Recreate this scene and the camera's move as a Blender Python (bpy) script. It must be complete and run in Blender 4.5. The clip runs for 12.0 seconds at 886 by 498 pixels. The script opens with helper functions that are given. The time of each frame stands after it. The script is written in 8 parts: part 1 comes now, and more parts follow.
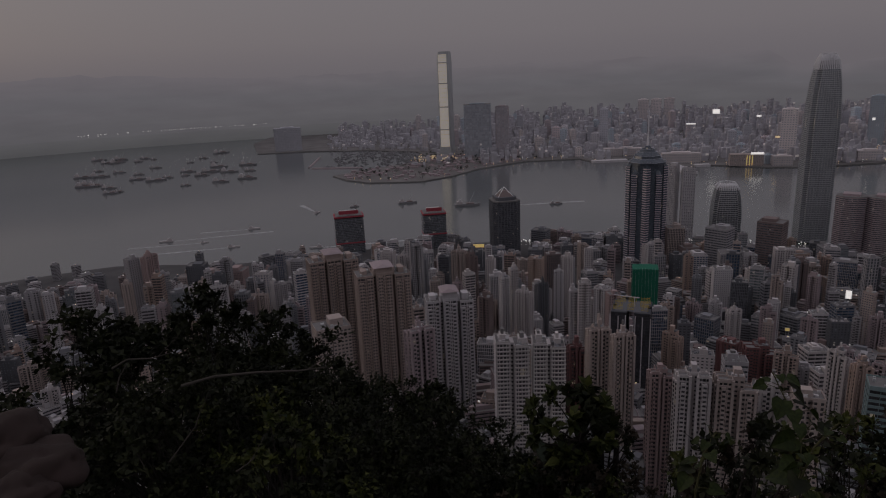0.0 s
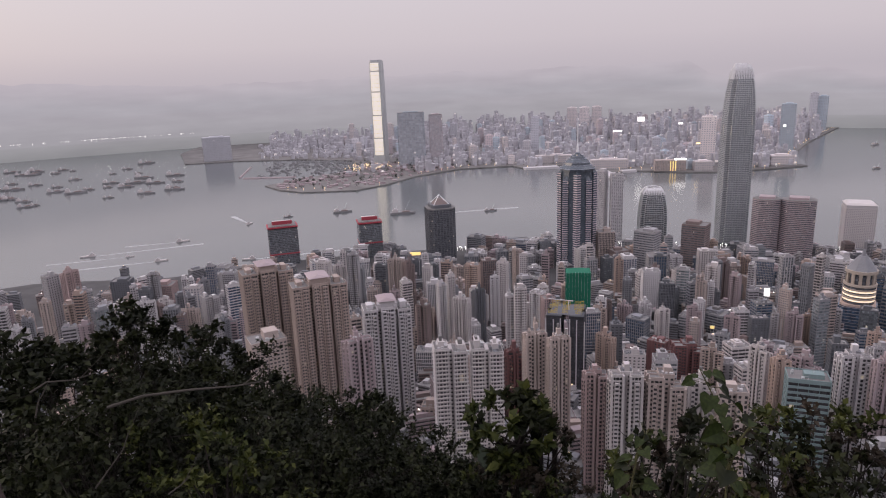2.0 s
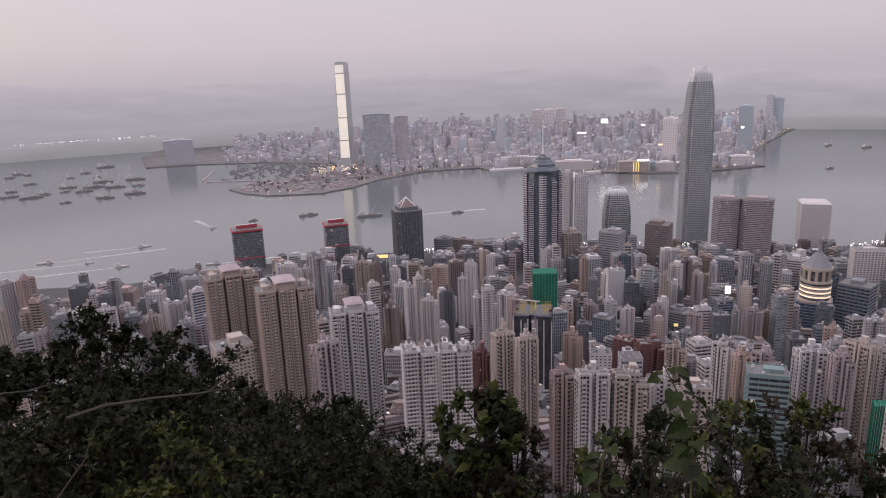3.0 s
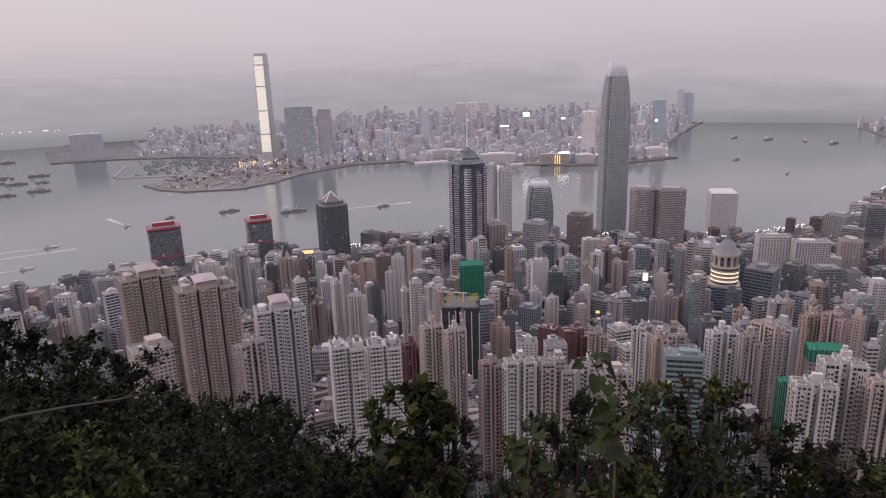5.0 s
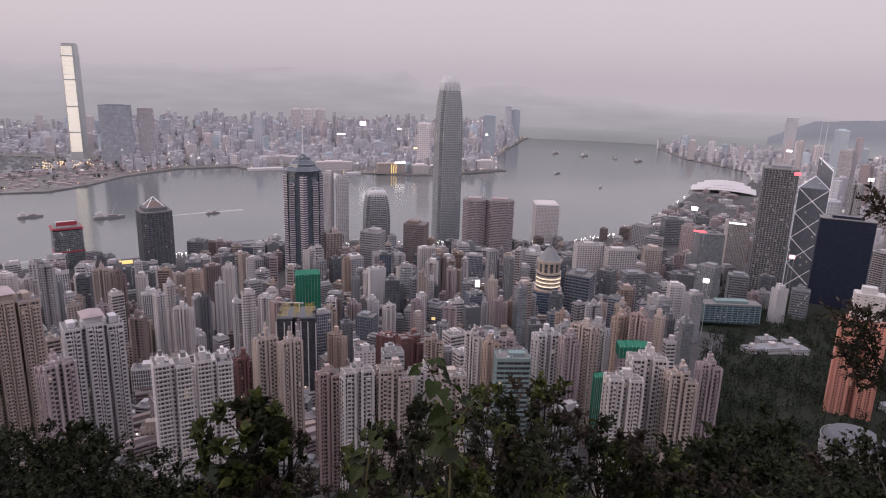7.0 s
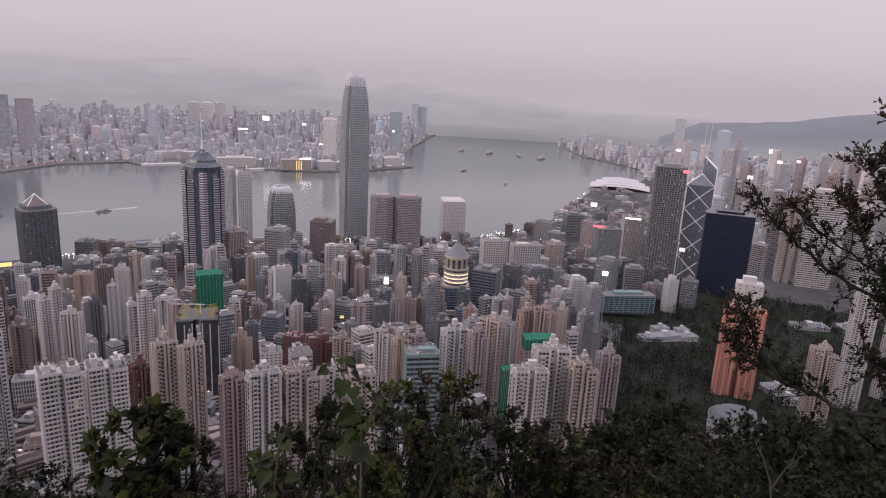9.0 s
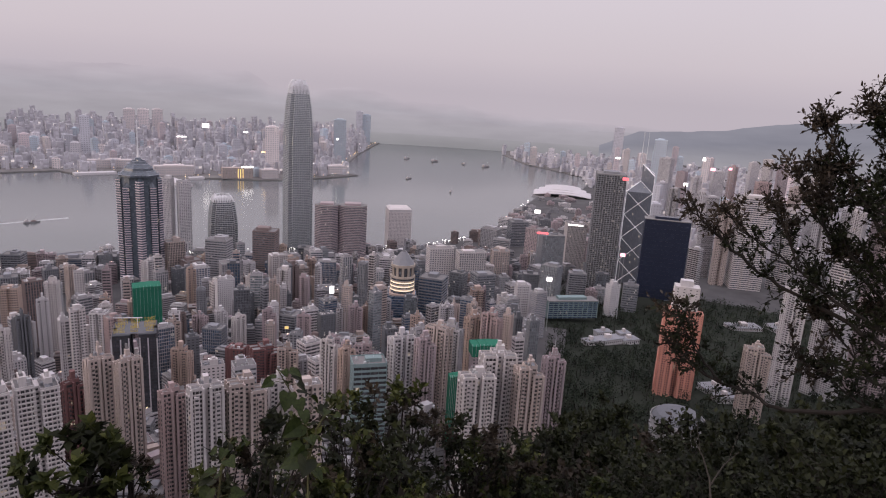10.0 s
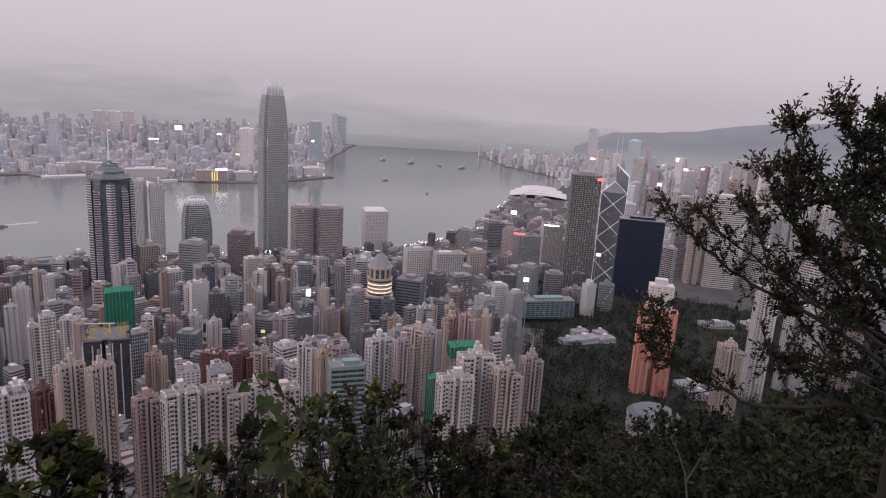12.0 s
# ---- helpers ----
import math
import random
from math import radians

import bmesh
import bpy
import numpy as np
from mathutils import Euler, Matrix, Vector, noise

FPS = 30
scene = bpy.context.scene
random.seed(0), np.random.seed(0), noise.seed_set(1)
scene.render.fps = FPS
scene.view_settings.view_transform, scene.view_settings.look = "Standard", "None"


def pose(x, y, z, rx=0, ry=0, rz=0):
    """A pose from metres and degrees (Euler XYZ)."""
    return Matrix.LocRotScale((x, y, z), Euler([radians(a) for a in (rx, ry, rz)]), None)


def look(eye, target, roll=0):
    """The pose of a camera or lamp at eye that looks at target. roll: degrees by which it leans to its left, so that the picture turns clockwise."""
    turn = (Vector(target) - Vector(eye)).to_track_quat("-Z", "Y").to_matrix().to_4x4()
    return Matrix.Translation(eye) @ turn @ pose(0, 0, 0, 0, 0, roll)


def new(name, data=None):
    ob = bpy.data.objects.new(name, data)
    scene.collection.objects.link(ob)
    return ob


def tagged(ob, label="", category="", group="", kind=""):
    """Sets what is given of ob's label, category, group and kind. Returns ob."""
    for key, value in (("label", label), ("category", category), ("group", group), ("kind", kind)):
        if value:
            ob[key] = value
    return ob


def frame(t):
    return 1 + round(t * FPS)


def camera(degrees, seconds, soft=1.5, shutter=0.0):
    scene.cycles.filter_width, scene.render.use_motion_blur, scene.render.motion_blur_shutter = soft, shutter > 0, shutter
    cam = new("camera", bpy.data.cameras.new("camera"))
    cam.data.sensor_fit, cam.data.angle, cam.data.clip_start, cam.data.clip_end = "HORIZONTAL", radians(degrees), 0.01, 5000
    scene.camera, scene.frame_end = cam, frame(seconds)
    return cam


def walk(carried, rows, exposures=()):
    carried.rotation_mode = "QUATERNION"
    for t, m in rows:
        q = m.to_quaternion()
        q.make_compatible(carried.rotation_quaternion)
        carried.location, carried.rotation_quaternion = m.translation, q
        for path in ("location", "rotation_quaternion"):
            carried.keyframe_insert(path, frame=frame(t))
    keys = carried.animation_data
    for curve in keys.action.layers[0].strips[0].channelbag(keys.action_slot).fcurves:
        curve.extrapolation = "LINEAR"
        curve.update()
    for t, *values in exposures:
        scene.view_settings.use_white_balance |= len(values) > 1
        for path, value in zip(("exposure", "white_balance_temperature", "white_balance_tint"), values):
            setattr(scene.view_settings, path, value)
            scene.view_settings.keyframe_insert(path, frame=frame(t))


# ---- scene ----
# ---- camera ----
cam = camera(68.04, 12.0, soft=1.12)
EYE = 405.0
ROWS = [
    (0.0, 0.000, 0.00, -15.11, 2.41),
    (0.5, 0.000, -1.37, -15.32, 2.58),
    (1.0, 0.000, -2.62, -15.09, 2.41),
    (1.5, 0.000, -4.28, -14.96, 2.09),
    (2.0, 0.000, -5.69, -14.64, 2.23),
    (2.5, 0.000, -7.17, -14.73, 1.85),
    (3.0, 0.000, -8.61, -14.57, 2.15),
    (3.5, 0.000, -11.41, -14.83, 2.01),
    (5.5, 0.000, -17.69, -15.25, 1.11),
    (6.0, 0.000, -22.04, -14.78, 0.14),
    (6.5, 0.000, -25.58, -14.80, -0.94),
    (7.0, 0.000, -28.80, -14.59, -1.78),
    (7.2, 0.000, -29.63, -14.56, -1.85),
    (9.0, 0.000, -36.73, -14.53, -3.09),
    (9.5, 0.000, -38.79, -14.08, -3.29),
    (10.0, 0.000, -41.47, -13.57, -3.55),
    (10.5, 0.000, -42.90, -13.79, -3.93),
    (11.0, 0.000, -43.45, -13.33, -3.73),
    (11.5, 0.000, -43.47, -13.47, -3.62),
    (12.0, 0.000, -43.54, -13.32, -3.51),
]
walk(cam, [(t, pose(dx, 0, EYE, 90 + pitch, roll, yaw)) for t, dx, yaw, pitch, roll in ROWS],
     exposures=[(t, e, 6500, tint) for t, e, tint in ((0.0, -1.9, 10.5), (0.2, -1.55, 10.5), (0.5, -1.0, 10.5), (0.8, -0.6, 10.7), (1.1, -0.25, 10.9), (1.4, 0.0, 11.2),
                                                      (2.5, 0.0, 12.4), (3.5, 0.0, 13.2), (5.5, 0.0, 14.0), (12.0, 0.0, 14.0))])

# ---- light: hazy dusk sky, weak wide sun ----
SUN_EL, SUN_AZ = 14.0, -70.0
world = bpy.data.worlds.new("dusk_sky")
scene.world = world
world.use_nodes = True
wn, wl = world.node_tree.nodes, world.node_tree.links
wn.clear()
sky = wn.new("ShaderNodeTexSky")
sky.sky_type, sky.sun_disc = "NISHITA", False
sky.sun_elevation, sky.sun_rotation = radians(SUN_EL), radians(SUN_AZ)
sky.dust_density, sky.air_density, sky.altitude = 6.0, 1.2, 400
geo = wn.new("ShaderNodeTexCoord")
sep = wn.new("ShaderNodeSeparateXYZ")
ramp = wn.new("ShaderNodeValToRGB")
cloud = wn.new("ShaderNodeTexNoise")
cloud.inputs["Scale"].default_value, cloud.inputs["Detail"].default_value = 1.6, 3.0
el = ramp.color_ramp.elements
el[0].position, el[0].color = 0.0, (0.505, 0.46, 0.505, 1)
el[1].position, el[1].color = 0.22, (0.66, 0.595, 0.645, 1)
mid = el.new(0.05)
mid.color = (0.575, 0.52, 0.565, 1)
top = el.new(0.75)
top.color = (1.28, 1.20, 1.32, 1)
mix = wn.new("ShaderNodeMix")
mix.data_type = "RGBA"
soft = wn.new("ShaderNodeMix")
soft.data_type, soft.blend_type = "RGBA", "SOFT_LIGHT"
soft.inputs[0].default_value = 0.12
bg1, bg2, add = wn.new("ShaderNodeBackground"), wn.new("ShaderNodeBackground"), wn.new("ShaderNodeAddShader")
out = wn.new("ShaderNodeOutputWorld")
wl.new(geo.outputs["Generated"], sep.inputs[0])
wl.new(geo.outputs["Generated"], cloud.inputs["Vector"])
wl.new(sep.outputs["Z"], ramp.inputs[0])
wl.new(ramp.outputs[0], soft.inputs[6])
wl.new(cloud.outputs["Fac"], soft.inputs[7])
wl.new(soft.outputs[2], bg1.inputs["Color"])
wl.new(sky.outputs[0], bg2.inputs["Color"])
bg1.inputs["Strength"].default_value = 1.0
bg2.inputs["Strength"].default_value = 0.02
wl.new(bg1.outputs[0], add.inputs[0])
wl.new(bg2.outputs[0], add.inputs[1])
wl.new(add.outputs[0], out.inputs[0])
sun = new("sun", bpy.data.lights.new("sun", "SUN"))
sun.data.energy, sun.data.angle, sun.data.color = 0.6, radians(25), (1.0, 0.86, 0.8)
sun.matrix_world = look((1000 * math.sin(radians(SUN_AZ)), 1000 * math.cos(radians(SUN_AZ)), 1000 * math.tan(radians(SUN_EL))), (0, 0, 0))


# ---- materials ----
def nodes_of(name):
    m = bpy.data.materials.new(name)
    m.use_nodes = True
    return m, m.node_tree.nodes, m.node_tree.links, m.node_tree.nodes["Principled BSDF"]


def surface(name, color, rough=0.8, metal=0.0, grain=0.5, spread=0.18, streak=0.12, bump=0.15, vary=0.0, spec=0.3):
    """Paint, stone, soil or metal with grain, vertical stains and, between objects, a slight change of tone."""
    m, n, l, b = nodes_of(name)
    co = n.new("ShaderNodeTexCoord")
    fine, coarse, stain = (n.new("ShaderNodeTexNoise") for _ in range(3))
    fine.inputs["Scale"].default_value, fine.inputs["Detail"].default_value = grain, 5.0
    coarse.inputs["Scale"].default_value, coarse.inputs["Detail"].default_value = grain * 0.12, 2.0
    sq = n.new("ShaderNodeMapping")
    sq.inputs["Scale"].default_value = (1.0, 1.0, 0.04)
    stain.inputs["Scale"].default_value, stain.inputs["Detail"].default_value = grain * 1.2, 3.0
    l.new(co.outputs["Object"], fine.inputs["Vector"])
    l.new(co.outputs["Object"], coarse.inputs["Vector"])
    l.new(co.outputs["Object"], sq.inputs[0])
    l.new(sq.outputs[0], stain.inputs["Vector"])
    hsv = n.new("ShaderNodeHueSaturation")
    hsv.inputs["Color"].default_value = (*color, 1)
    s1 = n.new("ShaderNodeMath")
    s1.operation = "MULTIPLY_ADD"
    l.new(fine.outputs["Fac"], s1.inputs[0])
    s1.inputs[1].default_value, s1.inputs[2].default_value = spread, 1 - spread * 0.5 - streak * 0.5 - spread * 0.4
    s2 = n.new("ShaderNodeMath")
    s2.operation = "MULTIPLY_ADD"
    l.new(stain.outputs["Fac"], s2.inputs[0])
    s2.inputs[1].default_value = streak
    l.new(s1.outputs[0], s2.inputs[2])
    s3 = n.new("ShaderNodeMath")
    s3.operation = "MULTIPLY_ADD"
    l.new(coarse.outputs["Fac"], s3.inputs[0])
    s3.inputs[1].default_value = spread * 0.8
    l.new(s2.outputs[0], s3.inputs[2])
    last = s3
    if vary:
        info = n.new("ShaderNodeObjectInfo")
        s4 = n.new("ShaderNodeMath")
        s4.operation = "MULTIPLY_ADD"
        l.new(info.outputs["Random"], s4.inputs[0])
        s4.inputs[1].default_value = vary
        l.new(s3.outputs[0], s4.inputs[2])
        s5 = n.new("ShaderNodeMath")
        s5.operation = "SUBTRACT"
        l.new(s4.outputs[0], s5.inputs[0])
        s5.inputs[1].default_value = vary * 0.5
        last = s5
    l.new(last.outputs[0], hsv.inputs["Value"])
    l.new(hsv.outputs[0], b.inputs["Base Color"])
    b.inputs["Roughness"].default_value, b.inputs["Metallic"].default_value = rough, metal
    b.inputs["Specular IOR Level"].default_value = spec
    if bump:
        bp = n.new("ShaderNodeBump")
        bp.inputs["Strength"].default_value, bp.inputs["Distance"].default_value = bump, 0.1 / grain
        l.new(fine.outputs["Fac"], bp.inputs["Height"])
        l.new(bp.outputs[0], b.inputs["Normal"])
    return m


def glazing_mat(name, color, rough=0.2, lit=0.02, cell=(2.6, 2.6, 3.0), light=(1.0, 0.82, 0.6), power=0.4, spec=0.5, spread=(0.55, 1.2, 1.8)):
    """Window glass: panes differ in tone, a few have a lamp behind them."""
    m, n, l, b = nodes_of(name)
    co = n.new("ShaderNodeTexCoord")
    info = n.new("ShaderNodeObjectInfo")
    div, flo, wh = n.new("ShaderNodeVectorMath"), n.new("ShaderNodeVectorMath"), n.new("ShaderNodeTexWhiteNoise")
    div.operation, flo.operation = "DIVIDE", "FLOOR"
    wh.noise_dimensions = "4D"
    l.new(co.outputs["Object"], div.inputs[0])
    div.inputs[1].default_value = cell
    l.new(div.outputs[0], flo.inputs[0])
    l.new(flo.outputs[0], wh.inputs["Vector"])
    l.new(info.outputs["Random"], wh.inputs["W"])
    r = n.new("ShaderNodeValToRGB")
    e = r.color_ramp.elements
    e[0].color, e[1].color = (*[c * spread[0] for c in color], 1), (*[min(1, c * spread[2] + 0.01) for c in color], 1)
    far = e.new(0.86)
    far.color = (*[min(1, c * spread[1]) for c in color], 1)
    l.new(wh.outputs["Value"], r.inputs[0])
    l.new(r.outputs[0], b.inputs["Base Color"])
    b.inputs["Roughness"].default_value = rough
    b.inputs["Specular IOR Level"].default_value = spec
    if lit:
        gt = n.new("ShaderNodeMath")
        gt.operation = "GREATER_THAN"
        gt.inputs[1].default_value = 1 - lit
        sc = n.new("ShaderNodeMath")
        sc.operation = "MULTIPLY"
        sc.inputs[1].default_value = power
        l.new(wh.outputs["Value"], gt.inputs[0])
        l.new(gt.outputs[0], sc.inputs[0])
        b.inputs["Emission Color"].default_value = (*light, 1)
        l.new(sc.outputs[0], b.inputs["Emission Strength"])
    return m


def glow(name, color, power):
    m, n, l, b = nodes_of(name)
    b.inputs["Base Color"].default_value = (*color, 1)
    b.inputs["Emission Color"].default_value = (*color, 1)
    b.inputs["Emission Strength"].default_value = power
    return m


def leaf_mat(name, dark, pale, rough=0.6, patch=1.1):
    """Leaves: every blade differs, and noise tints whole sprays lighter or darker, imitating lit and shaded clumps."""
    m, n, l, b = nodes_of(name)
    g, co, no, fac, r = (n.new("ShaderNode" + k) for k in ("NewGeometry", "TexCoord", "TexNoise", "Math", "ValToRGB"))
    no.inputs["Scale"].default_value, no.inputs["Detail"].default_value = patch, 3.0
    half = n.new("ShaderNodeMath")
    half.operation, half.inputs[1].default_value, half.inputs[2].default_value = "MULTIPLY_ADD", 2.2, -0.95
    fac.operation, fac.inputs[1].default_value = "MULTIPLY_ADD", 0.62
    e = r.color_ramp.elements
    e[0].color, e[1].color = (*dark, 1), (*pale, 1)
    mid = e.new(0.55)
    mid.color = (*[d * 0.62 + p * 0.38 for d, p in zip(dark, pale)], 1)
    l.new(co.outputs["Object"], no.inputs["Vector"])
    l.new(no.outputs["Fac"], half.inputs[0])
    l.new(g.outputs["Random Per Island"], fac.inputs[0])
    l.new(half.outputs[0], fac.inputs[2])
    l.new(fac.outputs[0], r.inputs[0])
    l.new(r.outputs[0], b.inputs["Base Color"])
    b.inputs["Roughness"].default_value = rough
    b.inputs["Specular IOR Level"].default_value = 0.16
    tr = n.new("ShaderNodeBsdfTranslucent")
    l.new(r.outputs[0], tr.inputs["Color"])
    mx = n.new("ShaderNodeMixShader")
    mx.inputs[0].default_value = 0.16
    l.new(b.outputs[0], mx.inputs[1])
    l.new(tr.outputs[0], mx.inputs[2])
    l.new(mx.outputs[0], n["Material Output"].inputs["Surface"])
    return m


def water_mat():
    m, n, l, b = nodes_of("harbour_water")
    co = n.new("ShaderNodeTexCoord")
    big, small = n.new("ShaderNodeTexNoise"), n.new("ShaderNodeTexNoise")
    big.inputs["Scale"].default_value, big.inputs["Detail"].default_value = 0.0022, 5.0
    small.inputs["Scale"].default_value, small.inputs["Detail"].default_value = 0.09, 6.0
    r = n.new("ShaderNodeValToRGB")
    r.color_ramp.elements[0].color, r.color_ramp.elements[1].color = (0.086, 0.100, 0.104, 1), (0.118, 0.130, 0.134, 1)
    r.color_ramp.elements[0].position, r.color_ramp.elements[1].position = 0.3, 0.7
    bp = n.new("ShaderNodeBump")
    bp.inputs["Strength"].default_value, bp.inputs["Distance"].default_value = 0.05, 1.0
    l.new(co.outputs["Object"], big.inputs["Vector"])
    l.new(co.outputs["Object"], small.inputs["Vector"])
    l.new(big.outputs["Fac"], r.inputs[0])
    l.new(r.outputs[0], b.inputs["Base Color"])
    l.new(small.outputs["Fac"], bp.inputs["Height"])
    l.new(bp.outputs[0], b.inputs["Normal"])
    b.inputs["Roughness"].default_value, b.inputs["Specular IOR Level"].default_value = 0.14, 0.9
    return m


# Slate, grey, mauve and dark tones are raised to imitate mid-distance haze.
WALL = {k: surface("painted_wall_" + k, c, 0.85, grain=0.6, spread=0.22, streak=0.22, vary=0.16) for k, c in dict(
    beige=(0.385, 0.315, 0.285), cream=(0.42, 0.355, 0.33), white=(0.52, 0.485, 0.485), grey=(0.36, 0.35, 0.365),
    pink=(0.39, 0.30, 0.295), brown=(0.21, 0.165, 0.16), red=(0.18, 0.095, 0.095), slate=(0.23, 0.235, 0.255),
    mauve=(0.36, 0.297, 0.312), tan=(0.40, 0.31, 0.27), teal=(0.20, 0.27, 0.275), dark=(0.135, 0.14, 0.155),
    orange=(0.60, 0.285, 0.225), pale=(0.52, 0.50, 0.515), stone=(0.38, 0.33, 0.285)).items()}
# Office and dim panes are lifted in colour too, for the haze.
GLASS = {k: glazing_mat("glazing_" + k, c, *a) for k, (c, *a) in dict(
    home=((0.050, 0.048, 0.055), 0.35, 0.007), office=((0.12, 0.13, 0.145), 0.15, 0.006, (2.0, 2.0, 4.0), (1.0, 0.9, 0.72), 0.45),
    blue=((0.058, 0.088, 0.138), 0.12, 0.006), silver=((0.19, 0.22, 0.235), 0.22, 0.006), dim=((0.085, 0.09, 0.105), 0.18, 0.004),
    pale=((0.22, 0.22, 0.235), 0.4, 0.006)).items()}
ROOF = surface("concrete_roof", (0.20, 0.193, 0.193), 0.9, grain=0.3, spread=0.35, vary=0.2)
STEEL = surface("painted_steel", (0.45, 0.46, 0.47), 0.5, 0.3, grain=1.5)
WHITE_STEEL = surface("white_steel", (0.72, 0.72, 0.74), 0.45, grain=1.5)
GREEN_NET = surface("green_netting", (0.018, 0.150, 0.095), 0.9, grain=0.4, spread=0.45, streak=0.3, bump=0.5)
RED_PAINT = surface("red_paint", (0.34, 0.055, 0.075), 0.6)
YELLOW_PAINT = surface("yellow_paint", (0.50, 0.38, 0.08), 0.6)
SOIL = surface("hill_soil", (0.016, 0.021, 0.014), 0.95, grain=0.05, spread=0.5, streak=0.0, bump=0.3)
STREET = surface("street_asphalt", (0.085, 0.083, 0.086), 0.9, grain=0.03, spread=0.9, streak=0.0)
FILL = surface("reclaimed_soil", (0.17, 0.163, 0.16), 0.95, grain=0.012, spread=1.0, streak=0.0)
BARK = surface("bark", (0.020, 0.016, 0.014), 0.9, grain=12.0, spread=0.5)
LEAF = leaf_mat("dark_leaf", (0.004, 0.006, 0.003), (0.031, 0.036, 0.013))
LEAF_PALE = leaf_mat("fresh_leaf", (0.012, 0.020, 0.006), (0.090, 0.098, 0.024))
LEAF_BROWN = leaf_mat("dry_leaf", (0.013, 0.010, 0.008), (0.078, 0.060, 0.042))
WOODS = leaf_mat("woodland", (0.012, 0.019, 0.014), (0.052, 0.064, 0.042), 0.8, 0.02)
WATER = water_mat()
FOAM = surface("wake_foam", (0.42, 0.43, 0.44), 0.8, grain=0.08, spread=0.5)
LAMP_WARM, LAMP_WHITE = glow("warm_lamp", (1.0, 0.72, 0.40), 1.6), glow("white_lamp", (1.0, 0.96, 0.92), 2.2)
LAMP_RED, LAMP_PINK = glow("red_lamp", (1.0, 0.10, 0.12), 2.5), glow("pink_lamp", (1.0, 0.45, 0.55), 2.0)
LAMP_YELLOW = glow("yellow_lamp", (1.0, 0.70, 0.25), 0.9)


# ---- mesh helpers ----
class Shape:
    """Collects boxes and free faces of one mesh."""

    def __init__(self):
        self.v, self.f = [], []

    def box(self, x0, x1, y0, y1, z0, z1, taper=1.0):
        k = len(self.v)
        cx, cy = (x0 + x1) / 2, (y0 + y1) / 2
        self.v += [(x0, y0, z0), (x1, y0, z0), (x1, y1, z0), (x0, y1, z0)]
        self.v += [(cx + (x - cx) * taper, cy + (y - cy) * taper, z1) for x, y in ((x0, y0), (x1, y0), (x1, y1), (x0, y1))]
        self.f += [(k, k + 3, k + 2, k + 1), (k + 4, k + 5, k + 6, k + 7), (k, k + 1, k + 5, k + 4), (k + 1, k + 2, k + 6, k + 5),
                   (k + 2, k + 3, k + 7, k + 6), (k + 3, k, k + 4, k + 7)]
        return self

    def prism(self, ring, z0, z1, ring2=None):
        k, n = len(self.v), len(ring)
        self.v += [(x, y, z0) for x, y in ring] + [(x, y, z1) for x, y in (ring2 or ring)]
        self.f += [tuple(range(k + n, k + 2 * n)), tuple(range(k + n - 1, k - 1, -1))]
        self.f += [(k + i, k + (i + 1) % n, k + n + (i + 1) % n, k + n + i) for i in range(n)]
        return self

    def bar(self, a, b, r, r2=None, sides=5):
        a, b = Vector(a), Vector(b)
        d = (b - a).normalized()
        u = d.orthogonal().normalized()
        w = d.cross(u)
        k = len(self.v)
        for p, q in ((a, r), (b, r if r2 is None else r2)):
            self.v += [tuple(p + (u * math.cos(i * math.tau / sides) + w * math.sin(i * math.tau / sides)) * q) for i in range(sides)]
        self.f += [(k + i, k + (i + 1) % sides, k + sides + (i + 1) % sides, k + sides + i) for i in range(sides)]
        self.f += [tuple(range(k + sides - 1, k - 1, -1)), tuple(range(k + sides, k + 2 * sides))]
        return self

    def mesh(self, name, material):
        me = bpy.data.meshes.new(name)
        me.from_pydata(self.v, [], self.f)
        me.materials.append(material)
        return me


def part(name, shape, material, parent, label="", kind=""):
    ob = new(name, shape.mesh(name, material))
    ob.parent = parent
    return tagged(ob, label, kind=kind)


def thing(name, x, y, z, turn, label, category, group="", kind=""):
    ob = new(name)
    ob.matrix_basis = pose(x, y, z, 0, 0, turn)
    return tagged(ob, label, category, group, kind)


def quads(name, verts, faces, material):
    me = bpy.data.meshes.new(name)
    me.vertices.add(len(verts))
    me.vertices.foreach_set("co", np.ascontiguousarray(verts, dtype=np.float32).ravel())
    n, k = faces.shape
    me.loops.add(n * k)
    me.loops.foreach_set("vertex_index", np.ascontiguousarray(faces, dtype=np.int32).ravel())
    me.polygons.add(n)
    me.polygons.foreach_set("loop_start", np.arange(0, n * k, k, dtype=np.int32))
    me.update(calc_edges=True)
    me.materials.append(material)
    return me


# ---- ground ----
def hill(x, y):
    """Height of the island's ground: a steep slope under the lookout, then the flat city."""
    r = math.hypot(x, y)
    az = math.degrees(math.atan2(x, y))
    front = np.interp(r, [0, 1.2, 4, 10, 30, 60, 120, 250, 400, 600, 900, 1200, 1450, 1600],
                      [403.3, 403.2, 400.6, 396.5, 380, 352, 300, 205, 128, 84, 48, 20, 6, 4.5])
    back = 403.3 + 14 * math.tanh(r / 60) - r * 0.02
    side = min(1.0, max(0.0, (abs(az - 20) - 88) / 40))
    return float(front * (1 - side) + back * side)


def shore(az):
    """Distance of the island's waterfront by azimuth."""
    return float(np.interp(az, [-60, -28, -19, -6, 14, 25, 36, 41, 47, 49.5, 51, 54, 56, 180],
                           [1750, 1640, 1500, 1520, 1540, 1580, 1620, 1700, 1910, 2550, 2860, 3050, 4600, 4600]))


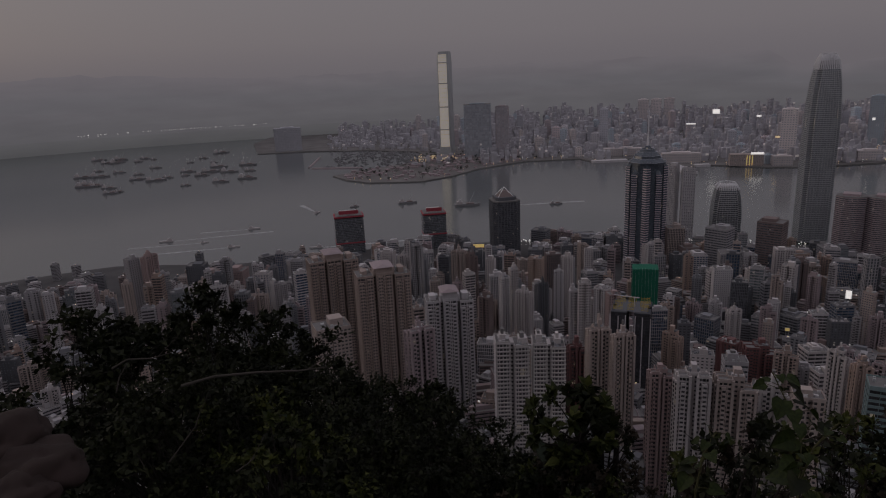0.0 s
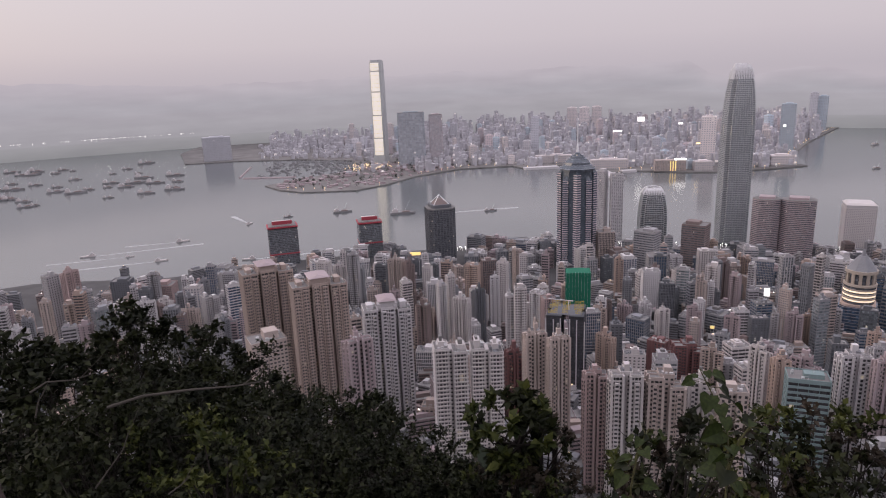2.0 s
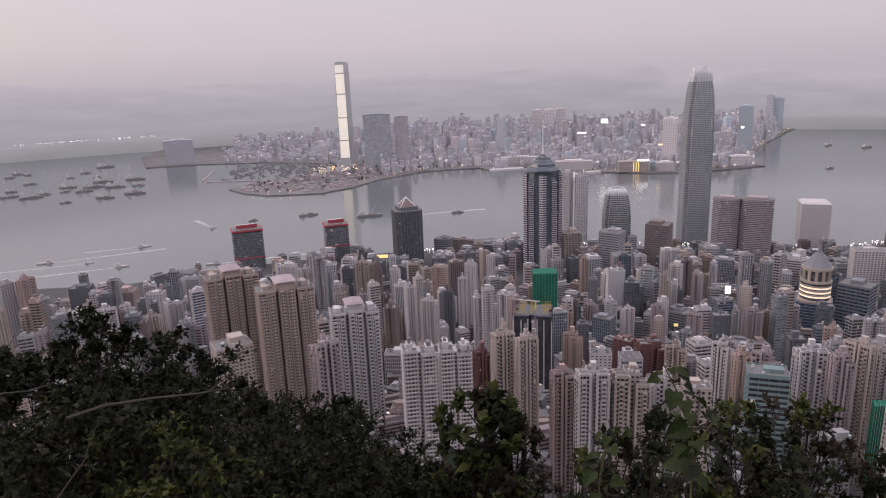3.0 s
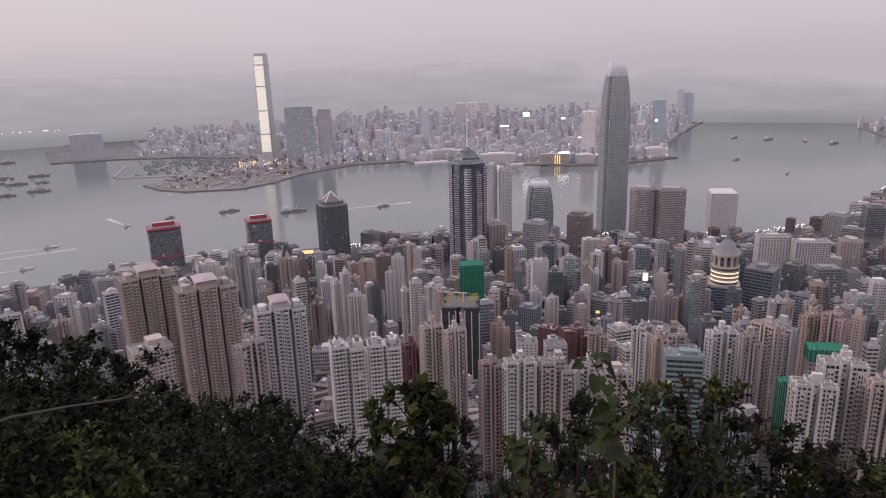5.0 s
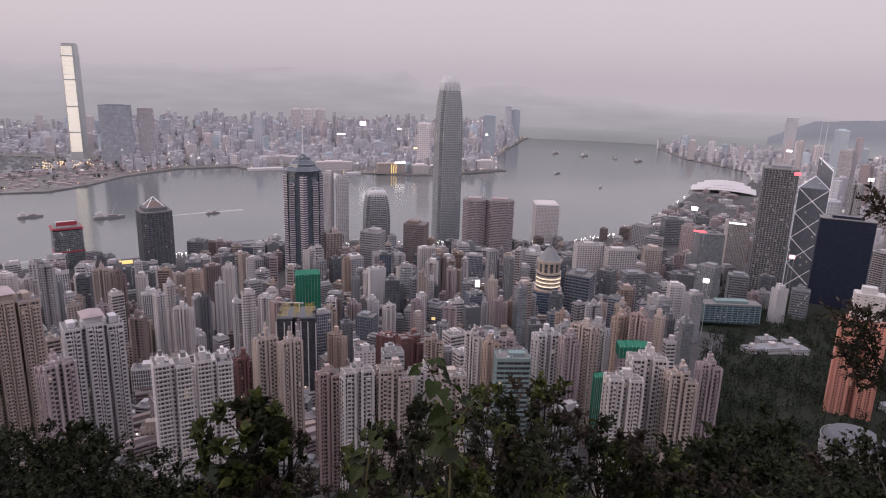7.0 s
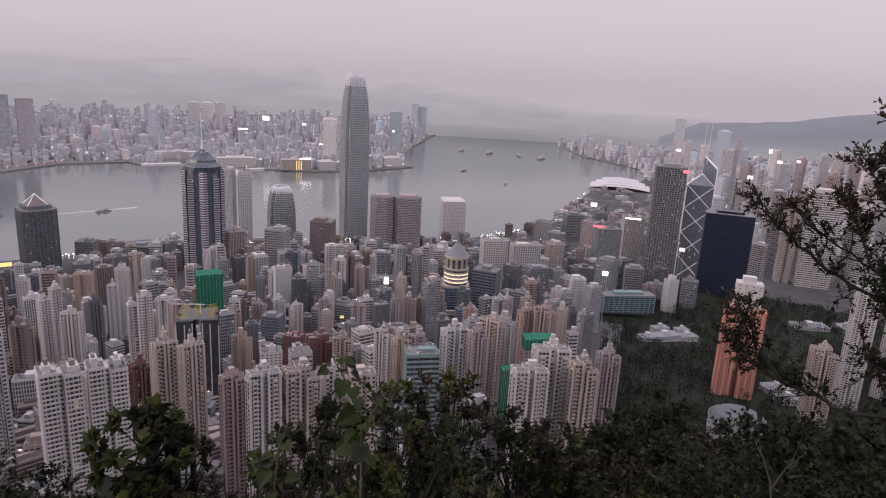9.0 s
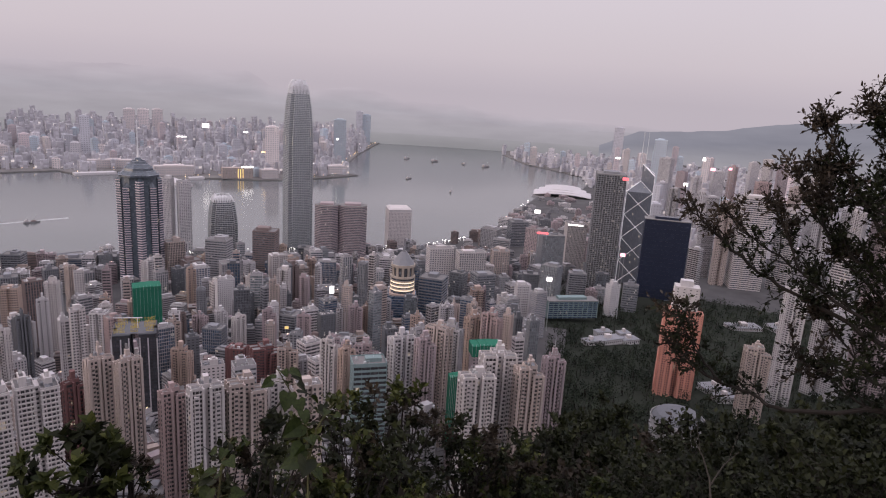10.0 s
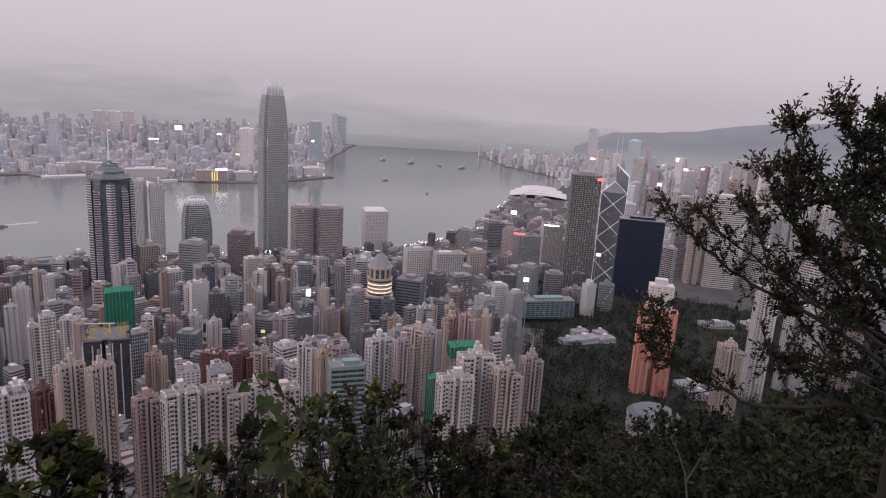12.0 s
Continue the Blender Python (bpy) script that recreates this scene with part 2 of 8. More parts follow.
def ground_sheet():
    rings = [0, 0.6, 1.2, 2.5, 4, 7, 10, 18, 30, 45, 60, 90, 120, 180, 250, 320, 400, 500, 600, 750, 900, 1050, 1200, 1350, 1450]
    n = 180
    v, f = [(0, 0, hill(0, 0))], []
    cols = len(rings)
    for i in range(n):
        az = -180 + i * 2
        end = shore(az)
        for j, r in enumerate(rings[1:] + [end]):
            x, y = r * math.sin(radians(az)), r * math.cos(radians(az))
            v.append((x, y, max(4.2, hill(x, y))))
        x, y = end * math.sin(radians(az)), end * math.cos(radians(az))
        v.append((x, y, -3))
    m = cols + 1
    for i in range(n):
        a, b = 1 + i * m, 1 + ((i + 1) % n) * m
        f.append((0, b, a))
        f += [(a + j, b + j, b + j + 1, a + j + 1) for j in range(m - 1)]
    s = Shape()
    s.v, s.f = v, f
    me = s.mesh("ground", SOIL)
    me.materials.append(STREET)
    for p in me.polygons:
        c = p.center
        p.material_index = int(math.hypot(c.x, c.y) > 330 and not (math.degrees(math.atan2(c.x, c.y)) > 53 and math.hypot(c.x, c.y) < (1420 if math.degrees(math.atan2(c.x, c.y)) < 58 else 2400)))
    return tagged(new("ground", me), "dark wooded hillside falling to the asphalt streets of the harbour city", "ground", kind="structure")


def land(name, outline, z, material, label):
    s = Shape().prism(outline, -4, z)
    return tagged(new(name, s.mesh(name, material)), label, "land", kind="structure")


ground_sheet()
sea = Shape()
for i in range(48):
    sea.v.append((9000 * math.sin(i * math.tau / 48), 9000 * math.cos(i * math.tau / 48), 0))
sea.f.append(tuple(range(47, -1, -1)))
tagged(new("water", sea.mesh("water", WATER)), "grey-green calm harbour water under a hazy sky", "water", kind="structure")
KOWLOON = [(-480, 2740), (-400, 2600), (-300, 2515), (-100, 2495), (20, 2600), (140, 2780), (360, 2945), (600, 2950), (640, 2810), (830, 2900), (860, 2540), (930, 2500),
           (1000, 2640), (1210, 2500), (1340, 2460), (1530, 2470), (1720, 2500), (1700, 2640), (1950, 2930), (2250, 3280), (2840, 3890), (3300, 4300), (3300, 6500), (-1250, 6500), (-1250, 4300), (-1060, 3700), (-780, 3720), (-420, 3640), (-150, 3480), (-95, 3260), (-170, 3040), (-330, 2900)]
land("kowloon_ground", KOWLOON, 4, FILL, "pale reclaimed ground of the far harbour shore with building sites")


# ---- towers ----
def wing(wall, glass, x0, x1, y0, y1, z0, z1, storey=2.9, bay=3.0, spandrel=0.5, pier=0.5, proud=0.28, hood=0.0):
    """One block of a tower: a glass core behind floor bands and piers, so that each window lies in a recess."""
    e = proud
    glass.box(x0 + e, x1 - e, y0 + e, y1 - e, z0, z1 - 0.4)
    n = max(2, round((z1 - z0) / storey))
    h = (z1 - z0) / n
    for i in range(n):
        z = z0 + i * h
        wall.box(x0, x1, y0, y1, z + h * (1 - spandrel), z + h)
        if hood:
            wall.box(x0 - hood, x1 + hood, y0 - hood, y1 + hood, z + h - 0.25, z + h - 0.02)
    if pier:
        for lo, hi, flip in ((x0, x1, 0), (y0, y1, 1)):
            k = max(1, round((hi - lo) / bay))
            b = (hi - lo) / k
            w = b * pier / 2
            for j in range(k + 1):
                c = lo + j * b
                p, q = max(lo, c - w), min(hi, c + w)
                for edge in ((y0 if not flip else x0), (y1 if not flip else x1)):
                    s, t = (edge + 0.02, edge + e + 0.05) if edge in (y0, x0) and edge == (x0 if flip else y0) else (edge - e - 0.05, edge - 0.02)
                    if flip:
                        wall.box(s, t, p + 0.02, q - 0.02, z0, z1)
                    else:
                        wall.box(p + 0.02, q - 0.02, s, t, z0, z1)


def roof_top(parent, x0, x1, y0, y1, z, rng, wall, house=True, plain=False):
    """Parapet, stepped lift house, water tanks, frames and dishes on a flat roof."""
    s = Shape()
    for a, b, c, d in ((x0, x1, y0, y0 + 0.3), (x0, x1, y1 - 0.3, y1), (x0, x0 + 0.3, y0 + 0.3, y1 - 0.3), (x1 - 0.3, x1, y0 + 0.3, y1 - 0.3)):
        s.box(a, b, c, d, z, z + 1.2)
    part("parapet", s, wall, parent)
    part("roof_deck", Shape().box(x0 + 0.3, x1 - 0.3, y0 + 0.3, y1 - 0.3, z - 0.3, z + 0.15), ROOF, parent)
    if house:
        w, d = (x1 - x0), (y1 - y0)
        cx, cy = x0 + w * rng.uniform(0.36, 0.64), y0 + d * rng.uniform(0.42, 0.58)
        h, u, v = rng.uniform(2.8, 6.5), rng.uniform(0.16, 0.30), rng.uniform(0.18, 0.32)
        lift = part("lift_house", Shape().box(cx - w * u, cx + w * u, cy - d * v, cy + d * v, z + 0.1, z + h), wall, parent)
        if rng.random() < (0.3 if plain else 0.6):
            t = h + rng.uniform(1.4, 3.6)
            p, q = cx + w * u * rng.uniform(-0.45, 0.2), cy + d * v * rng.uniform(-0.3, 0.3)
            part("water_tank", Shape().box(p - w * u * 0.45, p + w * u * 0.5, q - d * v * 0.5, q + d * v * 0.55, z + h, z + t), rng.choice((ROOF, wall)), lift)
        if plain:
            return
        k = Shape()
        for _ in range(rng.randint(4, 10)):
            a, b, t = rng.uniform(x0 + 1, x1 - 2.5), rng.uniform(y0 + 1, y1 - 2.5), rng.uniform(0.7, 2.4)
            k.box(a, a + t, b, b + t * rng.uniform(0.5, 1.4), z + 0.1, z + 0.1 + t * rng.uniform(0.6, 1.2))
        for _ in range(rng.randint(0, 2)):
            a, e = rng.uniform(x0 + 0.6, x1 - 3), rng.choice((y0 + 0.5, y1 - 0.7))
            for f in (0, 2.2):
                k.bar((a + f, e, z), (a + f, e, z + 3.2), 0.12, None, 4)
            k.box(a - 0.2, a + 2.4, e - 0.12, e + 0.12, z + 3.1, z + 3.35)
        if rng.random() < 0.35:
            a, b, t = rng.uniform(x0 + 1.5, x1 - 1.5), rng.uniform(y0 + 1, y1 - 1), rng.uniform(0.9, 1.7)
            k.bar((a, b, z), (a, b, z + 1.4), 0.15, None, 4).bar((a, b, z + 1.3), (a + 0.2, b - 0.4, z + 1.75), t * 0.35, t, 10)
        part("roof_plant", k, rng.choice((STEEL, WALL["pale"], WALL["slate"])), parent, kind="stuff")
        if rng.random() < 0.3:
            p = Shape().bar((cx, cy, z + h), (cx, cy, z + h + rng.uniform(4, 9)), 0.14, 0.06)
            part("aerial", p, STEEL, lift)


NAMES = dict(home="residential_tower", office="office_tower", blue="office_tower", silver="office_tower", dim="office_tower", pale="residential_tower")
TONES = dict(beige="beige", cream="cream", white="white", grey="grey", pink="dull pink", brown="brown", red="dark red", slate="slate-grey",
             mauve="mauve-grey", tan="tan", teal="grey-green", dark="near-black", orange="salmon-orange", pale="pale grey", stone="sandstone")


def tower(x, y, w, d, top, turn=0.0, wall="beige", glass="home", plan="block", seed=0, base=None, extra="", house=True):
    """A high-rise. plan: block, cross (wings round a core), bands (ribbon windows), fins (upright ribs), twin (two slabs side by side)."""
    rng = random.Random(seed * 7919 + 13)
    g = hill(x, y) if base is None else base
    z0, h = g - 6 if base is None else g, top - (g - 6 if base is None else g)
    kind = dict(cross="apartment tower with small recessed windows", block="high-rise with rows of recessed windows", bands="high-rise with ribbon windows",
                fins="high-rise with upright ribs", twin="twin-slab apartment tower with balconies", triple="wide apartment tower with three bays and gabled penthouse")[plan]
    ob = thing({"cross": "apartment_tower", "twin": "slab_tower", "triple": "apartment_tower"}.get(plan, NAMES[glass]), x, y, z0, turn, f"{TONES[wall]} {kind}{' ' + extra if extra else ''}", "tower block", "high-rises of the harbour city")
    W, G, M, N = Shape(), Shape(), WALL[wall], GLASS[glass]
    a, b = w / 2, d / 2
    tops = []
    far = math.hypot(x, y) > 980
    storey, bay = rng.uniform(2.75, 3.15) * (1.25 if far else 1), rng.uniform(2.3, 3.9) * (1.25 if far else 1)
    spandrel, pier = rng.uniform(0.34, 0.54), rng.uniform(0.26, 0.58)
    if plan == "cross":
        drop = rng.choice((0.0, 0.0, storey, storey * 2))
        gx, gy = a * rng.uniform(0.15, 0.26), b * rng.uniform(0.16, 0.28)
        cw, cd = rng.uniform(0.42, 0.58), rng.uniform(0.5, 0.66)
        wing(W, G, -a * cw, a * cw, -b * cd, b * cd, 0, h + 0.5, storey, 3.4, 0.5, 0.45, 0.4)
        tops = [(-a * cw, a * cw, -b * cd, b * cd, h + 0.5, house)]
        deck = Shape()
        out = rng.uniform(0.7, 1.5)
        off, half = rng.uniform(0.05, 0.16), rng.uniform(0.10, 0.17)
        for sx in (-1, 1):
            for sy in (-1, 1):
                t = h - (drop if sx > 0 else 0) - (storey if sy > 0 else 0)
                x0, x1 = sorted((sx * gx, sx * a))
                y0, y1 = sorted((sy * gy, sy * b))
                wing(W, G, x0, x1, y0, y1, 0, t, storey, bay, spandrel * 0.78, pier * 0.62, 0.8)
                for e in (x0, x1):
                    for q in (y0, y1):
                        W.box(e - 0.75, e + 0.75, q - 0.75, q + 0.75, 0, t + 0.4)
                deck.box(x0 + 0.4, x1 - 0.4, y0 + 0.4, y1 - 0.4, t - 0.1, t + 0.12)
                for e0, e1, f0, f1 in ((x0, x1, y0, y0 + 0.25), (x0, x1, y1 - 0.25, y1), (x0, x0 + 0.25, y0 + 0.26, y1 - 0.26), (x1 - 0.25, x1, y0 + 0.26, y1 - 0.26)):
                    W.box(e0, e1, f0, f1, t + 0.01, t + 1.1)
                m = (x0 + x1) / 2 + sx * a * off
                e = sy * b
                wing(W, G, m - a * half, m + a * half, min(e, e + sy * out), max(e, e + sy * out), 4, t - 4, storey, 2.4, 0.5, 0.34, 0.3)
                if far:
                    continue
                m = (y0 + y1) / 2
                e = sx * a
                wing(W, G, min(e, e + sx * out), max(e, e + sx * out), m - b * 0.14, m + b * 0.14, 4, t - 4, storey, 9.0, 0.40, 0.12, 0.2)
        part("roof_deck", deck, ROOF, ob, kind="stuff")
    elif plan == "triple":
        u = a * 0.30
        for x0, x1, f, t in ((-a, -u - 2.2, b, h - 1.5), (-u, u, b + 1.6, h), (u + 2.2, a, b, h - 2.9)):
            wing(W, G, x0, x1, -f, f, 0, t, 3.0, 3.2, 0.30, 0.14, 0.9)
            v = x1 - x0
            for c in (0.24, 0.76):
                for q in (-1, 1):
                    e0, e1 = sorted((q * f, q * (f + 1.5)))
                    wing(W, G, x0 + v * (c - 0.15), x0 + v * (c + 0.15), e0, e1, 0, t - rng.uniform(1, 5), 3.0, 2.4, 0.46, 0.34, 0.3)
            for q in (-1, 1):
                W.box(x0 + v * 0.46, x0 + v * 0.54, min(q * f, q * (f + 0.7)), max(q * f, q * (f + 0.7)), 0, t + 1.0)
            tops.append((x0, x1, -f, f, t, False))
        wing(W, G, -u - 2.3, u + 2.3, -b * 0.45, b * 0.45, 0, h - 2, 3.0, 3.0, 0.6, 0.6, 0.3)
        attic = part("penthouse", Shape().box(-u * 1.1, u * 1.1, -b * 0.8, b * 0.8, h + 0.1, h + 5.5), M, ob)
        gable = Shape()
        gable.v = [(-u * 1.3, -b, h + 5.5), (u * 1.3, -b, h + 5.5), (u * 1.3, b, h + 5.5), (-u * 1.3, b, h + 5.5), (0, -b * 0.6, h + 7.6), (0, b * 0.6, h + 7.6)]
        gable.f = [(3, 2, 1, 0), (0, 1, 4), (1, 2, 5, 4), (2, 3, 5), (3, 0, 4, 5)]
        part("gable_roof", gable, WALL["mauve"], attic)
        for q in (-1, 1):
            part("roof_room", Shape().box(q * a * 0.7 - 2.5, q * a * 0.7 + 2.5, -b * 0.4, b * 0.5, h - 3, h + 2.2), M, ob)
            part("turret", Shape().box(q * a * 0.34 - 1.4, q * a * 0.34 + 1.4, -b * 0.9, -b * 0.3, h - 2, h + 3.4), M, ob)
            part("roof_plant", Shape().box(q * a * 0.55, q * a * 0.55 + 1.6, b * 0.1, b * 0.5, h - 3, h + 1).box(q * a * 0.85, q * a * 0.85 + 1.2, -b * 0.7, -b * 0.5, h - 3, h + 0.5), STEEL, ob, kind="stuff")
    elif plan == "block":
        style = rng.random() if glass == "home" else 1.0
        if style < 0.45 and w > 9:
            c, r = a * rng.uniform(0.12, 0.24), rng.uniform(0.45, 0.75)
            for x0, x1, t in ((-a, -c, h), (c, a, h - rng.choice((0, 0, storey)))):
                wing(W, G, x0, x1, -b, b, 0, t, storey, bay, spandrel, pier, 0.5)
            wing(W, G, -c + 0.02, c - 0.02, -b * r, b * r, 0, h - 0.6, storey, 2.4, 0.55, 0.3, 0.3)
        else:
            wing(W, G, -a, a, -b, b, 0, h, storey, bay, spandrel, pier, 0.45)
            if style < 0.8:
                for q in rng.sample((-0.8, -0.4, 0.0, 0.4, 0.8), 2):
                    W.box(a * q - a * 0.09, a * q + a * 0.09, -b - 0.7, b + 0.7, 0, h + rng.uniform(0, 2))
                W.box(-a - 0.6, a + 0.6, -b * 0.14, b * 0.14, 0, h + 0.5)
        tops = [(-a, a, -b, b, h, house)]
    elif plan == "bands":
        wing(W, G, -a, a, -b, b, 0, h, storey + 0.8, 6.0, rng.uniform(0.3, 0.5), 0.05, 0.45)
        tops = [(-a, a, -b, b, h, house)]
    elif plan == "fins":
        wing(W, G, -a, a, -b, b, 0, h, storey + 0.8, bay * 0.8, 0.16, pier * 0.8, 0.5)
        tops = [(-a, a, -b, b, h, house)]
    elif plan == "twin":
        c = a * 0.12
        wing(W, G, -a, -c, -b, b, 0, h, 2.9, bay, 0.34, 0.26, 1.1, 0.35)
        wing(W, G, c, a, -b, b, 0, h - 3, 2.9, bay, 0.34, 0.26, 1.1, 0.35)
        wing(W, G, -c + 0.01, c - 0.01, -b * 0.6, b * 0.6, 0, h - 1, 2.9, 3.0, 0.5, 0.5)
        tops = [(-a, -c, -b, b, h, house), (c, a, -b, b, h - 3, house)]
    grid = plan in ("bands", "fins", "block") or glass != "home"
    part("facade_grid" if grid else "wall", W, M, ob, kind="stuff" if grid else "")
    part("glazing", G, N, ob)
    for t in tops:
        roof_top(ob, *t[:5], rng, M, t[5], far)
    return ob


# ---- landmark towers ----
def octagon(w, d, cut):
    a, b = w / 2, d / 2
    return [(-a + cut, -b), (a - cut, -b), (a, -b + cut), (a, b - cut), (a - cut, b), (-a + cut, b), (-a, b - cut), (-a, -b + cut)]


def banded(ob, w, d, cut, z0, z1, storey, wall, glass, fins=0, names=("floor_band", "glazing"), band=0.35, proud=0.4, shrink=1.0):
    """An eight-sided shaft with floor bands and, on its long faces, upright ribs."""
    W, G = Shape(), Shape()
    at = lambda z, o: octagon((w - o) * (1 + (shrink - 1) * (z - z0) / (z1 - z0)), (d - o) * (1 + (shrink - 1) * (z - z0) / (z1 - z0)), cut)
    G.prism(at(z0, proud * 2), z0, z1, at(z1, proud * 2))
    n = max(1, round((z1 - z0) / storey))
    h = (z1 - z0) / n
    for i in range(n):
        za, zb = z0 + (i + 1 - band) * h, z0 + (i + 1) * h
        W.prism(at(za, 0), za, zb, at(zb, 0))
    for k in range(fins + 1 if fins else 0):
        for s in (-1, 1):
            c = -w / 2 + cut + (w - 2 * cut) * k / fins
            W.box(c - 0.5, c + 0.5, s * (d / 2 - 0.2) - 0.35, s * (d / 2 - 0.2) + 0.35, z0, z1)
            c = -d / 2 + cut + (d - 2 * cut) * k / fins
            W.box(s * (w / 2 - 0.2) - 0.35, s * (w / 2 - 0.2) + 0.35, c - 0.5, c + 0.5, z0, z1)
    part(names[0], W, wall, ob, kind="stuff")
    part(names[1], G, glass, ob)


CLAD = surface("silver_cladding", (0.46, 0.475, 0.485), 0.4, 0.35, grain=0.3, streak=0.2)
BLUE_CLAD = surface("blue_grey_cladding", (0.20, 0.23, 0.29), 0.35, 0.3, grain=0.3)
STRIPE = surface("pale_floor_band", (0.37, 0.40, 0.47), 0.5, grain=0.4)
# Emission stands in for the sunset that the tower's front reflects.
SUNSET_CLAD = glow("sunset_glow_cladding", (0.95, 0.88, 0.76), 0.34)
# Added emission brightens roof ribs and braces; no floodlamp shines on them.
GLOW_FRAME = glow("glowing_frame", (0.82, 0.82, 0.84), 0.25)


# Far walls and panes are paled in base colour to stand in for haze.
HAZED_WALL = [surface("hazed_wall_" + k, c, 0.9, grain=0.05, spread=0.2, vary=0.5) for k, c in dict(
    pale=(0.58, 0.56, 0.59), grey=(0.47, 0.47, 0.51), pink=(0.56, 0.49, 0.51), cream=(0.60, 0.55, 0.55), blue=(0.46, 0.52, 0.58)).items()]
HAZED_GLASS = glazing_mat("hazed_windows", (0.36, 0.37, 0.40), 0.4, 0.004, (9, 9, 9), (1.0, 0.86, 0.7), 0.4, 0.3, (0.85, 1.1, 1.25))

HAZED_FACADE = glazing_mat("hazed_facade", (0.48, 0.47, 0.505), 0.7, 0.010, (13, 13, 9), (1.0, 0.88, 0.75), 0.4, 0.2, (0.8, 1.1, 1.25))


def notched(w, n):
    """A square plan with stepped-in corners."""
    a = w / 2
    return [(-a + n, -a), (a - n, -a), (a - n, -a + n), (a, -a + n), (a, a - n), (a - n, a - n), (a - n, a), (-a + n, a), (-a + n, a - n), (-a, a - n), (-a, -a + n), (-a + n, -a + n)]


def crowned_tower(x, y, w, top, turn, label, profile, claw, glass, corner=0.13):
    """A glass tower with notched corners that curves in towards a crown of upright white claws. profile: share of height, share of width."""
    ob = thing("skyscraper", x, y, 2, turn, label, "skyscraper")
    h = top - 2
    zs, ss = [p[0] * h for p in profile], [p[1] for p in profile]
    wide = lambda z: w * float(np.interp(z, zs, ss))
    G, B, R = Shape(), Shape(), Shape()
    for z0, z1 in zip(zs, zs[1:]):
        G.prism(notched(wide(z0) - 1.2, w * corner), z0, z1, notched(wide(z1) - 1.2, w * corner))
    n = round(zs[-1] / 4.2)
    for i in range(n):
        za, zb = zs[-1] * (i + 0.72) / n, zs[-1] * (i + 1) / n
        B.prism(notched(wide(za), w * corner), za, zb, notched(wide(zb), w * corner))
    for side in range(4):
        m = Matrix.Rotation(side * math.pi / 2, 3, "Z")
        for k in range(-4, 5):
            for z0, z1 in zip(zs, zs[1:]):
                f = [m @ Vector((k / 8 * (wide(z) - w * corner * 2) * 0.98, -wide(z) / 2 - 0.1, z)) for z in (z0, z1)]
                R.bar(f[0], f[1], 0.55 if abs(k) == 4 else 0.3, None, 4)
    part("glazing", G, glass, ob)
    part("floor_band", B, CLAD, ob, kind="stuff")
    part("mullion", R, CLAD, ob, kind="stuff")
    deck, s = zs[-1], wide(zs[-1])
    part("crown_core", Shape().prism(notched(s * 0.96, w * corner * 0.6), deck, deck + claw * 0.35, notched(s * 0.8, w * corner * 0.5)), WALL["pale"], ob)
    for side in range(4):
        m = Matrix.Rotation(side * math.pi / 2, 3, "Z")
        for k in range(11):
            u = (k + 0.5) / 11 - 0.5
            tall = claw * (1 - 0.9 * u * u)
            S = Shape()
            pts = [m @ Vector((u * s * 0.94 * f, -s / 2 * f, deck - claw * 0.4 + (tall + claw * 0.4) * g)) for f, g in ((1.07, 0.0), (1.01, 0.35), (0.90, 0.68), (0.68, 1.0))]
            for p, q in zip(pts, pts[1:]):
                S.bar(p, q, w * 0.020, w * 0.017, 4)
            part("claw", S, WHITE_STEEL, ob)
    return ob


SILVER_GLASS = glazing_mat("glazing_pale_silver", (0.27, 0.285, 0.305), 0.25, 0.003, (4, 4, 21), spread=(0.85, 1.05, 1.2))
crowned_tower(815, 1445, 61, 408, -12, "tall silver glass skyscraper with a rounded crown of white claws", [(0, 1.0), (0.62, 1.0), (0.70, 0.975), (0.79, 0.915), (0.86, 0.84), (0.905, 0.76), (0.945, 0.65)], 24, SILVER_GLASS)
crowned_tower(604, 1405, 58, 150, -14, "dark blue-grey office tower with a crown of upright claws", [(0, 1.0), (0.56, 1.0), (0.72, 0.93), (0.84, 0.84), (0.93, 0.72)], 11, GLASS["office"])


def slender_tower(x, y, top):
    """Tapering skyscraper across the harbour, the sunset reflected on its front put in as emission."""
    ob = thing("skyscraper", x, y, 4, -20, "very tall pale skyscraper across the harbour, front painted with cream glow", "skyscraper")
    h, w = top - 4, 62
    part("shaft", Shape().prism(octagon(w * 1.08, w * 1.08, 7), 0, h * 0.12, octagon(w, w, 7)).prism(octagon(w, w, 7), h * 0.12, h * 0.86, octagon(w * 0.96, w * 0.96, 7)).prism(
        octagon(w * 0.96, w * 0.96, 7), h * 0.86, h, octagon(w * 0.90, w * 0.90, 7)), CLAD, ob)
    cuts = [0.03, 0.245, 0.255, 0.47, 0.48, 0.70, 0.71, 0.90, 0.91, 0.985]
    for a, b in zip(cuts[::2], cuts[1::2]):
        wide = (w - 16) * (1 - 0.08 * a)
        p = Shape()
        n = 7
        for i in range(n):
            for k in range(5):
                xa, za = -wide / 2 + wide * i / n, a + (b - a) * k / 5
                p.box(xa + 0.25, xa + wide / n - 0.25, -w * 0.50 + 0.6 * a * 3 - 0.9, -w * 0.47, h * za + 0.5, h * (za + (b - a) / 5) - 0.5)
        part("front_panel", p, SUNSET_CLAD, ob, "cream glass panels, sunset reflection put in as glow", "stuff")
    for z in (0.25, 0.475, 0.705, 0.905):
        part("plant_floor", Shape().prism(octagon(w * 1.0, w * 1.0, 7), h * z - 3, h * z + 3), CLAD, ob)
    part("crown", Shape().prism(octagon(w * 0.80, w * 0.80, 6), h, h + 6), CLAD, ob)


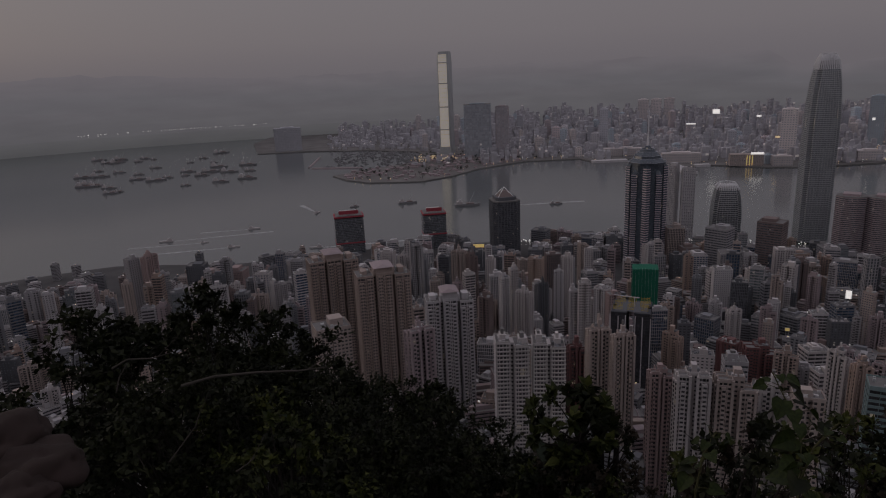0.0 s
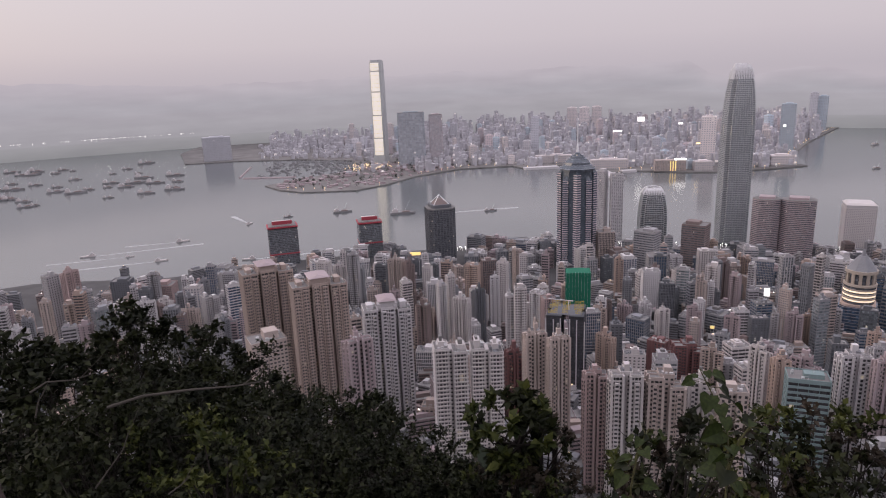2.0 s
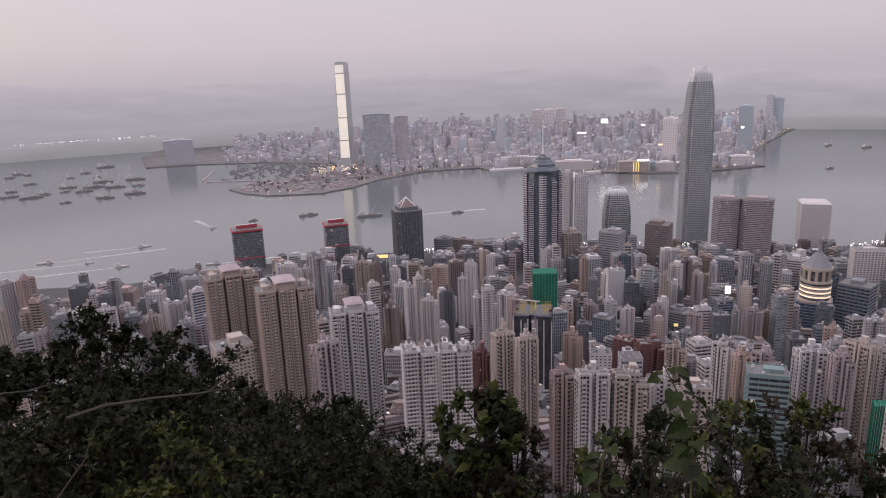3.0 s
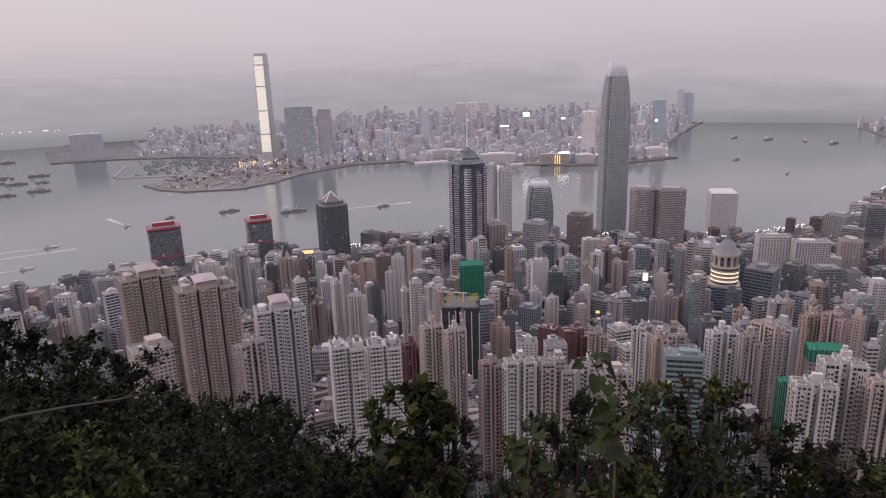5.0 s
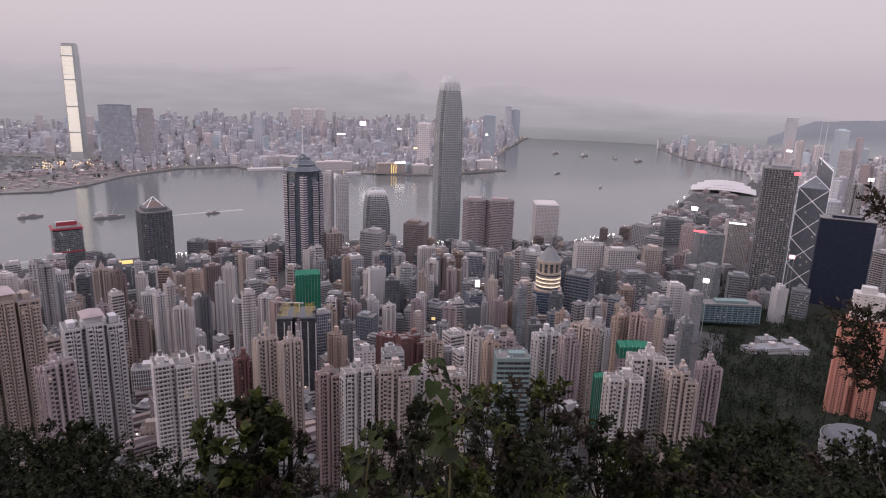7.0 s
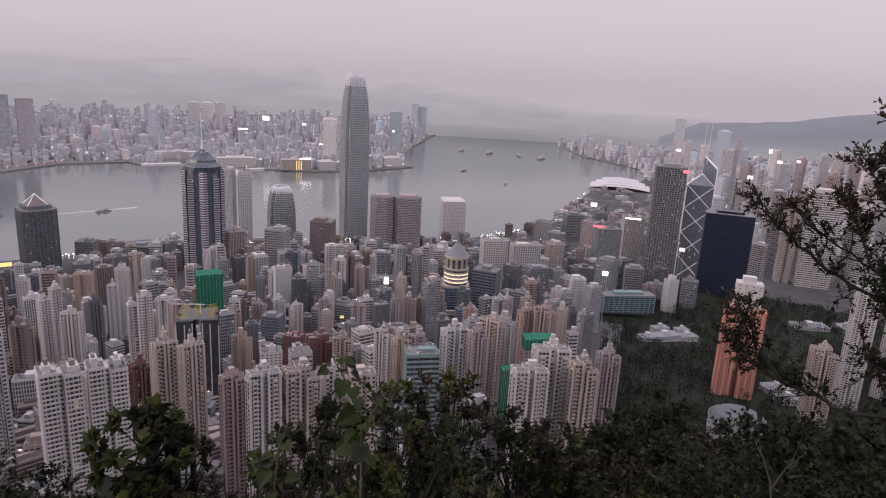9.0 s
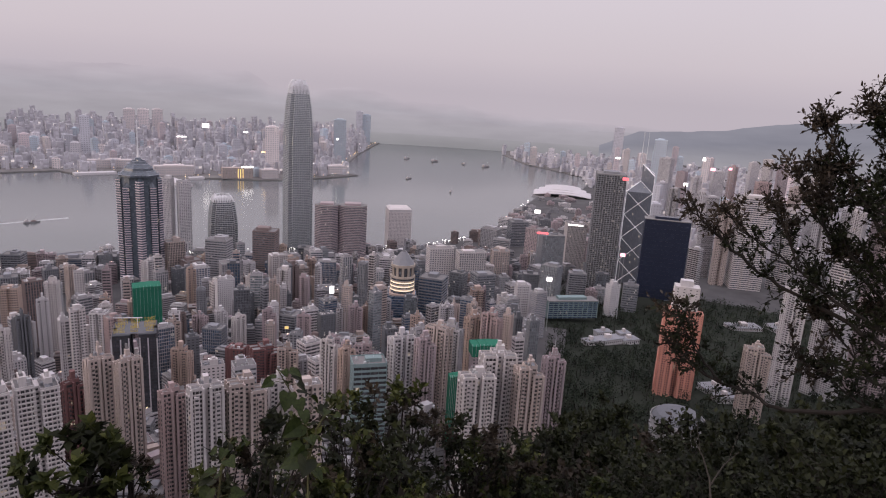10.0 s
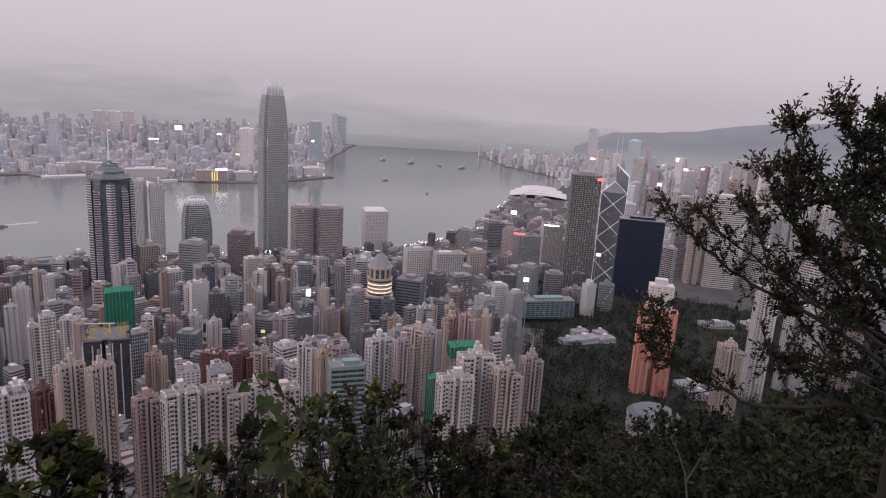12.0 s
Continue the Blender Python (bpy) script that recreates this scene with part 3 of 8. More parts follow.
slender_tower(8, 3335, 494)


def plain_glass(name, x, y, w, d, top, turn, wall, glass, label, storey=4.0, fins=8, cut=3, base=4, band=0.3):
    ob = thing(name, x, y, base, turn, label, "skyscraper")
    banded(ob, w, d, cut, 0, top - base, storey, wall, glass, fins, band=band)
    part("roof_deck", Shape().prism(octagon(w, d, cut), top - base, top - base + 1.5), ROOF, ob)
    part("plant_room", Shape().box(-w * 0.28, w * 0.28, -d * 0.28, d * 0.28, top - base + 1.5, top - base + 6), wall, ob)
    return ob


plain_glass("skyscraper", 155, 3185, 128, 50, 250, -4, HAZED_WALL[4], HAZED_GLASS, "wide blue-grey ribbed glass tower across the harbour, paled for haze", 8, 6, 4, band=0.12)
plain_glass("skyscraper", 272, 3175, 62, 40, 236, -8, HAZED_WALL[2], HAZED_GLASS, "residential skyscraper across the harbour, brown paled for haze", 5, 7, 4)

TEAL_GLASS = glazing_mat("glazing_teal", (0.085, 0.104, 0.128), 0.2, 0.004, spread=(0.8, 1.1, 1.3))


LED_STRIP = glow("led_floor_strip", (0.60, 0.49, 0.52), 0.14)


def star_tower(x, y, body, mast):
    """Dark glass tower on a star plan: eight pointed bays with lit floor strips round a plain core, a wide stepped hat and a mast."""
    ob = thing("skyscraper", x, y, 10, -17, "dark blue star-shaped skyscraper with lit floor strips and mast", "skyscraper")
    h = body - 10
    ring = lambda r, n=16, o=0.0: [(r * math.cos((i + o) * math.tau / n), r * math.sin((i + o) * math.tau / n)) for i in range(n)]
    part("core", Shape().prism(ring(28.5, 16, 0.5), 0, h + 2), TEAL_GLASS, ob)
    for k in range(8):
        a = math.tau * k / 8 + math.tau / 8
        at = lambda r, t: (r * math.cos(a + t), r * math.sin(a + t))
        kite = lambda e: [at(20, 0.0), at(30.5 + e, -0.22 - e * 0.004), at(37 + e, 0), at(30.5 + e, 0.22 + e * 0.004)]
        top = h - (4 if k % 2 else 16)
        bay = part("pointed_bay", Shape().prism(kite(0), 0, top).prism(kite(0), top, top + 15, [at(21, 0.0), at(22, -0.01), at(22.5, 0), at(22, 0.01)]), TEAL_GLASS, ob)
        strips, bands = Shape(), Shape()
        n = 48
        for i in range(n):
            z = top * (i + 0.6) / n
            bands.prism(kite(0.35), z - 0.7, z + 0.25)
            strips.prism(kite(0.7), z + 0.3, z + 1.1)
        part("floor_band", bands, BLUE_CLAD, bay, kind="stuff")
        part("light_strip", strips, LED_STRIP, bay, "pale lit floor strips", "stuff")
    for w, v, a, b in ((64, 64, 2, 6), (62, 48, 6, 12), (46, 44, 12, 17), (42, 30, 17, 23), (28, 22, 23, 28), (14, 6, 28, 34)):
        part("crown_step", Shape().prism(octagon(w, w, w * 0.29), h + a, h + b, octagon(v, v, v * 0.29)), TEAL_GLASS, ob)
        part("crown_rim", Shape().prism(octagon(v + 2, v + 2, v * 0.29), h + b - 0.8, h + b), STRIPE, ob)
    part("mast", Shape().bar((0, 0, h + 34), (0, 0, h + 50), 2.4, 1.5, 8).bar((0, 0, h + 50), (0, 0, mast - 10), 1.3, 0.5, 6), WHITE_STEEL, ob)


star_tower(368, 1205, 226, 326)


def peaked_tower(x, y, w, top, apex):
    ob = thing("skyscraper", x, y, 4, 8, "dark glass office tower with a pale pyramid roof frame", "skyscraper")
    h = top - 4
    banded(ob, w, w, 9, 0, h, 4, WALL["dark"], GLASS["dim"], 6, band=0.22)
    part("roof_deck", Shape().prism(octagon(w, w, 9), h, h + 2), ROOF, ob)
    part("roof_lantern", Shape().prism(octagon(w * 0.75, w * 0.75, 6), h + 2, h + 9), WALL["dark"], ob)
    part("pyramid_roof", Shape().prism(octagon(w * 0.56, w * 0.56, 6), h + 9, h + 20, octagon(w * 0.16, w * 0.16, 1)), WALL["brown"], ob)
    k, S = w * 0.28, Shape()
    for a, b in ((-1, -1), (1, -1), (1, 1), (-1, 1)):
        S.bar((a * k, b * k, h + 9), (0, 0, apex - 7), 0.6, 0.5, 4)
    part("roof_rib", S, GLOW_FRAME, ob, "pale lit roof ribs, the light put in as own glow", "stuff")


peaked_tower(119, 1375, 58, 137, 168)


def red_rim_tower(x, y, w, d, top, turn, stripe):
    ob = thing("office_tower", x, y, 3, turn, "dark glass waterfront tower with red frame and rooftop sign", "skyscraper")
    h = top - 3
    banded(ob, w, d, 2, 0, h - 6, 4, WALL["slate"], GLASS["office"], 0, band=0.18)
    part("red_rim", Shape().box(-w / 2 - 1, w / 2 + 1, -d / 2 - 1, d / 2 + 1, h - 4, h - 1), RED_PAINT, ob, "red top rim")
    part("red_band", Shape().box(-w / 2 - 0.6, w / 2 + 0.6, -d / 2 - 0.6, d / 2 + 0.6, h * stripe, h * stripe + 3), RED_PAINT, ob)
    part("roof_deck", Shape().box(-w * 0.46, w * 0.46, -d * 0.46, d * 0.46, h - 1, h + 0.5), ROOF, ob)
    part("plant_room", Shape().box(-w * 0.3, w * 0.3, -d * 0.3, d * 0.3, h + 0.5, h + 7), WALL["white"], ob)
    part("sign_frame", Shape().box(-w * 0.34, w * 0.34, -d * 0.32, -d * 0.30, h + 3, h + 11), RED_PAINT, ob)


red_rim_tower(-233, 1490, 66, 46, 96, 12, 0.30)
red_rim_tower(-36, 1508, 54, 46, 91, 8, 0.42)
for ex, ey, ew in ((808, 1296, 54), (860, 1266, 66)):
    plain_glass("office_tower", ex, ey, ew, 48, 131, -36, WALL["mauve"], GLASS["office"], "brown office tower with rounded corners and ribbon windows", 4, 0, 14, band=0.45)


def porthole_tower(x, y, w, top, turn):
    ob = thing("office_tower", x, y, 4, turn, "white office tower with a close grid of small windows", "skyscraper")
    W, G = Shape(), Shape()
    wing(W, G, -w / 2, w / 2, -w / 2, w / 2, 0, top - 10, 3.6, 3.6, 0.5, 0.5, 0.4)
    part("facade_grid", W, WALL["white"], ob, kind="stuff")
    part("glazing", G, GLASS["pale"], ob)
    part("attic", Shape().box(-w / 2 + 1, w / 2 - 1, -w / 2 + 1, w / 2 - 1, top - 10, top - 4), WALL["pale"], ob)
    part("roof_cap", Shape().box(-w / 2 - 0.5, w / 2 + 0.5, -w / 2 - 0.5, w / 2 + 0.5, top - 4, top, 0.8), WALL["white"], ob)


porthole_tower(1025, 1303, 58, 107, -28)


RING_LAMP = glow("ring_lamp", (1.0, 0.80, 0.58), 0.85)


def lantern_tower(x, y, top):
    """Blue glass block under a set-back sandstone drum with columns, lit rings and a peaked cap."""
    g = hill(x, y) - 6
    ob = thing("office_tower", x, y, g, -39, "blue glass tower under a sandstone drum with glowing rings", "skyscraper")
    h = top - g
    ring = lambda r, n=24: [(r * math.cos((i + 0.5) * math.tau / n), r * math.sin((i + 0.5) * math.tau / n)) for i in range(n)]
    G, W = Shape().prism(octagon(43, 43, 7), 0, h * 0.46), Shape()
    for i in range(15):
        z = h * 0.46 * (i + 0.75) / 15
        W.prism(octagon(43.8, 43.8, 7), z, z + 0.7)
    part("glazing", G, GLASS["blue"], ob)
    part("floor_band", W, WALL["slate"], ob, kind="stuff")
    part("terrace", Shape().prism(octagon(40, 40, 7), h * 0.46, h * 0.48), WALL["tan"], ob)
    part("lower_drum", Shape().prism(ring(18), h * 0.48, h * 0.66), GLASS["dim"], ob)
    for k in range(3):
        z = h * (0.51 + 0.045 * k)
        part("light_ring", Shape().prism(ring(18.6), z, z + 2.0), RING_LAMP, ob, "glowing warm light ring")
        part("drum_band", Shape().prism(ring(19), z + 2.1, z + 4.2), WALL["stone"], ob)
    part("upper_drum", Shape().prism(ring(15.5), h * 0.66, h * 0.79), GLASS["dim"], ob)
    part("drum_sill", Shape().prism(ring(19.2), h * 0.655, h * 0.675), WALL["stone"], ob)
    for k in range(12):
        a = k * math.tau / 12
        part("pilaster", Shape().prism([(16.5 * math.cos(a + t) * q, 16.5 * math.sin(a + t) * q) for t, q in ((-0.11, 0.9), (-0.11, 1.05), (0.11, 1.05), (0.11, 0.9))], h * 0.67, h * 0.79), WALL["stone"], ob)
    part("cornice", Shape().prism(ring(18.5), h * 0.78, h * 0.81), WALL["stone"], ob)
    part("cap", Shape().prism(ring(18, 8), h * 0.81, h * 0.94, ring(5, 8)).prism(ring(3, 8), h * 0.94, h, ring(1.2, 8)), WALL["slate"], ob)


lantern_tower(612, 760, 170)
NAVY = glazing_mat("glazing_navy", (0.022, 0.028, 0.052), 0.3, 0.0, (3, 3, 4), spread=(0.85, 1.0, 1.15))
PRISM_GLASS = glazing_mat("glazing_prism", (0.19, 0.20, 0.225), 0.25, 0.004, (2.4, 2.4, 4), spread=(0.9, 1.05, 1.15))
DARK_GRID = glazing_mat("dark_lit_grid", (0.085, 0.087, 0.093), 0.25, 0.03, (2.4, 2.4, 4.2), (1.0, 0.9, 0.75), 0.2)
plain_glass("skyscraper", 1190, 795, 60, 60, 257, -52, WALL["slate"], DARK_GRID, "dark square skyscraper with a steel grid and scattered lit windows", 4.2, 10, 3, 8, 0.22)


def braced_tower(x, y, top, mast):
    """Prism tower with white diagonal bracing and two masts."""
    ob = thing("skyscraper", x, y, 10, -58, "dark glass prism skyscraper with white diagonal bracing and two masts", "skyscraper")
    h, a = top - 10, 27
    corner = [(-a, -a), (a, -a), (a, a), (-a, a)]
    tops = [h * 0.86, h, h * 0.70, h * 0.50]
    G = Shape()
    for i in range(4):
        p, q = corner[i], corner[(i + 1) % 4]
        k = len(G.v)
        t = tops[i]
        G.v += [(*p, 0), (*q, 0), (0, 0, 0), (*p, t - 22), (*q, t - 22), (0, 0, t)]
        G.f += [(k, k + 1, k + 4, k + 3), (k + 1, k + 2, k + 5, k + 4), (k + 2, k, k + 3, k + 5), (k + 3, k + 4, k + 5)]
    part("glazing", G, PRISM_GLASS, ob)
    step = 52
    for i in range(4):
        (px_, py_), (qx, qy) = corner[i], corner[(i + 1) % 4]
        o = 1.01
        t = tops[i] - 22
        z = 0.0
        while z < t - 8:
            e = min(t, z + step)
            part("brace", Shape().bar((px_ * o, py_ * o, z), (qx * o, qy * o, e), 0.8, None, 4), GLOW_FRAME, ob)
            part("brace", Shape().bar((qx * o, qy * o, z), (px_ * o, py_ * o, e), 0.8, None, 4), GLOW_FRAME, ob)
            z = e
        part("edge_frame", Shape().bar((px_ * o, py_ * o, 0), (px_ * o, py_ * o, t), 0.8, None, 4), GLOW_FRAME, ob)
        part("roof_edge", Shape().bar((px_, py_, t), (0, 0, tops[i]), 1.0, None, 4), GLOW_FRAME, ob)
        part("roof_edge", Shape().bar((qx, qy, t), (0, 0, tops[i]), 1.0, None, 4), GLOW_FRAME, ob)
    for s in (-5, 5):
        part("mast", Shape().bar((s, -8, h - 14), (s, -8, mast - 10), 0.9, 0.3, 5), WHITE_STEEL, ob)


braced_tower(1289, 783, 276, 345)


# ---- buildings with a look of their own ----
def netted_tower(x, y, w, d, z0, top, turn, label, lower="mauve"):
    """A block wrapped in green building net on poles."""
    ob = thing("scaffolded_tower", x, y, hill(x, y) - 6, turn, label, "tower block")
    g, h = hill(x, y) - 6, top - hill(x, y) + 6
    W, G = Shape(), Shape()
    wing(W, G, -w / 2 + 1, w / 2 - 1, -d / 2 + 1, d / 2 - 1, 0, h - 1, 3, 3, 0.5, 0.5)
    part("wall", W, WALL[lower], ob)
    part("glazing", G, GLASS["home"], ob)
    n, N = 8, Shape()
    for i in range(n):
        for s in (-1, 1):
            a, b = -w / 2 + w * i / n, -w / 2 + w * (i + 1) / n
            bulge = 0.10 * math.sin(i * 2.1 + s)
            N.box(a + 0.03, b - 0.03, s * d / 2 - 0.1 + bulge, s * d / 2 + 0.1 + bulge, z0 - g, h + 0.4 * math.sin(i * 1.7))
            a, b = -d / 2 + d * i / n, -d / 2 + d * (i + 1) / n
            N.box(s * w / 2 - 0.1 + bulge, s * w / 2 + 0.1 + bulge, a + 0.03, b - 0.03, z0 - g, h + 0.4 * math.cos(i * 1.7))
    for i in range(4):
        N.box(-w / 2 + w * i / 4 + 0.05, -w / 2 + w * (i + 1) / 4 - 0.05, -d / 2 + 0.2, d / 2 - 0.2, h - 0.2, h + 0.25 + 0.9 * abs(math.sin(i * 2.3)))
    part("netting", N, GREEN_NET, ob, "green scaffold netting in vertical sheets", "stuff")
    P = Shape()
    for i in range(9):
        P.bar((-w / 2 + w * i / 8, -d / 2 - 0.4, z0 - g), (-w / 2 + w * i / 8, -d / 2 - 0.4, h + 2.5), 0.12, None, 4)
    part("scaffold_pole", P, STEEL, ob, kind="stuff")


netted_tower(268, 868, 34, 26, 80, 133, -14, "tower wrapped in bright green scaffold netting")
netted_tower(332, 340, 11, 9, 128, 190, -30, "apartment tower wrapped in green scaffold netting")
netted_tower(385, 361, 26, 16, 189, 198, -33, "apartment tower under green net roof covers")


NAVY_STEEL = surface("dark_formwork_steel", (0.060, 0.064, 0.075), 0.7, grain=0.8)


def unfinished_tower(x, y, w, top, turn):
    """A tower under construction: dark shafts, white columns, yellow formwork and a small crane."""
    g = hill(x, y) - 6
    ob = thing("unfinished_tower", x, y, g, turn, "dark unfinished tower with white columns and yellow formwork on top", "tower block")
    h = top - g
    W, G = Shape(), Shape()
    for sx in (-1, 1):
        for sy in (-1, 1):
            wing(W, G, sx * w * 0.29 - w * 0.2, sx * w * 0.29 + w * 0.2, sy * w * 0.29 - w * 0.2, sy * w * 0.29 + w * 0.2, 0, h, 3.0, 3.0, 0.3, 0.25)
    part("wall", W, NAVY_STEEL, ob)
    part("glazing", G, GLASS["home"], ob)
    for sx in (-0.50, -0.30, -0.12, 0.12, 0.30, 0.50):
        part("column", Shape().box(sx * w - 0.45, sx * w + 0.45, -w * 0.52, -w * 0.49, 0, h - 2 - 5 * abs(sx)), WALL["pale"], ob)
        part("column", Shape().box(-w * 0.52, -w * 0.49, sx * w - 0.45, sx * w + 0.45, 0, h - 3), WALL["pale"], ob)
    shuffle = random.Random(17)
    for k in range(9):
        a, b = (k % 3 - 1) * w * 0.34 + shuffle.uniform(-2, 2), (k // 3 - 1) * w * 0.34 + shuffle.uniform(-2, 2)
        F, v, t = Shape(), shuffle.uniform(2.5, 4.0), shuffle.uniform(3.0, 6.5)
        for p in range(4):
            e = a - v + p * v * 2 / 3
            F.bar((e, b, h), (e + shuffle.uniform(-0.6, 0.6), b + shuffle.uniform(-1, 1), h + t), 0.16, None, 4)
            F.bar((a - v, b, h + 0.4 + p * t / 4), (a + v, b + shuffle.uniform(-1.4, 1.4), h + 0.4 + p * t / 4), 0.14, None, 4)
        F.bar((a - v, b, h + 0.2), (a + v, b + 1, h + t), 0.16, None, 4)
        part("formwork", F, YELLOW_PAINT, ob, kind="stuff")
    part("work_deck", Shape().box(-w * 0.40, w * 0.40, -w * 0.40, w * 0.40, h - 0.2, h + 0.15), WALL["dark"], ob)
    part("crane_mast", Shape().bar((2, 0, h), (2, 0, h + 9), 0.5, None, 4), WHITE_STEEL, ob)
    part("crane_jib", Shape().bar((6, 0, h + 8.5), (-16, -3, h + 11), 0.45, 0.3, 4), WHITE_STEEL, ob)


unfinished_tower(160, 552, 34, 196, -20)


def salmon_tower(x, y, turn):
    g = hill(x, y) - 8
    ob = thing("residential_tower", x, y, g, turn, "salmon-orange apartment tower with a white top, above dark woods", "tower block")
    h = 172 - g
    W, G, P = Shape(), Shape(), Shape()
    for s in (-1, 1):
        wing(W, G, s * 12 - 9, s * 12 + 9, -9, 9, 0, h - (3 if s > 0 else 0), 2.9, 3.0, 0.42, 0.34, 0.7)
        for q in (5.5, 12.0, 18.5):
            W.box(s * q - 1.3, s * q + 1.3, -10.2, -8.9, 0, h - 4)
        W.box(s * 20.2 - 2, s * 20.2 + 2, -7, 7, 0, h - 3)
    wing(W, G, -2.9, 2.9, -1, 12, 0, h, 2.9, 2.6, 0.35, 0.3)
    part("wall", W, WALL["orange"], ob)
    part("glazing", G, GLASS["home"], ob)
    T, U = Shape(), Shape()
    wing(T, U, -14, 14, -7.5, 10, h, h + 28, 3.4, 7, 0.7, 0.75)
    part("white_top", T, WALL["white"], ob, kind="stuff")
    part("top_glazing", U, GLASS["home"], ob)
    part("lift_house", Shape().box(-8, 6, -4, 6, h + 28, h + 35), WALL["pale"], ob)


salmon_tower(715, 355, -56)


def drum_block(x, y, r, h):
    g = hill(x, y) - 5
    ob = thing("round_building", x, y, g, 0, "low round concrete building with a domed grey roof", "building")
    ring = lambda q, n=24: [(q * math.cos(i * math.tau / n), q * math.sin(i * math.tau / n)) for i in range(n)]
    part("wall", Shape().prism(ring(r), 0, h), WALL["grey"], ob)
    for k in range(4):
        part("floor_ring", Shape().prism(ring(r + 0.6), h * (k + 0.7) / 4, h * (k + 1) / 4), WALL["grey"], ob)
    part("dome", Shape().prism(ring(r * 0.96), h, h + 4, ring(r * 0.8)).prism(ring(r * 0.8), h + 4, h + 7, ring(r * 0.4)), WALL["dark"], ob)


drum_block(565, 270, 25, 38)


def villa(x, y, turn, w, d, h, label):
    g = hill(x, y) - 2
    ob = thing("villa", x, y, g, turn, label, "house")
    W, G = Shape(), Shape()
    wing(W, G, -w / 2, w / 2, -d / 2, d / 2, 0, h + 2, 4.5, 4, 0.5, 0.55, 0.4)
    part("facade_grid", W, WALL["pale"], ob, kind="stuff")
    part("glazing", G, GLASS["home"], ob)
    part("roof", Shape().box(-w / 2 - 0.8, w / 2 + 0.8, -d / 2 - 0.8, d / 2 + 0.8, h + 2, h + 2.6), WALL["slate"], ob)
    part("turret", Shape().box(-w * 0.1, w * 0.1, -d * 0.2, d * 0.2, h + 2.6, h + 8), WALL["white"], ob)


for vx, vy, vw, vd, vh in ((845, 535, 46, 20, 9), (880, 520, 30, 18, 8), (815, 545, 24, 16, 7), (868, 560, 26, 14, 11), (905, 545, 20, 14, 8)):
    villa(vx, vy, -30 + vw * 0.3, vw, vd, vh, "white colonial villa with flat roof among dark trees")
for vx, vy, vw, vd, vh in ((790, 335, 40, 20, 8), (760, 310, 24, 16, 8), (800, 300, 30, 18, 6), (860, 290, 26, 20, 9), (1180, 470, 60, 30, 6), (1240, 430, 40, 30, 8), (470, 190, 20, 12, 5), (452, 172, 14, 10, 5)):
    villa(vx, vy, -60 + vh * 4, vw, vd, vh, "low pale building among trees on the slope")
plain_glass("office_block", 905, 655, 92, 26, 66, -30, WALL["teal"], GLASS["blue"], "low long teal-glass building at the edge of the woods", 4, 10, 1, 36)


def hall(x, y, turn):
    """Convention hall on the water with layered curved white roofs."""
    ob = thing("convention_hall", x, y, 0, turn, "waterfront hall with layered curved white wing roofs", "building")
    part("platform", Shape().box(-125, 125, -80, 90, -3, 4.5), WALL["grey"], ob)
    part("wall", Shape().box(-70, 70, -46, 60, 4.5, 14), GLASS["office"], ob)
    for w, z, y0, y1 in ((118, 12, -75, 5), (100, 17, -50, 45), (76, 22, -15, 90)):
        s, n = Shape(), 14
        for i in range(n + 1):
            u = i / n * 2 - 1
            for yy, dz in ((y0, -2 + 5 * u * u), (y1, 6 + 7 * u * u)):
                s.v += [(u * w, yy, z + dz - 6 * u * u + 8 * (1 - u * u)), (u * w, yy, z + dz - 6 * u * u + 8 * (1 - u * u) + 2)]
        for i in range(n):
            k = i * 4
            s.f += [(k + 1, k + 5, k + 7, k + 3), (k, k + 2, k + 6, k + 4), (k, k + 4, k + 5, k + 1), (k + 2, k + 3, k + 7, k + 6)]
        part("wing_roof", s, WALL["pale"], ob)


hall(2230, 1720, -52)


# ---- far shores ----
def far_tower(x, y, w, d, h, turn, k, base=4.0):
    ob = thing("far_tower", x, y, base, turn, "high-rise on the far harbour shore, paled for haze", "tower block", "high-rises across the harbour")
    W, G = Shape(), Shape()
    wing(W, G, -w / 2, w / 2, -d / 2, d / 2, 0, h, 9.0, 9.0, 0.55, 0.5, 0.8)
    part("facade_grid", W, HAZED_WALL[k % 5], ob, kind="stuff")
    part("glazing", G, HAZED_GLASS, ob)
    part("lift_house", Shape().box(-w * 0.25, w * 0.25, -d * 0.25, d * 0.25, h - 0.2, h + 5), HAZED_WALL[k % 5], ob)
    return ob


def inside(x, y, ring):
    odd = False
    for (a, b), (c, d) in zip(ring, ring[1:] + ring[:1]):
        if (b > y) != (d > y) and x < (c - a) * (y - b) / (d - b) + a:
            odd = not odd
    return odd


EAST = [(3560, 3330), (3344, 3122), (3045, 2649), (2905, 2118), (2560, 1820), (2600, 1500), (5600, 1500), (5600, 3600)]
land("east_ground", EAST, 3.6, FILL, "pale built-up ground along the eastern harbour shore")
rng = random.Random(11)
taken, count = [], 0
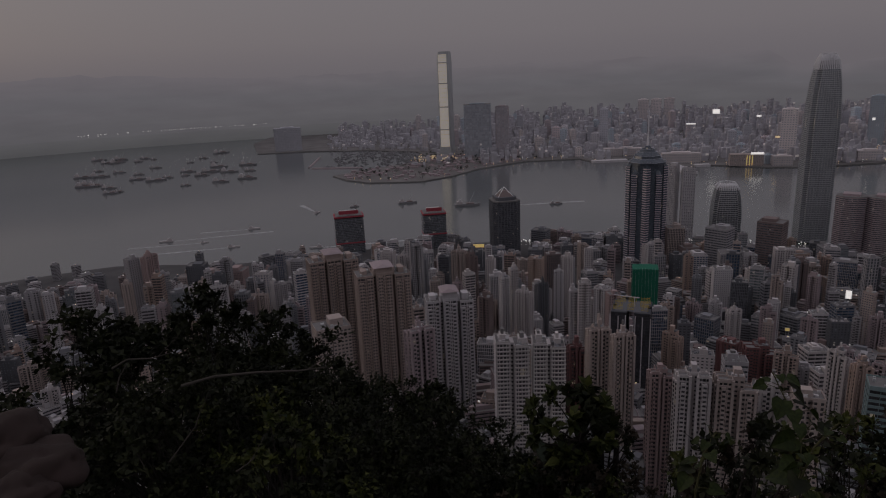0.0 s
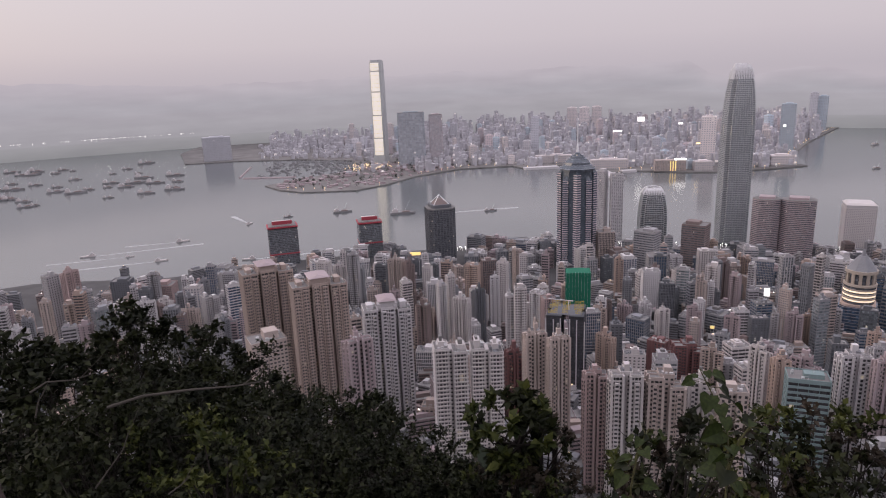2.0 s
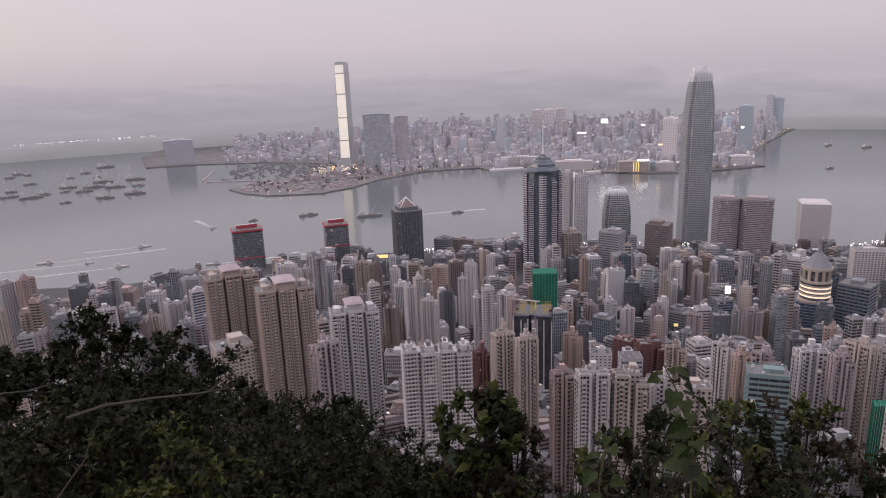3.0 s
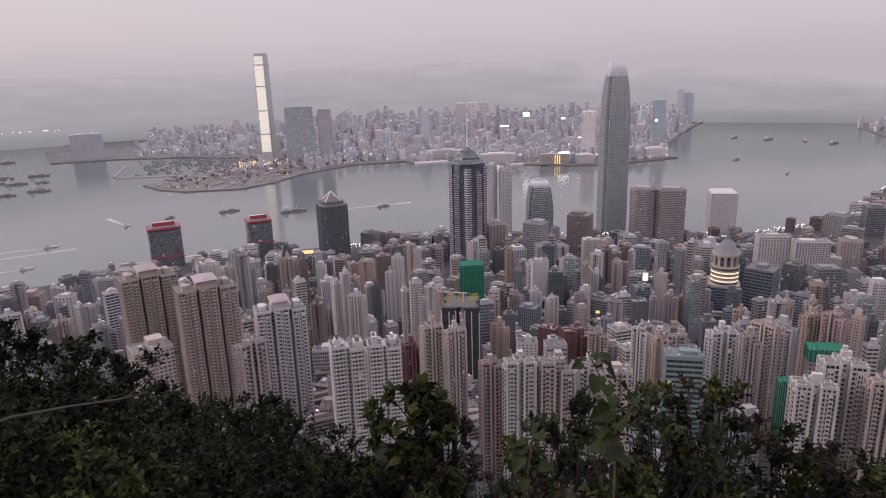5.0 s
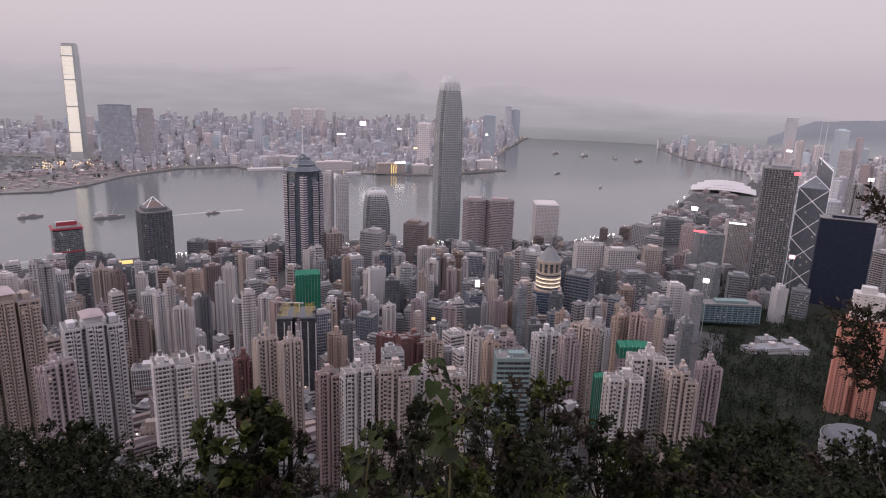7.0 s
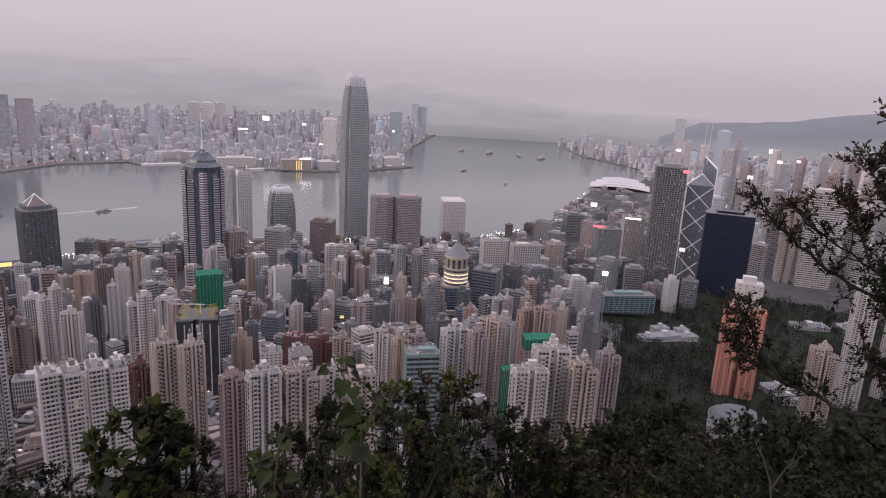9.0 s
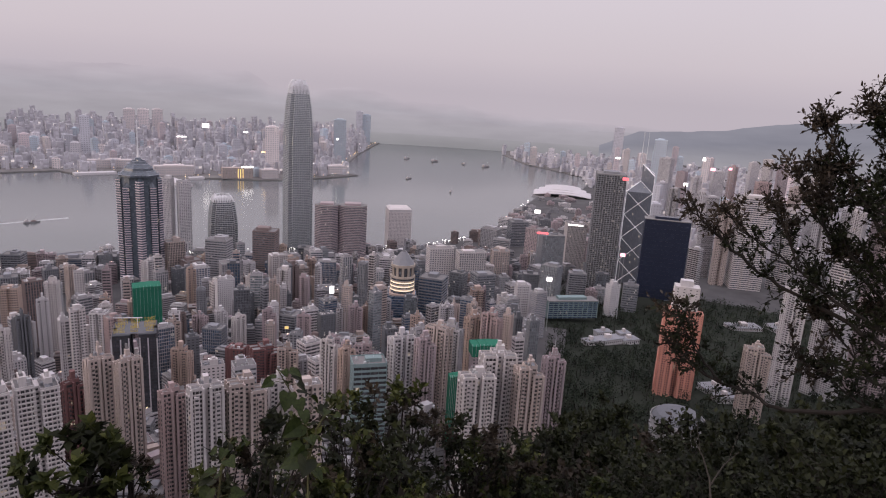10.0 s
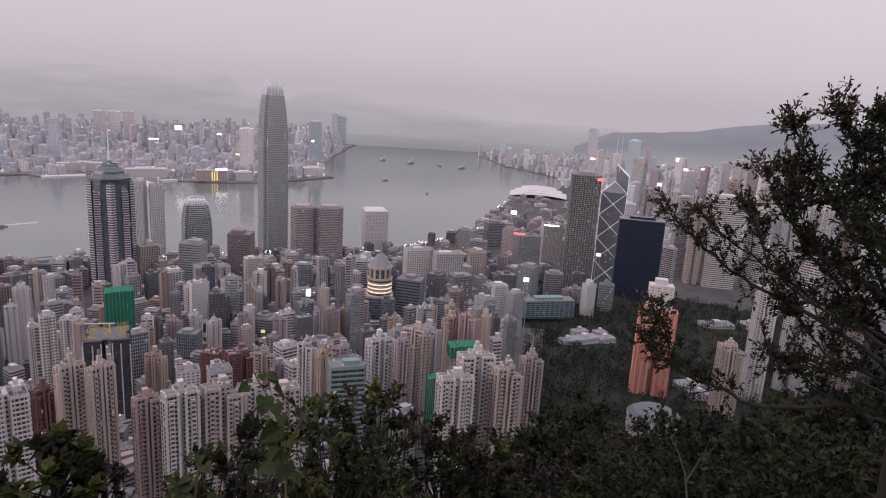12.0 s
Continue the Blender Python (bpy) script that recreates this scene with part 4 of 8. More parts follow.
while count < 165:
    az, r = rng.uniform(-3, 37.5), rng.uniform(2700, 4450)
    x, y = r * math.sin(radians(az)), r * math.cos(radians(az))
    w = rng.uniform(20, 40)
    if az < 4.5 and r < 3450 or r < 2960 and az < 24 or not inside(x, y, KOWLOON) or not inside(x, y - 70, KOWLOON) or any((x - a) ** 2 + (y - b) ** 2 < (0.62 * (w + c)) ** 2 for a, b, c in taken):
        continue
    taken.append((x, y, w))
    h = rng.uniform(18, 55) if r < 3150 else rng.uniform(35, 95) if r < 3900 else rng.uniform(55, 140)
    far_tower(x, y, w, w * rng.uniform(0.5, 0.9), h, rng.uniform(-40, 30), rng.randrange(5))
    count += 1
count = 0
while count < 44:
    az, r = rng.uniform(46, 56), rng.uniform(1620, 2750)
    x, y = r * math.sin(radians(az)), r * math.cos(radians(az))
    w = rng.uniform(28, 60)
    if r > shore(az) - 60 or math.hypot(x - 1244, y - 1030) < 60 or math.hypot(x - 1331, y - 1165) < 60 or any((x - a) ** 2 + (y - b) ** 2 < (0.62 * (w + c)) ** 2 for a, b, c in taken):
        continue
    taken.append((x, y, w))
    tall = min(rng.uniform(15, 60), max(12, 30 + (2000 - r) * 0.08))
    tower(x, y, w * 0.8, w * rng.uniform(0.4, 0.7), 4 + tall, rng.uniform(-70, -30), rng.choice(("slate", "grey", "mauve", "pale")), "office", rng.choice(("bands", "block", "fins")), 900 + count, 4.0)
    count += 1
count = 0
while count < 100:
    az, r = rng.uniform(48, 84), rng.uniform(2000, 4450)
    x, y = r * math.sin(radians(az)), r * math.cos(radians(az))
    w = rng.uniform(20, 38)
    if not (inside(x, y, EAST) or az > 57.5) or any((x - a) ** 2 + (y - b) ** 2 < (0.6 * (w + c)) ** 2 for a, b, c in taken):
        continue
    taken.append((x, y, w))
    far_tower(x, y, w, w * rng.uniform(0.5, 0.9), rng.uniform(60, 150) if r < 3300 else rng.uniform(50, 170), rng.uniform(-80, -30), rng.randrange(5))
    count += 1
for az, r, w, top, k in ((27.3, 3020, 58, 205, 3), (32.9, 3520, 62, 225, 4), (35.1, 4620, 60, 212, 4), (34.5, 4600, 44, 232, 1), (13.4, 3500, 40, 190, 1), (16.5, 4300, 62, 190, 3), (17.5, 4320, 62, 190, 3), (18.5, 4340, 60, 192, 3),
                       (59.9, 3000, 52, 258, 4), (56.5, 4300, 60, 250, 1)):
    far_tower(r * math.sin(radians(az)), r * math.cos(radians(az)), w, w * 0.8, top - 4, -az, k)
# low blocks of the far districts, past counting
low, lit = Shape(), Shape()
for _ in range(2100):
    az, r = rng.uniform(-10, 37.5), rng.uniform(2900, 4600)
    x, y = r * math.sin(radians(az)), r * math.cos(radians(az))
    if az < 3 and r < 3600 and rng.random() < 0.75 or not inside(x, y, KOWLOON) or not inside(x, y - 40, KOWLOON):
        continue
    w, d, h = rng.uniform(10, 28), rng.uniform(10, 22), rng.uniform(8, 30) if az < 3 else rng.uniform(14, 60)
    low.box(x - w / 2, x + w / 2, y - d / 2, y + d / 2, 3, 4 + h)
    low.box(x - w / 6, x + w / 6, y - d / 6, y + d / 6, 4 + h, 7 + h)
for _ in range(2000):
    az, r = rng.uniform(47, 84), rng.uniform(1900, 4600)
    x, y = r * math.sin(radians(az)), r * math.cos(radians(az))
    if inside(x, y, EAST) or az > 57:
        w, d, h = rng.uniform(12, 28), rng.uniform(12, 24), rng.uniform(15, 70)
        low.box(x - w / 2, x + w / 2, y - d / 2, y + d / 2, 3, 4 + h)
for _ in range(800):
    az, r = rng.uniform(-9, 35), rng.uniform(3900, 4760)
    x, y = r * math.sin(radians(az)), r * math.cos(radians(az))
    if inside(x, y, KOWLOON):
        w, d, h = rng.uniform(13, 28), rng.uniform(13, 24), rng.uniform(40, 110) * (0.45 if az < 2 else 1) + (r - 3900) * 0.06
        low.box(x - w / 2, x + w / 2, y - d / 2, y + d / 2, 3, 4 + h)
tagged(new("far_district", low.mesh("far_district", HAZED_FACADE)), "low-rise districts crowded along the far harbour shore, paled for haze", "district", kind="stuff")


def lamp_row(name, points, label, material, size=1.5, pole=9):
    s = Shape()
    for x, y, z in points:
        if pole:
            s.bar((x, y, z - pole), (x, y, z), 0.12, None, 3)
        s.box(x - size, x + size, y - size, y + size, z, z + size * 1.3)
    tagged(new(name, s.mesh(name, material)), label, "lamps", kind="stuff")


shore_pts, tip_pts = [], []
for (a, b), (c, d) in zip(KOWLOON[:20], KOWLOON[1:21]):
    n = int(math.hypot(c - a, d - b) / 38)
    for i in range(n):
        x, y = a + (c - a) * i / n, b + (d - b) * i / n
        if rng.random() < 0.5 and inside(x, y + 14, KOWLOON):
            shore_pts.append((x, y + 14 + rng.uniform(0, 20), 13))
for _ in range(90):
    az, r = rng.uniform(-3, 37), rng.uniform(2950, 4500)
    x, y = r * math.sin(radians(az)), r * math.cos(radians(az))
    if inside(x, y, KOWLOON):
        tip_pts.append((x, y, rng.uniform(13, 14)))
lamp_row("waterfront_lamps", shore_pts, "small warm lamps along the far waterfront", LAMP_WARM, 1.2)
lamp_row("street_lamps", tip_pts + [(r * math.sin(a), r * math.cos(a), 13) for a, r in ((radians(rng.uniform(57.5, 78)), rng.uniform(2100, 4400)) for _ in range(110))], "scattered white lamps in the far streets", LAMP_WHITE, 1.1)
# building site on the western tip
site = Shape()
for _ in range(420):
    x, y = rng.uniform(-420, 330), rng.uniform(2520, 3280)
    if inside(x, y, KOWLOON) and inside(x, y - 30, KOWLOON):
        w, d, h = rng.uniform(4, 26), rng.uniform(4, 18), rng.uniform(2, 9)
        site.box(x - w / 2, x + w / 2, y - d / 2, y + d / 2, 3.5, 4 + h)
tagged(new("building_site", site.mesh("building_site", WALL["mauve"])), "sheds, stacks and containers on reclaimed building land", "building site", kind="stuff")
site_lamps = []
for _ in range(70):
    x, y = rng.gauss(-60, 60), rng.gauss(3120, 60)
    site_lamps.append((x, y, rng.uniform(13, 16)))
quay = []
for _ in range(150):
    a = rng.uniform(6, 50)
    q = shore(a) - rng.uniform(8, 40)
    quay.append((q * math.sin(radians(a)), q * math.cos(radians(a)), 13))
lamp_row("quay_lamps", quay, "small white lamps along the near quays", LAMP_WHITE, 0.9)
lamp_row("site_lamps", site_lamps, "warm floodlights over the building site", LAMP_WARM, 1.6)


def hotel(x, y, w, h, turn):
    ob = thing("waterfront_hotel", x, y, 4, turn, "golden floodlit waterfront hotel with a white lit roof band", "building")
    W, G = Shape(), Shape()
    wing(W, G, -w / 2, w / 2, -20, 20, 0, h, 5, 6, 0.5, 0.5)
    part("wall", W, WALL["cream"], ob)
    part("glazing", G, GLASS["pale"], ob)
    for k in range(3):
        part("floodlit_bay", Shape().box(w * (0.08 * k) - 1, w * 0.08 * k + 2, -20.8, -20.2, 2, h - 4), LAMP_YELLOW, ob)
    part("roof_light", Shape().box(w * 0.12, w * 0.5, -21, -15, h, h + 7), LAMP_WHITE, ob)


hotel(1165, 2560, 120, 44, -14)
for hx, hy, hw, hh in ((960, 2700, 150, 40), (800, 2990, 170, 34), (1290, 2530, 70, 36), (1480, 2560, 60, 52), (1640, 2560, 90, 40)):
    far_tower(hx, hy, hw, 46, hh, -12, 3)
pier = Shape()
for px0, py0, pw, pd in ((905, 2530, 46, 220), (1010, 2600, 60, 26), (700, 2830, 150, 40)):
    pier.box(px0 - pw / 2, px0 + pw / 2, py0 - pd / 2, py0 + pd / 2, -3, 9)
tagged(new("pier", pier.mesh("pier", WALL["pale"])), "long pale ferry pier with flat roof on the far shore", "pier", kind="structure")


def billboard(x, y, z, w, h, turn, material, label, foot):
    w, h = w * 0.75, h * 0.75
    ob = thing("billboard", x, y, foot, turn, label, "billboard", "lit signs of the city")
    sign = part("frame", Shape().box(-w / 2 - 0.8, w / 2 + 0.8, 0.2, 1.0, z - h / 2 - 0.8 - foot, z + h / 2 + 0.8 - foot), STEEL, ob)
    part("panel", Shape().box(-w / 2, w / 2, -0.6, 0.2, z - h / 2 - foot, z + h / 2 - foot), material, sign)
    for s in (-0.35, 0.35):
        part("post", Shape().bar((s * w, 1.5, 0), (s * w, 1.5, z - foot), 0.6, None, 4), STEEL, ob)


billboard(1240, 3058, 178, 40, 26, -22, LAMP_WHITE, 'glaring white rooftop floodlight panel', 4)
billboard(1392, 2658, 134, 28, 22, -28, LAMP_WHITE, 'glaring white lit sign panel', 4)
billboard(1446, 3077, 148, 26, 10, -25, LAMP_WHITE, 'white lit sign panel', 4)
billboard(1245, 3378, 98, 60, 8, -20, LAMP_WHITE, 'white lit sign panel', 4)
billboard(1352, 2678, 94, 50, 8, -27, LAMP_WARM, 'warm lit sign panel', 4)
billboard(1783, 2777, 141, 14, 12, -33, LAMP_WHITE, 'white lit sign panel', 4)
billboard(1302, 1077, 117, 20, 12, -50, LAMP_WHITE, 'white lit rooftop screen', 4)
billboard(976, 609, 148, 11, 7, -58, LAMP_PINK, 'pink lit street sign panel', 30)
billboard(788, 615, 130, 11, 8, -52, LAMP_WHITE, 'white lit advertising panel', 45)
billboard(473, 742, 128, 8, 13, -33, LAMP_WHITE, 'white lit advertising panel', 50)
billboard(1176, 750, 252, 14, 7, -57, LAMP_RED, 'red lit company sign', 220)
billboard(2115, 1025, 207, 20, 12, -64, LAMP_PINK, 'pink lit rooftop sign', 4)
billboard(1770, 931, 187, 16, 12, -62, LAMP_WHITE, 'white lit rooftop sign', 4)
billboard(2235, 1120, 227, 14, 16, -63, LAMP_WHITE, 'white lit rooftop sign', 4)
billboard(2182, 998, 210, 14, 10, -65, LAMP_PINK, 'pink lit rooftop sign', 4)
billboard(2756, 1815, 141, 30, 12, -57, LAMP_WHITE, 'white lit rooftop sign', 4)
billboard(2591, 1513, 180, 24, 10, -60, LAMP_WHITE, 'white lit rooftop sign', 4)
billboard(1194, 874, 130, 44, 4, -54, LAMP_WHITE, 'white light strip under the roof edge', 100)
billboard(51, 1139, 101, 26, 7, -3, LAMP_YELLOW, 'yellow lit rooftop sign', 60)
billboard(1050, 849, 131, 30, 4, -51, LAMP_RED, 'red and white lit roof sign', 100)
billboard(402, 738, 88, 6, 4, -29, LAMP_YELLOW, 'amber lit street sign panel', 50)


far_tower(-904, 3800, 150, 60, 130, 12, 1)


# ---- distance: hills and water beyond the harbour, haze painted into their glow ----
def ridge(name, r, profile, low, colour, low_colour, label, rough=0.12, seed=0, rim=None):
    """A far range as a curved sheet with haze painted into its emission: low_colour at its foot, colour on its flank,
    rim where it melts into the sky.
    """
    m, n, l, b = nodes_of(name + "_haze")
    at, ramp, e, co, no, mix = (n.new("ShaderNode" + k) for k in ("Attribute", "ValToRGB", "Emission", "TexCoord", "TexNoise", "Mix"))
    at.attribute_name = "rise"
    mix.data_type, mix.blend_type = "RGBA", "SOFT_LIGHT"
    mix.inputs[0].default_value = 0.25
    # Ramp stands in for haze: the rim is toned towards the sky.
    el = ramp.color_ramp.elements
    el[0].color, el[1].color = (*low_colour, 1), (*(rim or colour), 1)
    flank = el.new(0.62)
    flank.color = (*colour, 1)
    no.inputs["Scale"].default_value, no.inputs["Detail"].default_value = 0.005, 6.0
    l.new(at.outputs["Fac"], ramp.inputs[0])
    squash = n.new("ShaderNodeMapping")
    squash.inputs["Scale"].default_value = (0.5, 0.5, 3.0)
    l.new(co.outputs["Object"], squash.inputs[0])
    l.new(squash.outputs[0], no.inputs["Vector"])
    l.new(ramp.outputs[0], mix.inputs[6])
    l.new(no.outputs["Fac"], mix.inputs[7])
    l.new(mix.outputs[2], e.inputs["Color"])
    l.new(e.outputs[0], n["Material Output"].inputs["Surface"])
    s, rows = Shape(), 6
    a0, a1 = profile[0][0], profile[-1][0]
    steps = int((a1 - a0) / 0.3)
    for i in range(steps + 1):
        az = a0 + (a1 - a0) * i / steps
        top = float(np.interp(az, [p for p, _ in profile], [q for _, q in profile]))
        top += rough * (noise.noise(Vector((az * 0.22 + seed * 9, seed, 0))) + 0.5 * noise.noise(Vector((az * 0.8, seed + 5, 0))) + 0.2 * noise.noise(Vector((az * 2.5, seed + 5, 2))))
        x, y = r * math.sin(radians(az)), r * math.cos(radians(az))
        s.v += [(x, y, EYE + r * math.tan(radians(low + (top - low) * k / rows))) for k in range(rows + 1)]
    u = rows + 1
    s.f = [(u * i + k, u * i + u + k, u * i + u + k + 1, u * i + k + 1) for i in range(steps) for k in range(rows)]
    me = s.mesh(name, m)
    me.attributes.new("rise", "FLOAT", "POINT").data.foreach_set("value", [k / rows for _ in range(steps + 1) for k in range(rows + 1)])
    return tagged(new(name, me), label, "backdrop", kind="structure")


ridge("backdrop_water", 4880, [(-60, -3.0), (-20, -3.2), (48, -3.2), (100, -3.2)], -4.8, (0.335, 0.325, 0.347), (0.262, 0.259, 0.273), "far harbour water as a grey sheet with painted haze", 0.0, 0, (0.40, 0.38, 0.41))
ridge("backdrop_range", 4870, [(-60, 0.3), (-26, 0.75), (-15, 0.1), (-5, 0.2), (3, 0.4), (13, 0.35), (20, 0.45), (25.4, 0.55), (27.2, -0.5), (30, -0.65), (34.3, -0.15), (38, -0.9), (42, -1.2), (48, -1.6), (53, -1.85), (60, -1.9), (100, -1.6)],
      -3.8, (0.415, 0.395, 0.435), (0.39, 0.37, 0.40), "far mountain range with lavender haze painted in", 0.30, 1, (0.50, 0.455, 0.50))
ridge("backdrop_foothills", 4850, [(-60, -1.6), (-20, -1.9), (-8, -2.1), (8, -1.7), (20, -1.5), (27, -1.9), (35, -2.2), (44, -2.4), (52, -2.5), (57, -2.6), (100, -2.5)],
      -3.8, (0.385, 0.367, 0.40), (0.36, 0.345, 0.375), "foothills and far towns behind the harbour, haze painted in", 0.35, 2, (0.405, 0.382, 0.42))
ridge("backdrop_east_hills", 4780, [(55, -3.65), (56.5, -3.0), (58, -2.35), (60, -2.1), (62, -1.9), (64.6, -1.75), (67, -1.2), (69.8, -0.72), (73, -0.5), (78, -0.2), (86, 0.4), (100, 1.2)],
      -4.7, (0.245, 0.248, 0.292), (0.335, 0.326, 0.352), "wooded hills behind the eastern districts, blue-grey with painted haze", 0.16, 3, (0.27, 0.27, 0.315))
shore_z = EYE + 4830 * math.tan(radians(-3.55))
lamp_row("far_shore_lamps", [(4830 * math.sin(a), 4830 * math.cos(a), shore_z) for a in (radians(rng.choice((rng.uniform(-29, -13), rng.gauss(-20.5, 1.6)))) for _ in range(55))],
         "faint warm lamps along the hazy far shore", LAMP_WHITE, 1.5)


# ---- harbour traffic ----
# Hull grey is lifted so distant boats look faint, as haze would.
HULL = surface("ship_hull", (0.25, 0.245, 0.255), 0.6, grain=0.5)


def vessel(name, x, y, length, heading, label, wide=0.24, house=0.3, tall=0.12, deck="white", crane=False):
    ob = thing(name, x, y, 0, heading, label, "boat", "boats in the harbour")
    a, b = length / 2, length * wide / 2
    ring = [(-a, -b), (a * 0.6, -b), (a, 0), (a * 0.6, b), (-a, b)]
    part("hull", Shape().prism([(p * 0.94, q * 0.85) for p, q in ring], -1, length * 0.06 + 1.2, ring), HULL if deck == "dark" else WALL["white"], ob)
    hz = length * 0.06 + 1.2
    cabin = part("deckhouse", Shape().box(-a * 0.85, -a * 0.85 + length * house, -b * 0.7, b * 0.7, hz, hz + length * tall), WALL["white"], ob)
    part("bridge", Shape().box(-a * 0.7, -a * 0.7 + length * house * 0.5, -b * 0.5, b * 0.5, hz + length * tall, hz + length * tall * 1.6), WALL["pale"], cabin)
    part("mast", Shape().bar((-a * 0.5, 0, hz), (-a * 0.5, 0, hz + length * 0.3), 0.3, 0.15, 4), STEEL, ob)
    if crane:
        part("derrick", Shape().bar((a * 0.1, 0, hz), (a * 0.55, 0, hz + length * 0.45), 0.6, 0.3, 4), STEEL, ob)
        part("cargo", Shape().box(-a * 0.1, a * 0.5, -b * 0.7, b * 0.7, hz - 0.3, hz + 2.5), WALL["brown"], ob)


def wake(x, y, length, heading, spread):
    s, n = Shape(), 24
    for i in range(n + 1):
        u = i / n
        w = 1.5 + spread * u ** 0.7 * (1 - 0.3 * u) + 0.8 * math.sin(i * 1.9)
        s.v += [(-u * length, w, 0.06), (-u * length, -w, 0.06)]
    s.f = [(2 * i, 2 * i + 2, 2 * i + 3, 2 * i + 1) for i in range(n)]
    ob = new("wake", s.mesh("wake", FOAM))
    ob.matrix_basis = pose(x, y, 0, 0, 0, heading)
    return tagged(ob, "white foam wake trailing a boat on grey water", "wake", kind="stuff")


for bx, by, bl, bh, ws, wlen in ((-753, 1687, 36, 195, 5, 260), (-549, 1801, 34, 10, 4, 130), (-545, 1600, 30, 12, 5, 200), (-330, 1560, 32, 190, 6, 250), (20, 1500, 40, 8, 3, 60), (-640, 1660, 20, 10, 3, 180), (150, 1980, 26, 185, 8, 260)):
    vessel("ferry", bx, by, bl, bh, "white harbour ferry under way")
    wake(bx - 0.5 * bl * math.cos(radians(bh)), by - 0.5 * bl * math.sin(radians(bh)), wlen, bh, ws)
vessel("ferry", -405, 1990, 26, 60, "white harbour ferry turning in the harbour")
wake(-418, 2010, 130, -60, 9)
for bx, by, bl, bh in ((-131, 2089, 62, 10), (60, 2010, 80, 4), (-300, 2060, 30, 20), (330, 1975, 40, 6), (1825, 1979, 36, 40), (2436, 3041, 60, 20), (2526, 2891, 70, 15), (2614, 2744, 60, 60), (2662, 2608, 70, 10), (1900, 2350, 40, 10), (780, 1830, 36, 20)):
    vessel("cargo_boat", bx, by, bl, bh, "dark working cargo boat with pale deckhouse", 0.22, 0.22, 0.1, "dark", True)
for k in range(44):
    az, r = rng.uniform(-29.5, -16.5), rng.uniform(2850, 4300)
    vessel("barge", r * math.sin(radians(az)), r * math.cos(radians(az)), rng.uniform(38, 95), rng.uniform(-14, 26), "dark moored derrick barge in the roads", 0.26, 0.2, 0.12, "dark", True)


shelter = Shape()
br = random.Random(31)
for _ in range(260):
    u, v = br.random(), br.random()
    x, y, t, b = -560 + 430 * u, 3010 + 560 * v, br.uniform(7, 17), br.uniform(2.2, 4.5)
    if inside(x, y, KOWLOON) or inside(x, y - 45, KOWLOON) or br.random() > 0.35 + 0.65 * u:
        continue
    shelter.prism([(x - t, y - b), (x + t * 0.7, y - b), (x + t, y), (x + t * 0.7, y + b), (x - t, y + b)], -1, 2.2)
    shelter.box(x - t * 0.7, x - t * 0.1, y - b * 0.7, y + b * 0.7, 2.2, br.uniform(5, 9))
tagged(new("moored_boats", shelter.mesh("moored_boats", HULL)), "crowded small boats moored in the far typhoon shelter", "boats", kind="stuff")
mole = Shape()
for (x0, y0), (x1, y1) in (((-620, 3010), (-380, 2960)), ((-640, 3040), (-660, 3420))):
    mole.bar((x0, y0, 0.2), (x1, y1, 0.2), 5, 5, 6)
tagged(new("breakwater", mole.mesh("breakwater", WALL["mauve"])), "low stone breakwater round the typhoon shelter", "breakwater", kind="structure")


# ---- foliage ----
def leaf_cloud(centres, radii, per, size, rng, droop=0.2):
    """Folded leaf blades round clump centres: vertices and faces."""
    n = len(centres) * per
    c = np.repeat(np.asarray(centres), per, 0)
    r = np.repeat(np.asarray(radii), per)[:, None]
    d = rng.normal(size=(n, 3))
    d /= np.linalg.norm(d, axis=1)[:, None]
    p = c + d * r * rng.uniform(0.15, 1.0, (n, 1)) ** 0.6 * np.array([1, 1, 0.75])
    ax = d * 0.7 + rng.normal(size=(n, 3)) * 0.6 + np.array([0, 0, 0.25 - droop])
    ax /= np.linalg.norm(ax, axis=1)[:, None]
    up = rng.normal(size=(n, 3)) * 0.55 + np.array([0, 0, 1.0])
    side = np.cross(ax, up)
    side /= np.linalg.norm(side, axis=1)[:, None] + 1e-9
    nor = np.cross(side, ax)
    L = size * rng.uniform(0.55, 1.25, (n, 1))
    w = L * rng.uniform(0.20, 0.30, (n, 1))
    v = np.stack([p, p + ax * L * 0.45 + side * w + nor * w * 0.4, p + ax * L - nor * L * 0.12, p + ax * L * 0.45 - side * w + nor * w * 0.4], 1).reshape(-1, 3)
    return v, np.arange(n * 4).reshape(-1, 4)


